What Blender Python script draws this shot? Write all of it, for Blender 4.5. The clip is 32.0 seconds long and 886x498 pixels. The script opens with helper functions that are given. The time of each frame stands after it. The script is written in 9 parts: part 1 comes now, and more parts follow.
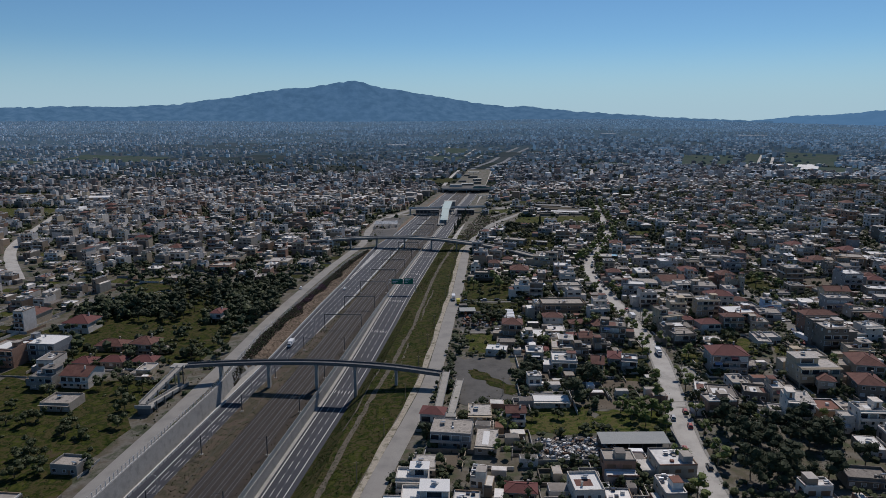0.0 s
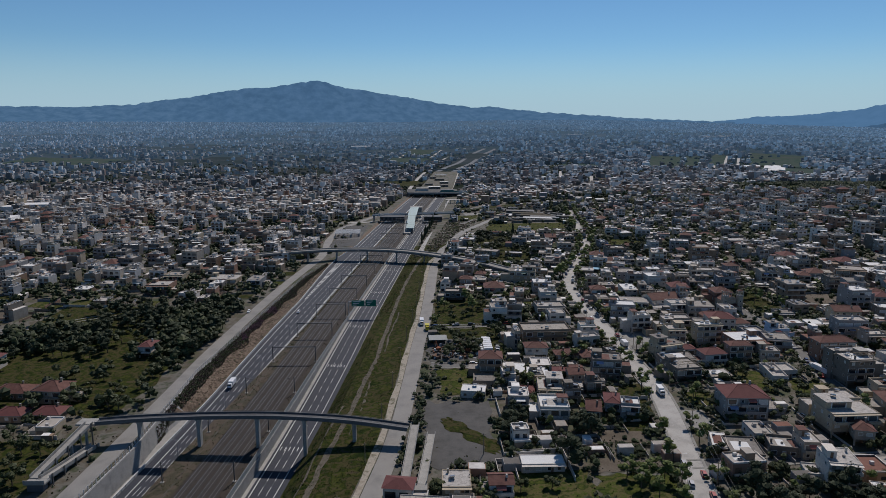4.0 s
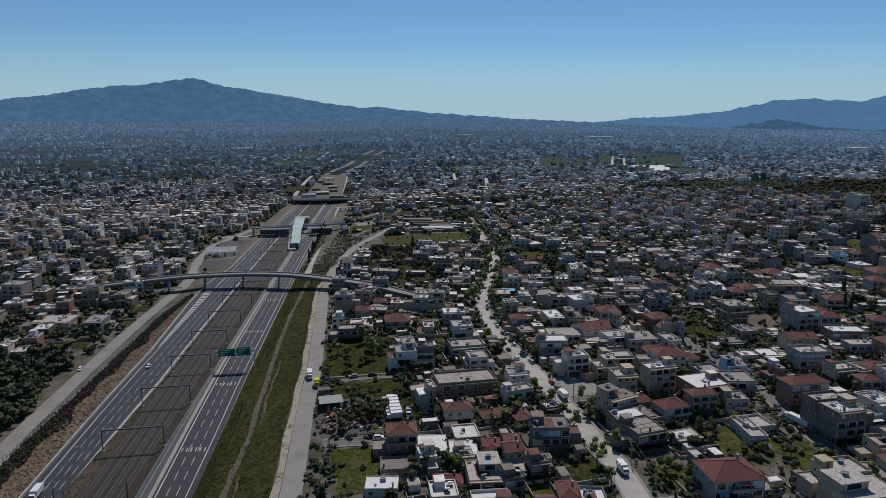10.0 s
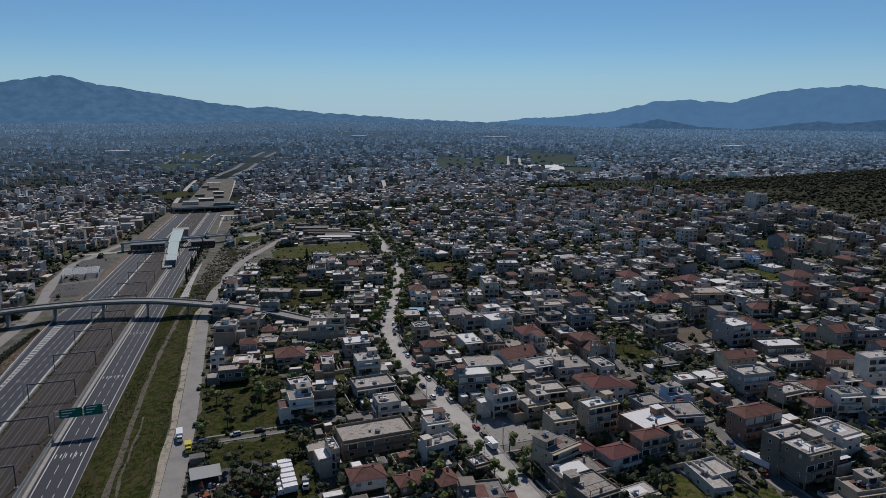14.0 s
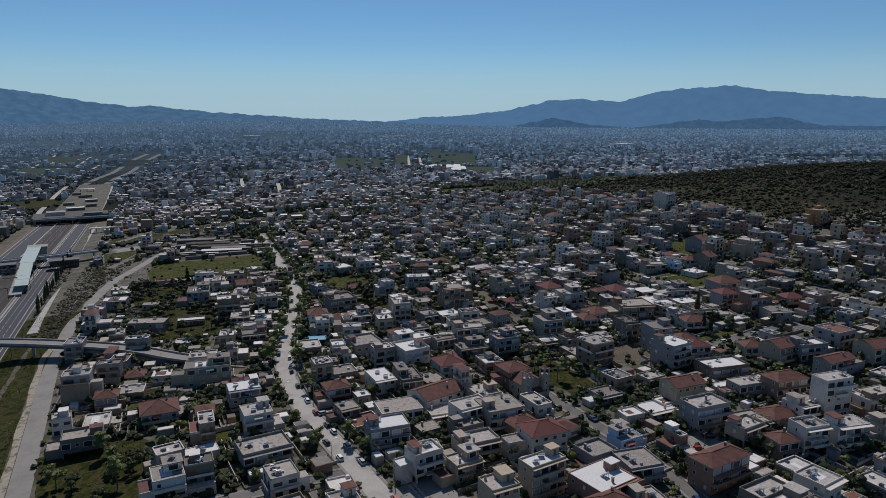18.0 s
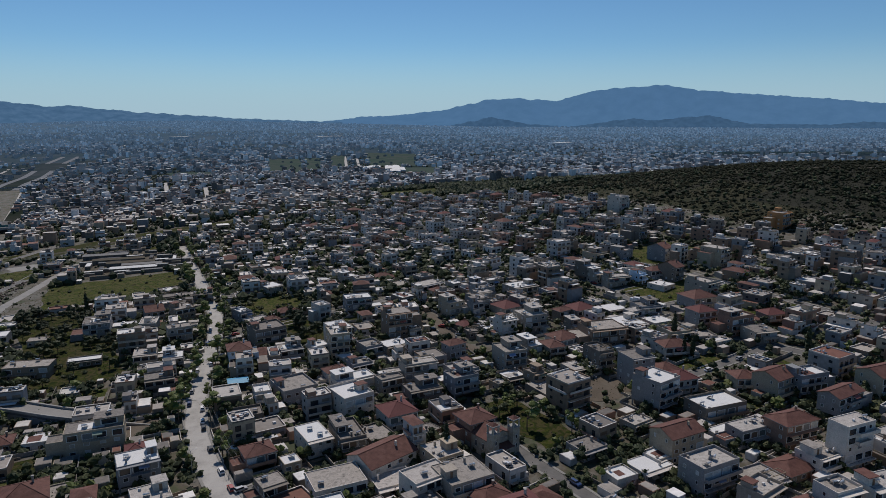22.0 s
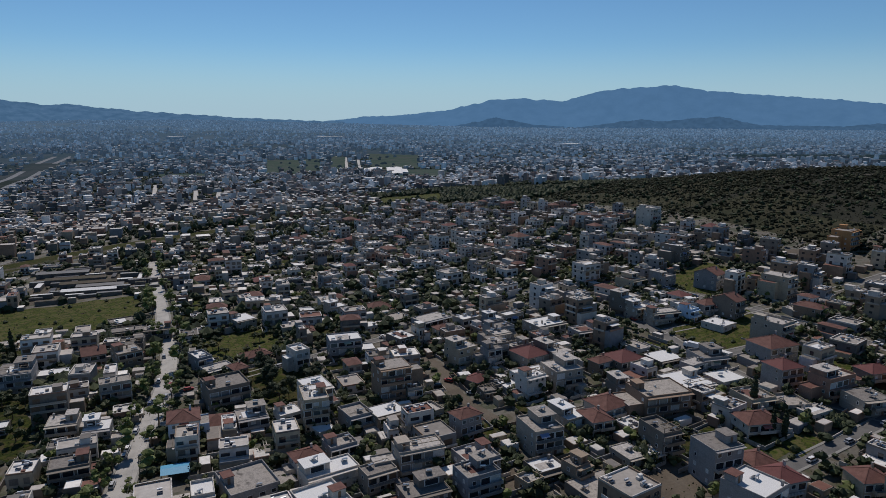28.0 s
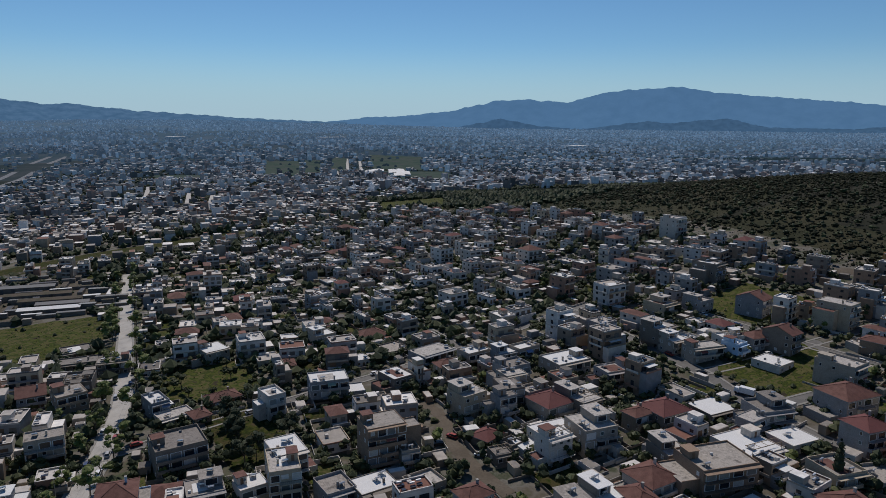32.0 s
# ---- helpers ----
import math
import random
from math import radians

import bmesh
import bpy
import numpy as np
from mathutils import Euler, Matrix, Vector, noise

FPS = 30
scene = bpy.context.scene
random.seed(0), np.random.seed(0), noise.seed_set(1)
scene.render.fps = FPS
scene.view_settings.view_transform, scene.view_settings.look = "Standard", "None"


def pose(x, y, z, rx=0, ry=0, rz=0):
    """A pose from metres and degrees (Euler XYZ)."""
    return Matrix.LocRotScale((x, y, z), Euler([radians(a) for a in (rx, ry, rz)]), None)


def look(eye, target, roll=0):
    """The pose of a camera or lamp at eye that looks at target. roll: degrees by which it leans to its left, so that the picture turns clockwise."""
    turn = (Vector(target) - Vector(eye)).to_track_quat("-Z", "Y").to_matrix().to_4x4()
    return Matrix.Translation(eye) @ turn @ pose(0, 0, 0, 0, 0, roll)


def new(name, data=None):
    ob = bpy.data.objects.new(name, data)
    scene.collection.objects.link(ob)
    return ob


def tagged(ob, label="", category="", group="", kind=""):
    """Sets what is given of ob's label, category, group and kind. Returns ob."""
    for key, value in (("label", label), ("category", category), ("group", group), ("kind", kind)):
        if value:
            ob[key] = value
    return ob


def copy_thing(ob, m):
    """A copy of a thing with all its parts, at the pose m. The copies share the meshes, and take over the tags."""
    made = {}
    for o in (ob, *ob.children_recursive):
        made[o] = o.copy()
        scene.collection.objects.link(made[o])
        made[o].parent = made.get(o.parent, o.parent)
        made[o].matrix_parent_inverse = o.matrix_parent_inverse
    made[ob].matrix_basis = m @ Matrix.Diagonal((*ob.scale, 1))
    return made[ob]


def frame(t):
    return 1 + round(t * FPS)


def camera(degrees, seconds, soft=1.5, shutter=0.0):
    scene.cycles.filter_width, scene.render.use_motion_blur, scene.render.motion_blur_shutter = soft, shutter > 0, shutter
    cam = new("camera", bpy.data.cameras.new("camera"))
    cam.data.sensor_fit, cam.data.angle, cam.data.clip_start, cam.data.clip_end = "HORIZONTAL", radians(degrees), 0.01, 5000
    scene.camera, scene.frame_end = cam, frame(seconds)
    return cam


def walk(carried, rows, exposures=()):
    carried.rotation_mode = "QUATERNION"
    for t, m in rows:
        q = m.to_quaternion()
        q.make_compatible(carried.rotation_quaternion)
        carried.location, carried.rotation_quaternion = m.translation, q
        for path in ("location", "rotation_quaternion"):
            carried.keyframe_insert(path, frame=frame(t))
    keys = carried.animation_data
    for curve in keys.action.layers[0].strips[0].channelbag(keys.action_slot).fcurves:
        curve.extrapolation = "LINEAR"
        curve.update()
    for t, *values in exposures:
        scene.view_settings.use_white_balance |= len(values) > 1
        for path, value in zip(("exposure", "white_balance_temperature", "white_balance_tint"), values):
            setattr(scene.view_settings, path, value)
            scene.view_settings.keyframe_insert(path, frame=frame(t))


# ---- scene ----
from collections import defaultdict

cam = camera(66.5, 32.0, soft=0.75)
PATH = [
    (0, pose(3.34, -5.01, 122.73, 78.917, -0.032, 1.308)),
    (0.5, pose(3.20, 1.43, 122.80, 78.920, -0.039, 1.313)),
    (1, pose(3.05, 7.95, 122.87, 78.921, -0.047, 1.296)),
    (1.5, pose(2.89, 14.53, 122.92, 78.925, -0.055, 1.195)),
    (2, pose(2.73, 21.17, 122.95, 78.927, -0.063, 1.156)),
    (2.5, pose(2.57, 27.85, 122.97, 78.917, -0.070, 1.178)),
    (3, pose(2.41, 34.55, 122.98, 78.934, -0.078, 0.411)),
    (3.5, pose(2.26, 41.26, 122.99, 78.961, -0.075, -0.737)),
    (5.5, pose(1.92, 68.05, 122.90, 78.983, -0.062, -2.811)),
    (6, pose(1.93, 74.70, 122.86, 78.986, -0.058, -3.039)),
    (6.5, pose(1.99, 81.33, 122.82, 78.991, -0.087, -3.329)),
    (7, pose(2.12, 87.93, 122.77, 78.994, -0.116, -3.787)),
    (7.5, pose(2.31, 94.50, 122.71, 78.991, -0.145, -4.203)),
    (8, pose(2.57, 101.03, 122.66, 79.007, -0.171, -5.660)),
    (8.5, pose(2.91, 107.53, 122.60, 79.021, -0.196, -7.120)),
    (9, pose(3.34, 113.99, 122.54, 79.026, -0.220, -8.447)),
    (9.5, pose(3.87, 120.42, 122.47, 79.030, -0.218, -9.663)),
    (10, pose(4.49, 126.82, 122.41, 79.035, -0.216, -10.941)),
    (10.5, pose(5.21, 133.18, 122.34, 79.039, -0.212, -12.173)),
    (11, pose(6.04, 139.51, 122.28, 79.044, -0.208, -13.410)),
    (11.5, pose(6.98, 145.80, 122.21, 79.049, -0.204, -14.637)),
    (12, pose(8.04, 152.07, 122.15, 79.051, -0.200, -15.676)),
    (12.5, pose(9.21, 158.30, 122.08, 79.058, -0.196, -16.687)),
    (13, pose(10.50, 164.50, 122.02, 79.067, -0.191, -17.725)),
    (13.5, pose(11.92, 170.68, 121.96, 79.076, -0.190, -18.822)),
    (14, pose(13.46, 176.82, 121.90, 79.094, -0.189, -19.776)),
    (14.5, pose(15.12, 182.94, 121.85, 79.114, -0.188, -20.752)),
    (16.5, pose(22.99, 207.16, 121.65, 79.005, -0.178, -24.877)),
    (17, pose(25.25, 213.15, 121.60, 79.025, -0.173, -26.019)),
    (17.5, pose(27.63, 219.11, 121.56, 79.043, -0.106, -27.157)),
    (18, pose(30.12, 225.04, 121.52, 79.046, -0.038, -28.290)),
    (18.5, pose(32.71, 230.95, 121.48, 79.051, 0.031, -29.431)),
    (19, pose(35.41, 236.83, 121.45, 79.049, 0.100, -30.565)),
    (19.5, pose(38.20, 242.69, 121.41, 79.044, 0.113, -31.735)),
    (20, pose(41.08, 248.51, 121.38, 79.043, 0.126, -32.882)),
    (20.5, pose(44.05, 254.31, 121.35, 79.038, 0.134, -33.641)),
    (21, pose(47.09, 260.07, 121.31, 79.020, 0.131, -33.633)),
    (21.5, pose(50.21, 265.80, 121.28, 79.011, 0.126, -33.579)),
    (22, pose(53.39, 271.50, 121.25, 79.007, 0.122, -33.524)),
    (22.5, pose(56.64, 277.16, 121.22, 79.013, 0.118, -33.528)),
    (23, pose(59.93, 282.80, 121.19, 79.017, 0.115, -33.531)),
    (23.5, pose(63.28, 288.39, 121.15, 79.020, 0.076, -33.503)),
    (24, pose(66.66, 293.96, 121.12, 79.021, 0.037, -33.505)),
    (24.5, pose(70.08, 299.49, 121.08, 79.021, -0.002, -33.476)),
    (25, pose(73.53, 304.99, 121.04, 79.014, -0.042, -33.386)),
    (25.5, pose(77.00, 310.45, 121.00, 79.009, -0.051, -33.387)),
    (27.5, pose(91.01, 332.07, 120.78, 79.012, -0.089, -33.249)),
    (28, pose(94.53, 337.43, 120.71, 79.025, -0.098, -33.218)),
    (28.5, pose(98.05, 342.79, 120.63, 79.030, -0.110, -33.126)),
    (29, pose(101.58, 348.14, 120.55, 79.054, -0.121, -33.109)),
    (29.5, pose(105.12, 353.52, 120.46, 79.078, -0.155, -33.122)),
    (30, pose(108.66, 358.91, 120.36, 79.088, -0.191, -32.984)),
    (30.5, pose(112.21, 364.34, 120.25, 79.100, -0.226, -32.953)),
    (31, pose(115.79, 369.82, 120.13, 79.113, -0.260, -32.951)),
    (31.5, pose(119.39, 375.37, 120.00, 79.113, -0.295, -32.950)),
    (32, pose(123.03, 381.00, 119.87, 79.114, -0.330, -32.904)),
]
walk(cam, PATH, exposures=[(0, -0.36, 6100, 9), (8, -0.38, 6100, 9), (13, -0.42, 6100, 9), (20, -0.42, 6100, 9), (25, -0.37, 6100, 9), (32, -0.39, 6100, 9)])

# ---- daylight ----
SUN_AZ, SUN_EL = 20.0, 50.0          # degrees from +y towards +x, and above the horizon
world = bpy.data.worlds.new("sky")
scene.world = world
world.use_nodes = True
wn = world.node_tree
sky = wn.nodes.new("ShaderNodeTexSky")
sky.sky_type = 'NISHITA'
sky.sun_disc = False
sky.sun_elevation, sky.sun_rotation = radians(SUN_EL), radians(SUN_AZ)
sky.altitude, sky.air_density, sky.dust_density, sky.ozone_density = 200, 0.85, 0.0, 3.5
tint = wn.nodes.new("ShaderNodeMix")
tint.data_type, tint.blend_type = 'RGBA', 'MULTIPLY'
tint.inputs[0].default_value = 1.0
tint.inputs[7].default_value = (0.80, 1.0, 1.08, 1)      # the clear, dry air of the day
wn.links.new(sky.outputs[0], tint.inputs[6])
air = wn.nodes.new("ShaderNodeMix")                      # the paler air low over the horizon
air.data_type = 'RGBA'
air.inputs[7].default_value = (5.8, 7.9, 9.2, 1)
axis_z = wn.nodes.new("ShaderNodeSeparateXYZ")
low = wn.nodes.new("ShaderNodeMapRange")
low.inputs["From Min"].default_value, low.inputs["From Max"].default_value = 0.11, 0.0
low.inputs["To Min"].default_value, low.inputs["To Max"].default_value = 0.0, 0.85
low.interpolation_type = 'SMOOTHSTEP'
coord = wn.nodes.new("ShaderNodeTexCoord")
wn.links.new(coord.outputs["Generated"], axis_z.inputs[0])
wn.links.new(axis_z.outputs[2], low.inputs["Value"])
wn.links.new(low.outputs[0], air.inputs[0])
wn.links.new(tint.outputs[2], air.inputs[6])
wn.links.new(air.outputs[2], wn.nodes["Background"].inputs[0])
wn.nodes["Background"].inputs[1].default_value = 0.082
sun = new("sun", bpy.data.lights.new("sun", "SUN"))
sun.data.energy, sun.data.angle, sun.data.color = 4.5, radians(0.5), (1.0, 0.878, 0.772)
saz, sel = radians(SUN_AZ), radians(SUN_EL)
sun.matrix_world = look((0, 0, 300), (-math.sin(saz) * math.cos(sel), -math.cos(saz) * math.cos(sel), 300 - math.sin(sel)))

# ---- materials ----
def material(name, colors, scale=0.3, detail=6.0, rough=0.85, metal=0.0, bump=0.0, bump_scale=4.0, per="", spec=0.3, spread=(0.35, 0.65), alpha_noise=0.0):
    """A procedural surface: colours blended by noise at two scales. per: 'object' or 'island' spreads the colours by that random value."""
    m = bpy.data.materials.new(name)
    m.use_nodes = True
    nt = m.node_tree
    bsdf = nt.nodes["Principled BSDF"]
    bsdf.inputs["Roughness"].default_value = rough
    bsdf.inputs["Metallic"].default_value = metal
    bsdf.inputs["Specular IOR Level"].default_value = spec
    geo = nt.nodes.new("ShaderNodeNewGeometry")
    big = nt.nodes.new("ShaderNodeTexNoise")
    big.inputs["Scale"].default_value, big.inputs["Detail"].default_value = scale, detail
    big.inputs["Roughness"].default_value = 0.62
    nt.links.new(geo.outputs["Position"], big.inputs["Vector"])
    ramp = nt.nodes.new("ShaderNodeValToRGB")
    ramp.color_ramp.interpolation = 'CONSTANT' if per else 'LINEAR'
    el = ramp.color_ramp.elements
    n = len(colors)
    while len(el) < n:
        el.new(0.5)
    for i, c in enumerate(colors):
        el[i].position = i / n if per else (spread[0] + (spread[1] - spread[0]) * i / max(1, n - 1))
        el[i].color = (*c, 1)
    if per == "object":
        info = nt.nodes.new("ShaderNodeObjectInfo")
        nt.links.new(info.outputs["Random"], ramp.inputs[0])
    elif per == "island":
        nt.links.new(geo.outputs["Random Per Island"], ramp.inputs[0])
    else:
        nt.links.new(big.outputs["Fac"], ramp.inputs[0])
    fine = nt.nodes.new("ShaderNodeTexNoise")
    fine.inputs["Scale"].default_value, fine.inputs["Detail"].default_value = bump_scale, 5
    nt.links.new(geo.outputs["Position"], fine.inputs["Vector"])
    wear = nt.nodes.new("ShaderNodeMapRange")
    wear.inputs["From Min"].default_value, wear.inputs["From Max"].default_value = 0.3, 0.75
    wear.inputs["To Min"].default_value, wear.inputs["To Max"].default_value = 1.22, 0.62
    mixn = nt.nodes.new("ShaderNodeMath")
    mixn.operation = 'MULTIPLY_ADD'
    mixn.inputs[1].default_value, mixn.inputs[2].default_value = 0.5, 0.0
    nt.links.new(fine.outputs["Fac"], mixn.inputs[0])
    add = nt.nodes.new("ShaderNodeMath")
    add.operation = 'MULTIPLY_ADD'
    add.inputs[1].default_value = 0.5
    nt.links.new(big.outputs["Fac"], add.inputs[0])
    nt.links.new(mixn.outputs[0], add.inputs[2])
    nt.links.new(add.outputs[0], wear.inputs["Value"])
    mul = nt.nodes.new("ShaderNodeMix")
    mul.data_type, mul.blend_type = 'RGBA', 'MULTIPLY'
    mul.inputs[0].default_value = 1.0
    nt.links.new(ramp.outputs[0], mul.inputs[6])
    nt.links.new(wear.outputs[0], mul.inputs[7])
    nt.links.new(mul.outputs[2], bsdf.inputs["Base Color"])
    if bump:
        b = nt.nodes.new("ShaderNodeBump")
        b.inputs["Strength"].default_value, b.inputs["Distance"].default_value = bump, 0.08
        nt.links.new(fine.outputs["Fac"], b.inputs["Height"])
        nt.links.new(b.outputs[0], bsdf.inputs["Normal"])
    return m


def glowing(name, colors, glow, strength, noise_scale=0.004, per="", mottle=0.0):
    """A far backdrop: lit colours, with haze painted over them as emission."""
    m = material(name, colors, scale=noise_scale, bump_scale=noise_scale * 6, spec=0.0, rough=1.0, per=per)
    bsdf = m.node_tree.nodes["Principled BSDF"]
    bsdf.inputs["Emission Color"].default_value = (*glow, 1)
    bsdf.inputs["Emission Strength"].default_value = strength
    # mottle: wood and rock patches put into the haze emission too
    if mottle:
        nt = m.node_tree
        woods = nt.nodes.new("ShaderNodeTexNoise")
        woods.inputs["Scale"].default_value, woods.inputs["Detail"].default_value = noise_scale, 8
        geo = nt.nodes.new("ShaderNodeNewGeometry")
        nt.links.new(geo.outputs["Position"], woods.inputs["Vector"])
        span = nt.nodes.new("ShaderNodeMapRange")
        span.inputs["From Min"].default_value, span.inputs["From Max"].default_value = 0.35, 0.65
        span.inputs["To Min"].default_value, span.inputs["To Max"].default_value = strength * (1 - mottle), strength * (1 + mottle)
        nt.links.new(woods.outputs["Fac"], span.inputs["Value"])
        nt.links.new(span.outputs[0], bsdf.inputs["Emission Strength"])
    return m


M = {}
M["ground"] = material("ground_mixed", [(0.0244, 0.0334, 0.0121), (0.0366, 0.0467, 0.0159), (0.0732, 0.0615, 0.0416), (0.1221, 0.1132, 0.0957), (0.0317, 0.0419, 0.0147), (0.0915, 0.0811, 0.0612)], scale=0.07, detail=9, bump=0.5, bump_scale=0.9, spread=(0.3, 0.7))
M["grass"] = material("grass_verge", [(0.0107, 0.0182, 0.0038), (0.0262, 0.0352, 0.0064), (0.0595, 0.05, 0.023), (0.0155, 0.025, 0.0051), (0.05, 0.0568, 0.0115), (0.0714, 0.0568, 0.0331)], scale=0.16, detail=10, bump=0.7, bump_scale=1.8, spread=(0.34, 0.66), rough=0.95, spec=0.05)
M["meadow"] = material("meadow", [(0.01748, 0.02856, 0.00648), (0.04916, 0.06528, 0.01296), (0.09286, 0.0816, 0.03564), (0.02622, 0.0408, 0.0081), (0.07648, 0.0867, 0.01944), (0.0437, 0.03672, 0.02592)], scale=0.17, detail=10, bump=0.6, bump_scale=2.0, spread=(0.33, 0.67), rough=0.95, spec=0.05)
M["earth"] = material("bare_earth", [(0.06272, 0.04896, 0.03328), (0.09408, 0.07448, 0.05296), (0.1176, 0.098, 0.07448)], scale=0.12, bump=0.5, bump_scale=1.5)
M["rock"] = material("rocky_bank", [(0.038, 0.026, 0.016), (0.098, 0.066, 0.042), (0.165, 0.122, 0.086), (0.07, 0.046, 0.028), (0.13, 0.09, 0.06)], scale=0.3, detail=10, bump=1.0, bump_scale=0.9, spread=(0.36, 0.64))
M["scrub"] = material("scrub_hill_soil", [(0.0178, 0.0202, 0.0148), (0.0262, 0.0276, 0.0205), (0.0375, 0.0375, 0.0292), (0.016, 0.0185, 0.0128)], scale=0.02, detail=9, bump=0.6, bump_scale=0.5, spread=(0.3, 0.7), rough=0.95, spec=0.03)
# bluish base colour stands in for the sky's reflection
M["asphalt"] = material("motorway_asphalt", [(0.0235, 0.0272, 0.0385), (0.0315, 0.0355, 0.0475)], scale=0.12, rough=0.75, bump=0.15, bump_scale=12)
M["street"] = material("worn_street_asphalt", [(0.25, 0.243, 0.228), (0.36, 0.346, 0.324), (0.44, 0.426, 0.398)], scale=0.16, detail=8, rough=0.8, bump=0.2, bump_scale=6)
M["side_street"] = material("grey_side_street_asphalt", [(0.07948, 0.07761, 0.0748), (0.1169, 0.1122, 0.1066), (0.1543, 0.1496, 0.1403)], scale=0.16, detail=8, rough=0.8, bump=0.2, bump_scale=6)
M["white_barrier"] = material("whitewashed_barrier", [(0.42, 0.42, 0.41), (0.6, 0.6, 0.585)], scale=0.4, detail=8)
M["frontage"] = material("dusty_frontage_asphalt", [(0.167, 0.1617, 0.1513), (0.2295, 0.2191, 0.2035), (0.2713, 0.2608, 0.24)], scale=0.12, detail=8, rough=0.8, bump=0.2, bump_scale=6)
M["asphalt_old"] = material("dark_gravel", [(0.048, 0.0464, 0.0448), (0.072, 0.0704, 0.0672), (0.096, 0.092, 0.088)], scale=0.2, bump=0.4, bump_scale=4)
M["paint"] = material("road_paint", [(0.5, 0.5, 0.48), (0.72, 0.72, 0.7)], scale=0.8)
M["concrete"] = material("concrete", [(0.204, 0.1997, 0.1913), (0.289, 0.2805, 0.2635), (0.34, 0.3315, 0.3145)], scale=0.3, bump=0.3, bump_scale=3)
M["pale_concrete"] = material("pale_concrete", [(0.2288, 0.2244, 0.2112), (0.2992, 0.2904, 0.2728), (0.3696, 0.3608, 0.3388)], scale=0.3, bump=0.2, bump_scale=3)
M["pavement"] = material("pavement_slabs", [(0.1904, 0.1836, 0.17), (0.272, 0.2652, 0.2448)], scale=0.5, bump=0.2, bump_scale=3)
M["ballast"] = material("track_ballast", [(0.0225, 0.017, 0.0126), (0.0331, 0.0253, 0.0188), (0.0452, 0.0358, 0.0264)], scale=0.35, detail=9, bump=0.8, bump_scale=5)
M["track_bed"] = material("track_bed", [(0.0223, 0.0196, 0.0192), (0.0364, 0.0313, 0.0288), (0.0506, 0.044, 0.0384)], scale=0.5, detail=8, bump=0.6, bump_scale=5)
M["worn_path"] = material("worn_dirt_path", [(0.0413, 0.0375, 0.0225), (0.0788, 0.066, 0.0465), (0.1125, 0.096, 0.072), (0.03, 0.0315, 0.012)], scale=0.35, detail=9, bump=0.4, bump_scale=2, spread=(0.36, 0.64))
M["dust"] = material("pale_dust", [(0.22, 0.187, 0.143), (0.33, 0.297, 0.242), (0.11, 0.099, 0.055)], scale=0.3, bump=0.3, bump_scale=2)
M["clutter"] = material("roof_clutter", [(0.5, 0.5, 0.49), (0.2, 0.2, 0.2), (0.7, 0.7, 0.69), (0.3, 0.27, 0.24), (0.12, 0.13, 0.14)], per="object")
M["steel"] = material("dark_steel", [(0.09, 0.095, 0.1), (0.14, 0.145, 0.15)], scale=1.0, rough=0.55, metal=0.6)
M["rail"] = material("rail_steel", [(0.21, 0.196, 0.182), (0.28, 0.266, 0.252)], scale=2.0, rough=0.4, metal=0.8)
M["galv"] = material("galvanised_steel", [(0.4, 0.41, 0.42), (0.52, 0.53, 0.54)], scale=1.0, rough=0.45, metal=0.7)
M["sign"] = material("green_road_sign", [(0.006, 0.13, 0.085), (0.008, 0.15, 0.1)], scale=0.5, rough=0.5)
M["sign_white"] = material("sign_lettering", [(0.75, 0.75, 0.75), (0.8, 0.8, 0.8)], scale=1)
M["glass_teal"] = material("noise_barrier_panel", [(0.24, 0.26, 0.255), (0.31, 0.33, 0.325)], scale=0.4, rough=0.35)
M["deck"] = material("bridge_deck_grey", [(0.085, 0.088, 0.095), (0.13, 0.133, 0.14)], scale=0.3, rough=0.7)
M["teal"] = material("teal_fascia", [(0.05, 0.15, 0.145), (0.08, 0.21, 0.2)], scale=0.3, rough=0.5)
M["canopy"] = material("pale_green_roof_sheet", [(0.3947, 0.4692, 0.4276), (0.4736, 0.5474, 0.4939)], scale=0.2, rough=0.4)
WALLS = [(0.353, 0.313, 0.261), (0.539, 0.497, 0.443), (0.279, 0.219, 0.161), (0.187, 0.164, 0.137), (0.415, 0.348, 0.255), (0.291, 0.278, 0.269), (0.26, 0.185, 0.13), (0.624, 0.575, 0.512), (0.228, 0.235, 0.245), (0.291, 0.177, 0.127)]
M["walls"] = material("house_plaster_far", WALLS + [(0.62, 0.6, 0.57), (0.5, 0.48, 0.46), (0.14, 0.13, 0.12)], scale=0.08, per="island", bump_scale=0.6)
for i, c in enumerate(WALLS):
    M["wall%d" % i] = material("plaster_%s" % "abcdefghij"[i], [tuple(v * 0.74 for v in c), c, tuple(min(0.85, v * 1.1) for v in c)], scale=0.35, bump=0.15, bump_scale=2.5)
M["stone"] = material("pale_church_stone", [(0.24, 0.215, 0.17), (0.36, 0.33, 0.27), (0.44, 0.41, 0.35)], scale=0.9, detail=8, bump=0.5, bump_scale=4)
M["wallorange"] = material("plaster_orange", [(0.4, 0.2, 0.08), (0.5, 0.27, 0.12)], scale=0.3, bump=0.15)
M["wall_blue"] = material("plaster_blue", [(0.4, 0.52, 0.66), (0.48, 0.6, 0.72)], scale=0.3, bump=0.15)
M["wall_raw"] = material("bare_concrete_frame", [(0.2, 0.19, 0.175), (0.3, 0.285, 0.26)], scale=0.3, bump=0.3)
ROOFS = [(0.297, 0.271, 0.244), (0.43, 0.402, 0.372), (0.594, 0.566, 0.534), (0.206, 0.187, 0.17), (0.347, 0.315, 0.279), (0.157, 0.144, 0.132), (0.165, 0.075, 0.054), (0.379, 0.351, 0.321)]
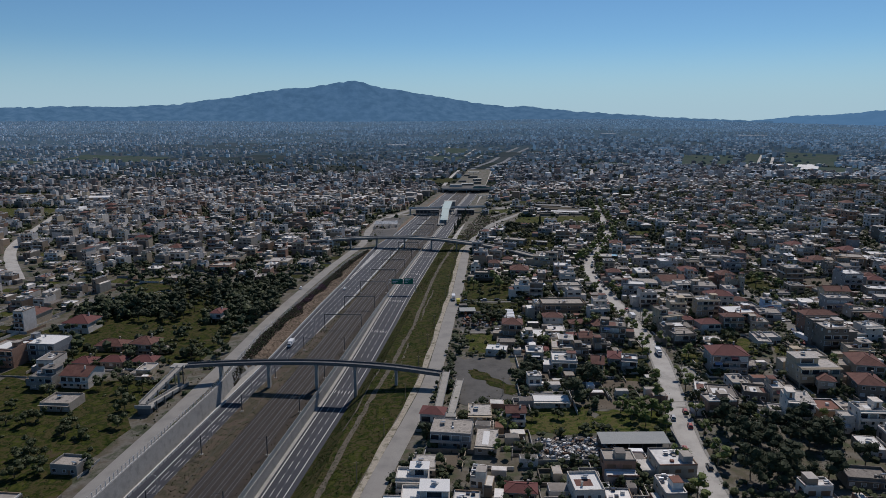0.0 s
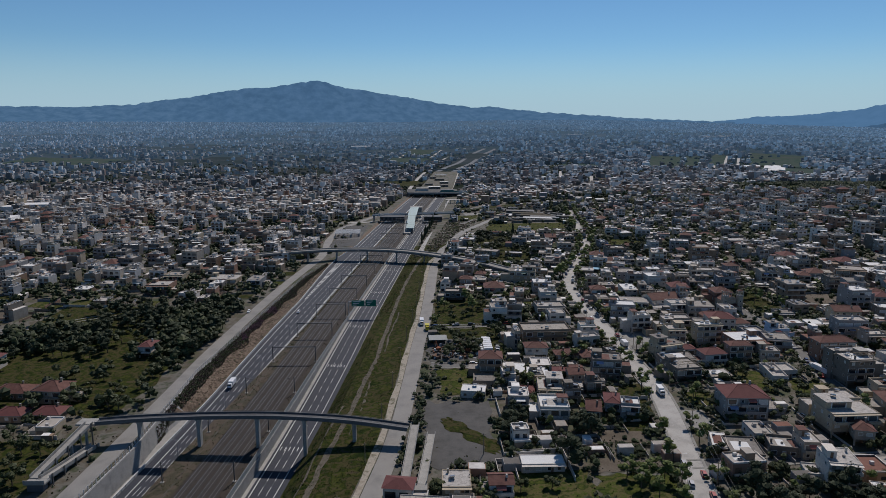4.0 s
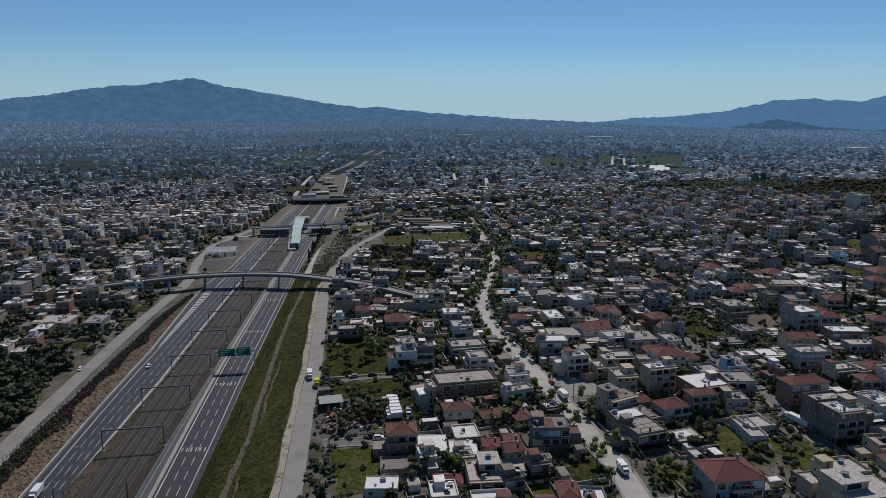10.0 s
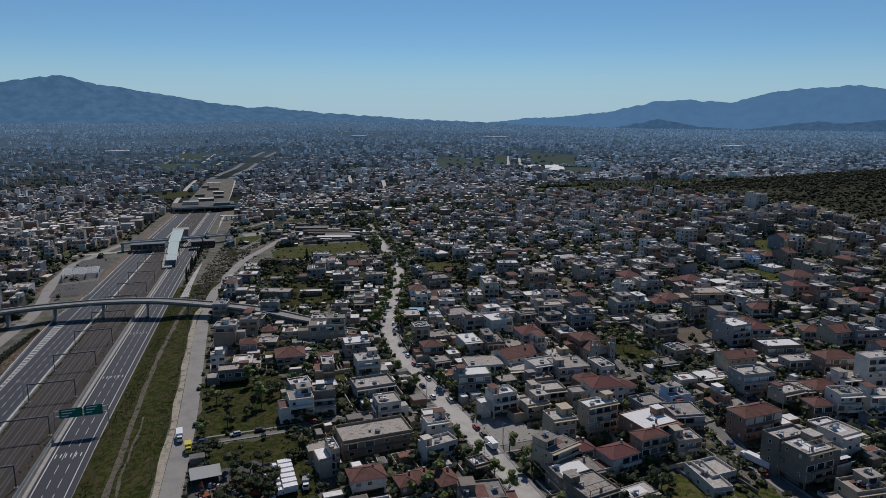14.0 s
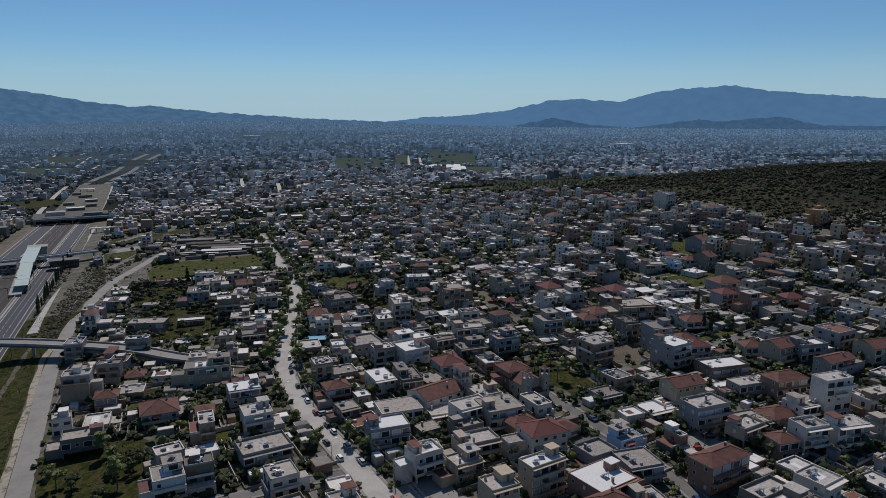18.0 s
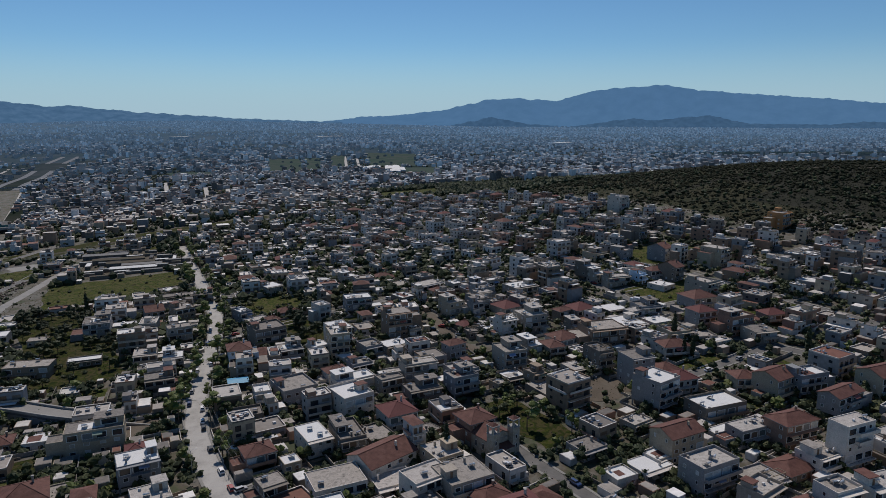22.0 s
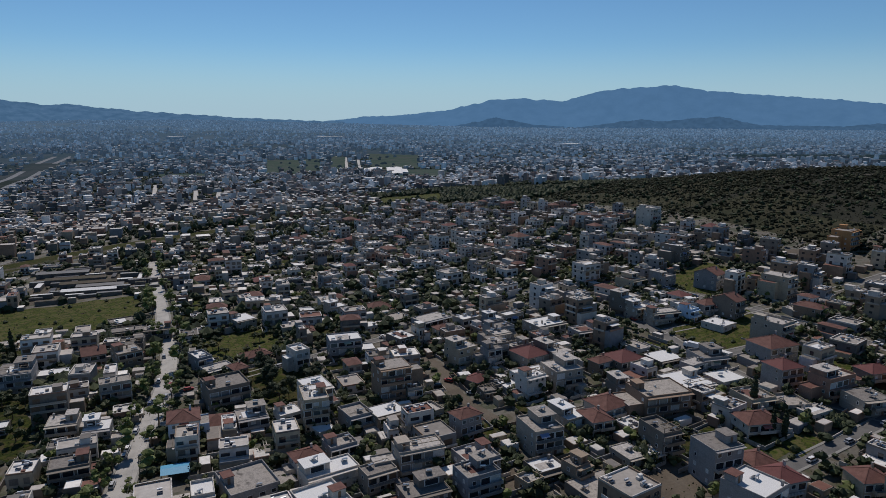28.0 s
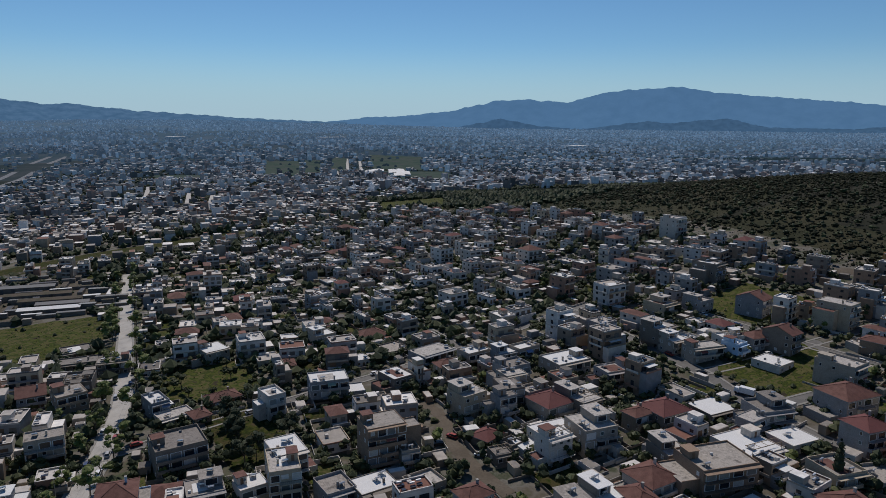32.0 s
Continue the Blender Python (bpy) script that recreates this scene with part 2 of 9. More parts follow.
M["roofs"] = material("flat_roofs_far", ROOFS + [(0.7, 0.68, 0.65), (0.62, 0.61, 0.59), (0.13, 0.12, 0.11), (0.5, 0.48, 0.45)], scale=0.1, per="island", bump_scale=0.6)
for i, c in enumerate(ROOFS[:6]):
    M["roof%d" % i] = material("roof_screed_%s" % "abcdef"[i], [tuple(v * 0.32 for v in c), tuple(v * 0.8 for v in c), c, tuple(v * 0.7 for v in c), tuple(min(0.82, v * 1.3) for v in c)], scale=0.33, detail=10, spread=(0.34, 0.66), bump=0.25, bump_scale=2.5)
M["roof_white"] = material("white_roof_membrane", [(0.5456, 0.5456, 0.5368), (0.704, 0.704, 0.6952)], scale=0.3, detail=7)
M["tile"] = material("clay_roof_tiles", [(0.0818, 0.0366, 0.0293), (0.1228, 0.0549, 0.0431), (0.1637, 0.0805, 0.0647)], scale=0.5, detail=8, bump=0.6, bump_scale=5)
M["tile_red"] = material("dark_red_roof_tiles", [(0.1041, 0.0371, 0.0349), (0.1561, 0.0566, 0.0523)], scale=0.5, detail=8, bump=0.6, bump_scale=5)
M["window"] = material("window_glass_dark", [(0.02, 0.024, 0.03), (0.035, 0.04, 0.048)], scale=0.6, rough=0.12, spec=0.6)
M["blind"] = material("roller_blind", [(0.5, 0.49, 0.46), (0.36, 0.33, 0.28), (0.22, 0.21, 0.2), (0.14, 0.1, 0.07), (0.58, 0.57, 0.55), (0.1, 0.12, 0.12)], per="object", bump_scale=3)
M["frame"] = material("window_frame", [(0.6, 0.6, 0.58), (0.72, 0.72, 0.7)], scale=1)
M["shutter"] = material("wooden_shutter", [(0.16, 0.1, 0.06), (0.22, 0.14, 0.09)], scale=1.5)
M["tank"] = material("solar_tank_metal", [(0.55, 0.56, 0.58), (0.7, 0.71, 0.72)], scale=1, rough=0.3, metal=0.5)
M["panel"] = material("solar_panel_glass", [(0.03, 0.035, 0.05), (0.04, 0.05, 0.07)], scale=1, rough=0.15, spec=0.6)
M["awning"] = material("awning_cloth", [(0.5, 0.44, 0.34), (0.24, 0.3, 0.24), (0.34, 0.12, 0.1), (0.2, 0.26, 0.4)], per="object")
M["leaf"] = material("olive_leaves", [(0.02691, 0.03609, 0.01024), (0.04043, 0.05156, 0.01431), (0.05396, 0.06451, 0.02002)], scale=0.5, bump_scale=2, rough=0.7)
M["leaf_fresh"] = material("spring_leaves", [(0.0756, 0.1035, 0.02035), (0.1134, 0.1401, 0.03234), (0.1512, 0.1583, 0.05082)], scale=0.5, bump_scale=2, rough=0.7)
M["leaf_dark"] = material("cypress_leaves", [(0.0245, 0.0345, 0.0155), (0.041, 0.0515, 0.0225)], scale=0.5, bump_scale=2, rough=0.8)
M["leaf_far"] = material("far_foliage", [(0.0237, 0.0361, 0.013), (0.0432, 0.0585, 0.0205), (0.0323, 0.0446, 0.0186), (0.0648, 0.0743, 0.028)], per="island", scale=0.3, bump_scale=1.5, rough=0.8)
M["hedge"] = material("hedge_purple_brown", [(0.0422, 0.0305, 0.0249), (0.0651, 0.042, 0.0382), (0.0345, 0.0381, 0.0153)], scale=0.15, bump_scale=1.2, rough=0.8)
M["judas"] = material("judas_tree_blossom", [(0.052, 0.027, 0.036), (0.085, 0.04, 0.062), (0.045, 0.034, 0.024)], scale=0.3, bump_scale=1.2, rough=0.8)
M["bark"] = material("bark", [(0.09, 0.07, 0.05), (0.14, 0.11, 0.085)], scale=2, bump=0.4)
AIR = (0.08, 0.138, 0.222)          # the light of the air before far things, painted in as emission
AIR_FAR = (0.064, 0.132, 0.238)      # the same haze light, painted into the mountains
FAR_WALLS = [(0.2, 0.185, 0.17), (0.36, 0.335, 0.31), (0.56, 0.54, 0.51), (0.1, 0.092, 0.085), (0.4, 0.35, 0.31), (0.74, 0.73, 0.71), (0.08, 0.078, 0.07), (0.26, 0.2, 0.17)]
FAR_ROOFS = [(0.15, 0.145, 0.135), (0.3, 0.29, 0.275), (0.13, 0.1, 0.09), (0.48, 0.47, 0.45), (0.21, 0.2, 0.19), (0.72, 0.71, 0.69), (0.09, 0.088, 0.08), (0.17, 0.11, 0.09)]
# the mountains' blue is painted haze: emission over dark ground colours
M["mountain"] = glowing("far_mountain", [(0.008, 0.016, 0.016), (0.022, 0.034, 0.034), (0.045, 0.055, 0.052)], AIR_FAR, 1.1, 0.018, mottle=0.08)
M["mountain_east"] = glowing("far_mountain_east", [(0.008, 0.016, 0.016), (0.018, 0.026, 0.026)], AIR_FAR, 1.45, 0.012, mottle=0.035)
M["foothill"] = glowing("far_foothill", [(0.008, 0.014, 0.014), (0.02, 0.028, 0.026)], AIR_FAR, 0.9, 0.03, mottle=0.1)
# start distance of each band, and its painted haze as emission strength
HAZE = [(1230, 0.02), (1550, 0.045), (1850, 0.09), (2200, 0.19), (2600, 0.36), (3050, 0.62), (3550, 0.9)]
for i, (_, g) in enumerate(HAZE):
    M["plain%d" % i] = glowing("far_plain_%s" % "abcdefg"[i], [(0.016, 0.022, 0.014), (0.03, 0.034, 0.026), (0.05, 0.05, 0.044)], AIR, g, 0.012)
    clear = (1.0, 1.0, 0.98, 0.95, 0.88, 0.8, 0.7)[i]          # base colours cut to what the air lets through
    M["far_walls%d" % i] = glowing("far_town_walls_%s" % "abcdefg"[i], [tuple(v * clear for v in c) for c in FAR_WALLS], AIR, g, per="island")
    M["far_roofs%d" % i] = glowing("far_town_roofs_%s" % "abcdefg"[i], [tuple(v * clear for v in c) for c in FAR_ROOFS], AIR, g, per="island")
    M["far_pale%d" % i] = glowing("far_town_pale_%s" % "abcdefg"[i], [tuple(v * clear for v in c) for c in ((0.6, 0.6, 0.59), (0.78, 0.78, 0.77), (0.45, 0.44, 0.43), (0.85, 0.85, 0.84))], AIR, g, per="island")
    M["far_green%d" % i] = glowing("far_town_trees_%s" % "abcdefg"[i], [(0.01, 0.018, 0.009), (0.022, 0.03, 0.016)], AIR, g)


# asphalt paled in colour for its grazing sheen, with haze as emission
M["far_road"] = glowing("far_motorway_hazed", [(0.13, 0.131, 0.134), (0.18, 0.18, 0.182), (0.22, 0.219, 0.216)], AIR, 0.18, 0.05)
# field greens with haze put in as emission
M["far_field"] = glowing("far_farmland_hazed", [(0.03, 0.044, 0.022), (0.05, 0.062, 0.034), (0.07, 0.07, 0.05)], AIR, 0.2, 0.03)


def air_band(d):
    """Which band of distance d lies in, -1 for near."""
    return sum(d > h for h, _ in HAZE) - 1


M["weeds"] = material("weedy_gravel", [(0.0416, 0.03, 0.0203), (0.0707, 0.0523, 0.0352), (0.0374, 0.0348, 0.0149), (0.0832, 0.0613, 0.0447)], scale=0.22, detail=9, bump=0.7, bump_scale=2.5, spread=(0.3, 0.7))
M["hill_grass"] = material("dry_hill_grass", [(0.0215, 0.0242, 0.0138), (0.034, 0.036, 0.0205), (0.049, 0.0472, 0.0285), (0.0255, 0.0282, 0.0155)], scale=0.02, detail=9, bump=0.6, bump_scale=0.5, spread=(0.3, 0.7), rough=0.95, spec=0.05)
M["leaf_scrub"] = material("scrub_leaves", [(0.016, 0.0205, 0.0108), (0.0255, 0.03, 0.0165), (0.039, 0.0395, 0.0225)], per="island", scale=0.3, bump_scale=1.5, rough=0.9, spec=0.1)
for n, c in (("white", (0.75, 0.75, 0.75)), ("silver", (0.4, 0.41, 0.43)), ("black", (0.02, 0.02, 0.022)), ("blue", (0.03, 0.06, 0.16)), ("red", (0.3, 0.03, 0.025)), ("yellow", (0.6, 0.5, 0.04))):
    M["car_" + n] = material("car_paint_" + n, [tuple(v * 0.92 for v in c), c], scale=1, rough=0.3, spec=0.5)
M["tyre"] = material("tyre_rubber", [(0.015, 0.015, 0.015), (0.025, 0.025, 0.025)], scale=3)
M["tarp_blue"] = material("blue_tarpaulin", [(0.04, 0.22, 0.38), (0.07, 0.32, 0.5)], scale=0.6, rough=0.6)
M["rust"] = material("rusty_scrap", [(0.09, 0.045, 0.02625), (0.165, 0.0825, 0.045), (0.12, 0.105, 0.0975)], scale=0.6, bump=0.4)
M["scrap"] = material("mixed_scrap", [(0.5, 0.5, 0.49), (0.1, 0.1, 0.1), (0.25, 0.22, 0.2), (0.65, 0.65, 0.64), (0.16, 0.1, 0.07), (0.3, 0.33, 0.36)], per="island")
M["orange_paint"] = material("machine_paint_orange", [(0.168, 0.052, 0.0192), (0.21, 0.0715, 0.032)], scale=0.6)
M["wood"] = material("weathered_timber", [(0.2, 0.16, 0.11), (0.3, 0.24, 0.17)], scale=0.8, bump=0.3)
M["sheet"] = material("corrugated_sheet", [(0.238, 0.2499, 0.2499), (0.3272, 0.3392, 0.3332)], scale=0.3, rough=0.85)

# ---- mesh building ----
class Shape:
    """Collects boxes and faces with their materials, and becomes one mesh."""

    def __init__(self):
        self.v, self.f, self.m, self.mats = [], [], [], []

    def slot(self, mat):
        if mat not in self.mats:
            self.mats.append(mat)
        return self.mats.index(mat)

    def face(self, pts, mat):
        n = len(self.v)
        self.v.extend(pts)
        self.f.append(tuple(range(n, n + len(pts))))
        self.m.append(self.slot(mat))
        return self

    def box(self, x0, y0, z0, x1, y1, z1, mat, taper=0.0, bottom=True):
        n, t = len(self.v), taper
        self.v.extend([(x0, y0, z0), (x1, y0, z0), (x1, y1, z0), (x0, y1, z0), (x0 + t, y0 + t, z1), (x1 - t, y0 + t, z1), (x1 - t, y1 - t, z1), (x0 + t, y1 - t, z1)])
        fs = [(4, 5, 6, 7), (0, 1, 5, 4), (1, 2, 6, 5), (2, 3, 7, 6), (3, 0, 4, 7)] + ([(3, 2, 1, 0)] if bottom else [])
        k = self.slot(mat)
        for f in fs:
            self.f.append(tuple(n + i for i in f))
            self.m.append(k)
        return self

    def beam(self, a, b, w, h, mat):
        """A bar of w by h from a to b."""
        a, b = Vector(a), Vector(b)
        d = (b - a).normalized()
        s = d.cross(Vector((0, 0, 1)))
        s = s.normalized() if s.length > 1e-4 else Vector((1, 0, 0))
        u = s.cross(d)
        n, k = len(self.v), self.slot(mat)
        for p in (a, b):
            for i, j in ((-1, -1), (1, -1), (1, 1), (-1, 1)):
                self.v.append(tuple(p + s * (i * w / 2) + u * (j * h / 2)))
        for f in ((3, 2, 1, 0), (4, 5, 6, 7), (0, 1, 5, 4), (1, 2, 6, 5), (2, 3, 7, 6), (3, 0, 4, 7)):
            self.f.append(tuple(n + i for i in f))
            self.m.append(k)
        return self

    def stack(self, rings, mat):
        """One closed body from rectangles of half sizes (a, b) at the heights z."""
        n, k = len(self.v), self.slot(mat)
        for a, b, z in rings:
            self.v.extend([(-a, -b, z), (a, -b, z), (a, b, z), (-a, b, z)])
        for i in range(len(rings) - 1):
            for j in range(4):
                u, w = n + i * 4 + j, n + i * 4 + (j + 1) % 4
                self.f.append((u, w, w + 4, u + 4))
                self.m.append(k)
        t = n + 4 * (len(rings) - 1)
        for f in ((n + 3, n + 2, n + 1, n), (t, t + 1, t + 2, t + 3)):
            self.f.append(f)
            self.m.append(k)
        return self

    def tube(self, a, b, r0, r1, mat, sides=7):
        a, b = Vector(a), Vector(b)
        d = (b - a).normalized()
        s = d.cross(Vector((0.3, 0.1, 1) if abs(d.z) < 0.9 else (1, 0, 0))).normalized()
        u = s.cross(d)
        n, k = len(self.v), self.slot(mat)
        for p, r in ((a, r0), (b, r1)):
            for i in range(sides):
                t = 2 * math.pi * i / sides
                self.v.append(tuple(p + (s * math.cos(t) + u * math.sin(t)) * r))
        for i in range(sides):
            j = (i + 1) % sides
            self.f.append((n + j, n + i, n + sides + i, n + sides + j))
            self.m.append(k)
        self.f.append(tuple(n + sides + sides - 1 - i for i in range(sides)))
        self.m.append(k)
        self.f.append(tuple(n + i for i in range(sides)))
        self.m.append(k)
        return self

    def mesh(self, name):
        me = bpy.data.meshes.new(name)
        me.from_pydata(self.v, [], self.f)
        for m in self.mats:
            me.materials.append(M[m])
        if len(self.mats) > 1:
            me.polygons.foreach_set("material_index", self.m)
        me.update()
        return me


def thing(name, x, y, z, turn=0.0, label="", category="", group="", kind=""):
    ob = new(name)
    ob.matrix_basis = pose(x, y, z, 0, 0, turn)
    ob.empty_display_size = 0.5
    return tagged(ob, label, category, group, kind)


def part(name, shape, parent, label="", m=None):
    ob = new(name, shape if isinstance(shape, bpy.types.Mesh) else shape.mesh(name))
    ob.parent = parent
    if m is not None:
        ob.matrix_basis = m
    return tagged(ob, label)


def lone(name, shape, label="", category="", group="", kind="", m=None):
    ob = new(name, shape if isinstance(shape, bpy.types.Mesh) else shape.mesh(name))
    if m is not None:
        ob.matrix_basis = m
    return tagged(ob, label, category, group, kind)


def lerp(x, *pairs):
    """Straight-line interpolation through (x, value) pairs."""
    if x <= pairs[0][0]:
        return pairs[0][1]
    for (a, p), (b, q) in zip(pairs, pairs[1:]):
        if x <= b:
            return p + (q - p) * (x - a) / (b - a)
    return pairs[-1][1]


def smooth(t):
    t = min(max(t, 0.0), 1.0)
    return t * t * (3 - 2 * t)


# ---- the lie of the land ----
def base(x, y):
    """Natural ground: a slope up to the right, the scrub hill, and the plain that dips and rises again far off."""
    p = 0.028 * (min(max(x, -150), 450) + 60)
    b = 58 * math.exp(-((x - 850) / 330) ** 2 - ((y - 620) / 420) ** 2)
    d = math.hypot(x, y)
    return p + b - 30 * smooth((y - 500) / 1500) + lerp(math.degrees(math.atan2(x, max(y, 1.0))), (-40, 128), (15, 118), (35, 80), (70, 70)) * smooth((d - 2200) / 2300)


def axis(y):
    """The line of the railway between the carriageways."""
    return -78.4 + 0.09 * (y - 200) if y < 1250 else lerp(y, (1250, 16.1), (1950, 64), (2100, 92), (2266, 136), (2426, 168), (2636, 217), (2785, 270))


def right_front(y):
    return lerp(y, (-400, -75), (150, -29), (198, -25), (283, -11), (340, -6), (400, -2), (450, 2), (585, 9), (606, 10), (659, 22), (763, 55), (847, 89))


def left_front(y):
    return lerp(y, (-400, -150), (150, -121), (200, -119.7), (254, -116.8), (290, -114.8), (340, -113.8), (400, -112.6), (460, -109), (540, -103), (575, -100), (605, -96), (647, -92), (694, -93), (744, -97), (827, -95), (895, -76), (945, -61))


def road_depth(y):
    return 1.0 + 6.5 * (1 - smooth((y - 285) / 190))


def rail_depth(y):
    return 0.8 + 2.7 * (1 - smooth((y - 285) / 190))


def bank_top(y):
    return lerp(y, (200, -36.7), (285, -37.0), (302, -38.5), (365, -45.4), (560, -45), (640, -37))


def left_inner(y):
    return lerp(y, (290, -22.5), (450, -13.5))


def left_edge(y):
    return lerp(y, (295, -33.6), (340, -32.3), (450, -30.5), (490, -30.5), (600, -36.0), (640, -36.5), (700, -31.0))


def right_edge(y):
    return lerp(y, (200, 22.5), (330, 25), (400, 26))


def profile(y):
    """Offsets from the axis and depths below the natural ground, across the corridor."""
    d, r, t = road_depth(y), rail_depth(y), bank_top(y)
    li = left_inner(y)
    rl = min(right_front(y) - 5.8 - axis(y), 62.0) if y < 1000 else 62.0
    return [(t - 14, 0), (t, 0), (lerp(y, (312, t + 0.9), (345, -33) if y < 460 else (345, min(-33, left_edge(y) - 0.8))), d), (li, d), (li + 1.2, r), (9.4, r), (9.8, d), (right_edge(y), d), (min(32.5, rl - 2), d * 0.1), (rl, 0)]


def terrain(x, y):
    g = base(x, y)
    if y < 2850:
        o, pr = x - axis(y), profile(y)
        if pr[0][0] < o < pr[-1][0]:
            flat = base(axis(y), y)
            t = lerp(o, (pr[0][0], 0.0), (pr[2][0], 1.0), (pr[7][0], 1.0), (pr[-1][0], 0.0))
            g = g * (1 - t) + flat * t - lerp(o, *pr)
    return g


def mid_level(y, depth):
    return base(axis(y), y) - depth


def spline(pts, step=6.0):
    """Points along a smooth line through pts."""
    out, n = [], len(pts)
    for i in range(n - 1):
        p0, p1, p2, p3 = (Vector(pts[max(i - 1, 0)]), Vector(pts[i]), Vector(pts[i + 1]), Vector(pts[min(i + 2, n - 1)]))
        k = max(1, int((p2 - p1).length / step))
        for j in range(k):
            t = j / k
            out.append(0.5 * ((2 * p1) + (p2 - p0) * t + (2 * p0 - 5 * p1 + 4 * p2 - p3) * t * t + (3 * p1 - p0 - 3 * p2 + p3) * t ** 3))
    out.append(Vector(pts[-1]))
    return out


def ribbon(line, a, b, lift, mat, level=None, shape=None, cuts=3):
    """A strip between the offsets a and b beside a line of points, laid on the land or on level(y)."""
    sh = shape or Shape()
    rows = []
    for i, p in enumerate(line):
        q, r = line[max(i - 1, 0)], line[min(i + 1, len(line) - 1)]
        d = (r - q).to_2d().normalized()
        s = Vector((d.y, -d.x))
        av, bv = (a(p.y) if callable(a) else a), (b(p.y) if callable(b) else b)
        row = []
        for k in range(cuts):
            o = av + (bv - av) * k / (cuts - 1)
            x, y = p.x + s.x * o, p.y + s.y * o
            row.append((x, y, (level(y) if level else terrain(x, y)) + lift))
        rows.append(row)
    n, k0 = len(sh.v), sh.slot(mat)
    for row in rows:
        sh.v.extend(row)
    for i in range(len(rows) - 1):
        for k in range(cuts - 1):
            u = n + i * cuts + k
            sh.f.append((u, u + 1, u + cuts + 1, u + cuts))
            sh.m.append(k0)
    return sh


def strip_along(line, a, b, top, thick, mat):
    """One continuous bar of rectangular section along a line, between the offsets a and b."""
    sh = Shape()
    k = sh.slot(mat)
    for i, p in enumerate(line):
        d = (line[min(i + 1, len(line) - 1)] - line[max(i - 1, 0)]).to_2d().normalized()
        s = Vector((d.y, -d.x))
        for o, z in ((a, top), (b, top), (b, top - thick), (a, top - thick)):
            sh.v.append((p.x + s.x * o, p.y + s.y * o, p.z + z))
    for i in range(len(line) - 1):
        for j in range(4):
            u, w = i * 4 + j, i * 4 + (j + 1) % 4
            sh.f.append((u, w, w + 4, u + 4))
            sh.m.append(k)
    for c in ((3, 2, 1, 0), tuple(len(sh.v) - 4 + j for j in range(4))):
        sh.f.append(c)
        sh.m.append(k)
    return sh


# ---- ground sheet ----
def ground_sheet():
    ys = [-900, -600, -400, -250, -150]
    y = -100.0
    while y < 4750:
        ys.append(y)
        y += 8 if y < 700 else (14 if y < 1300 else max(30, (y - 1000) * 0.06))
    left = [(i / 42) ** 2.3 * 4500 for i in range(1, 43)]
    right = [(i / 60) ** 2.0 * 4500 for i in range(1, 61)]
    sh, rows = Shape(), []
    for y in ys:
        pr, a = profile(y), axis(y)
        xs = [a + pr[0][0] - o for o in reversed(left)] + [a + o for o, _ in pr] + [a + pr[-1][0] + o for o in right]
        rows.append([(x, y, terrain(x, y)) for x in xs])
    n = len(rows[0])
    for row in rows:
        sh.v.extend(row)
    near, scr, hgr = sh.slot("ground"), sh.slot("scrub"), sh.slot("hill_grass")
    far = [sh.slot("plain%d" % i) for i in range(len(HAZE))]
    rock, grass = sh.slot("rock"), sh.slot("grass")
    c0 = len(left)
    for i in range(len(rows) - 1):
        for k in range(n - 1):
            u = i * n + k
            sh.f.append((u, u + 1, u + n + 1, u + n))
            x, y, _ = rows[i][k]
            hill = 58 * math.exp(-((x - 850) / 330) ** 2 - ((y - 620) / 420) ** 2)
            # far stretches of the sheet take materials with haze painted in
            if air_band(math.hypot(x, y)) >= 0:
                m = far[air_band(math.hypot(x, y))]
            elif hill > 25 and x > 530 + 0.12 * max(0, 700 - y) and x < 600 + 90 * noise.noise(Vector((x * 0.01, y * 0.01, 5))) or scrub_patch(x, y):
                m = hgr
            elif hill > 25 and x > 530 + 0.12 * max(0, 700 - y):
                m = scr
            elif k == c0 + 1 and y > 318:
                m = rock
            elif c0 + 6 < k < c0 + 9 and -200 < y < 700:
                m = grass
            else:
                m = near
            sh.m.append(m)
    return sh


def scrub_patch(x, y):
    return (560 < x < 900 and 700 < y < 1250 and (x - 560) > (y - 900) * 0.2) or (520 < x < 700 and 1000 < y < 1250)


lone("ground", ground_sheet(), "uneven suburban ground of earth, yards and green", "ground", kind="structure")


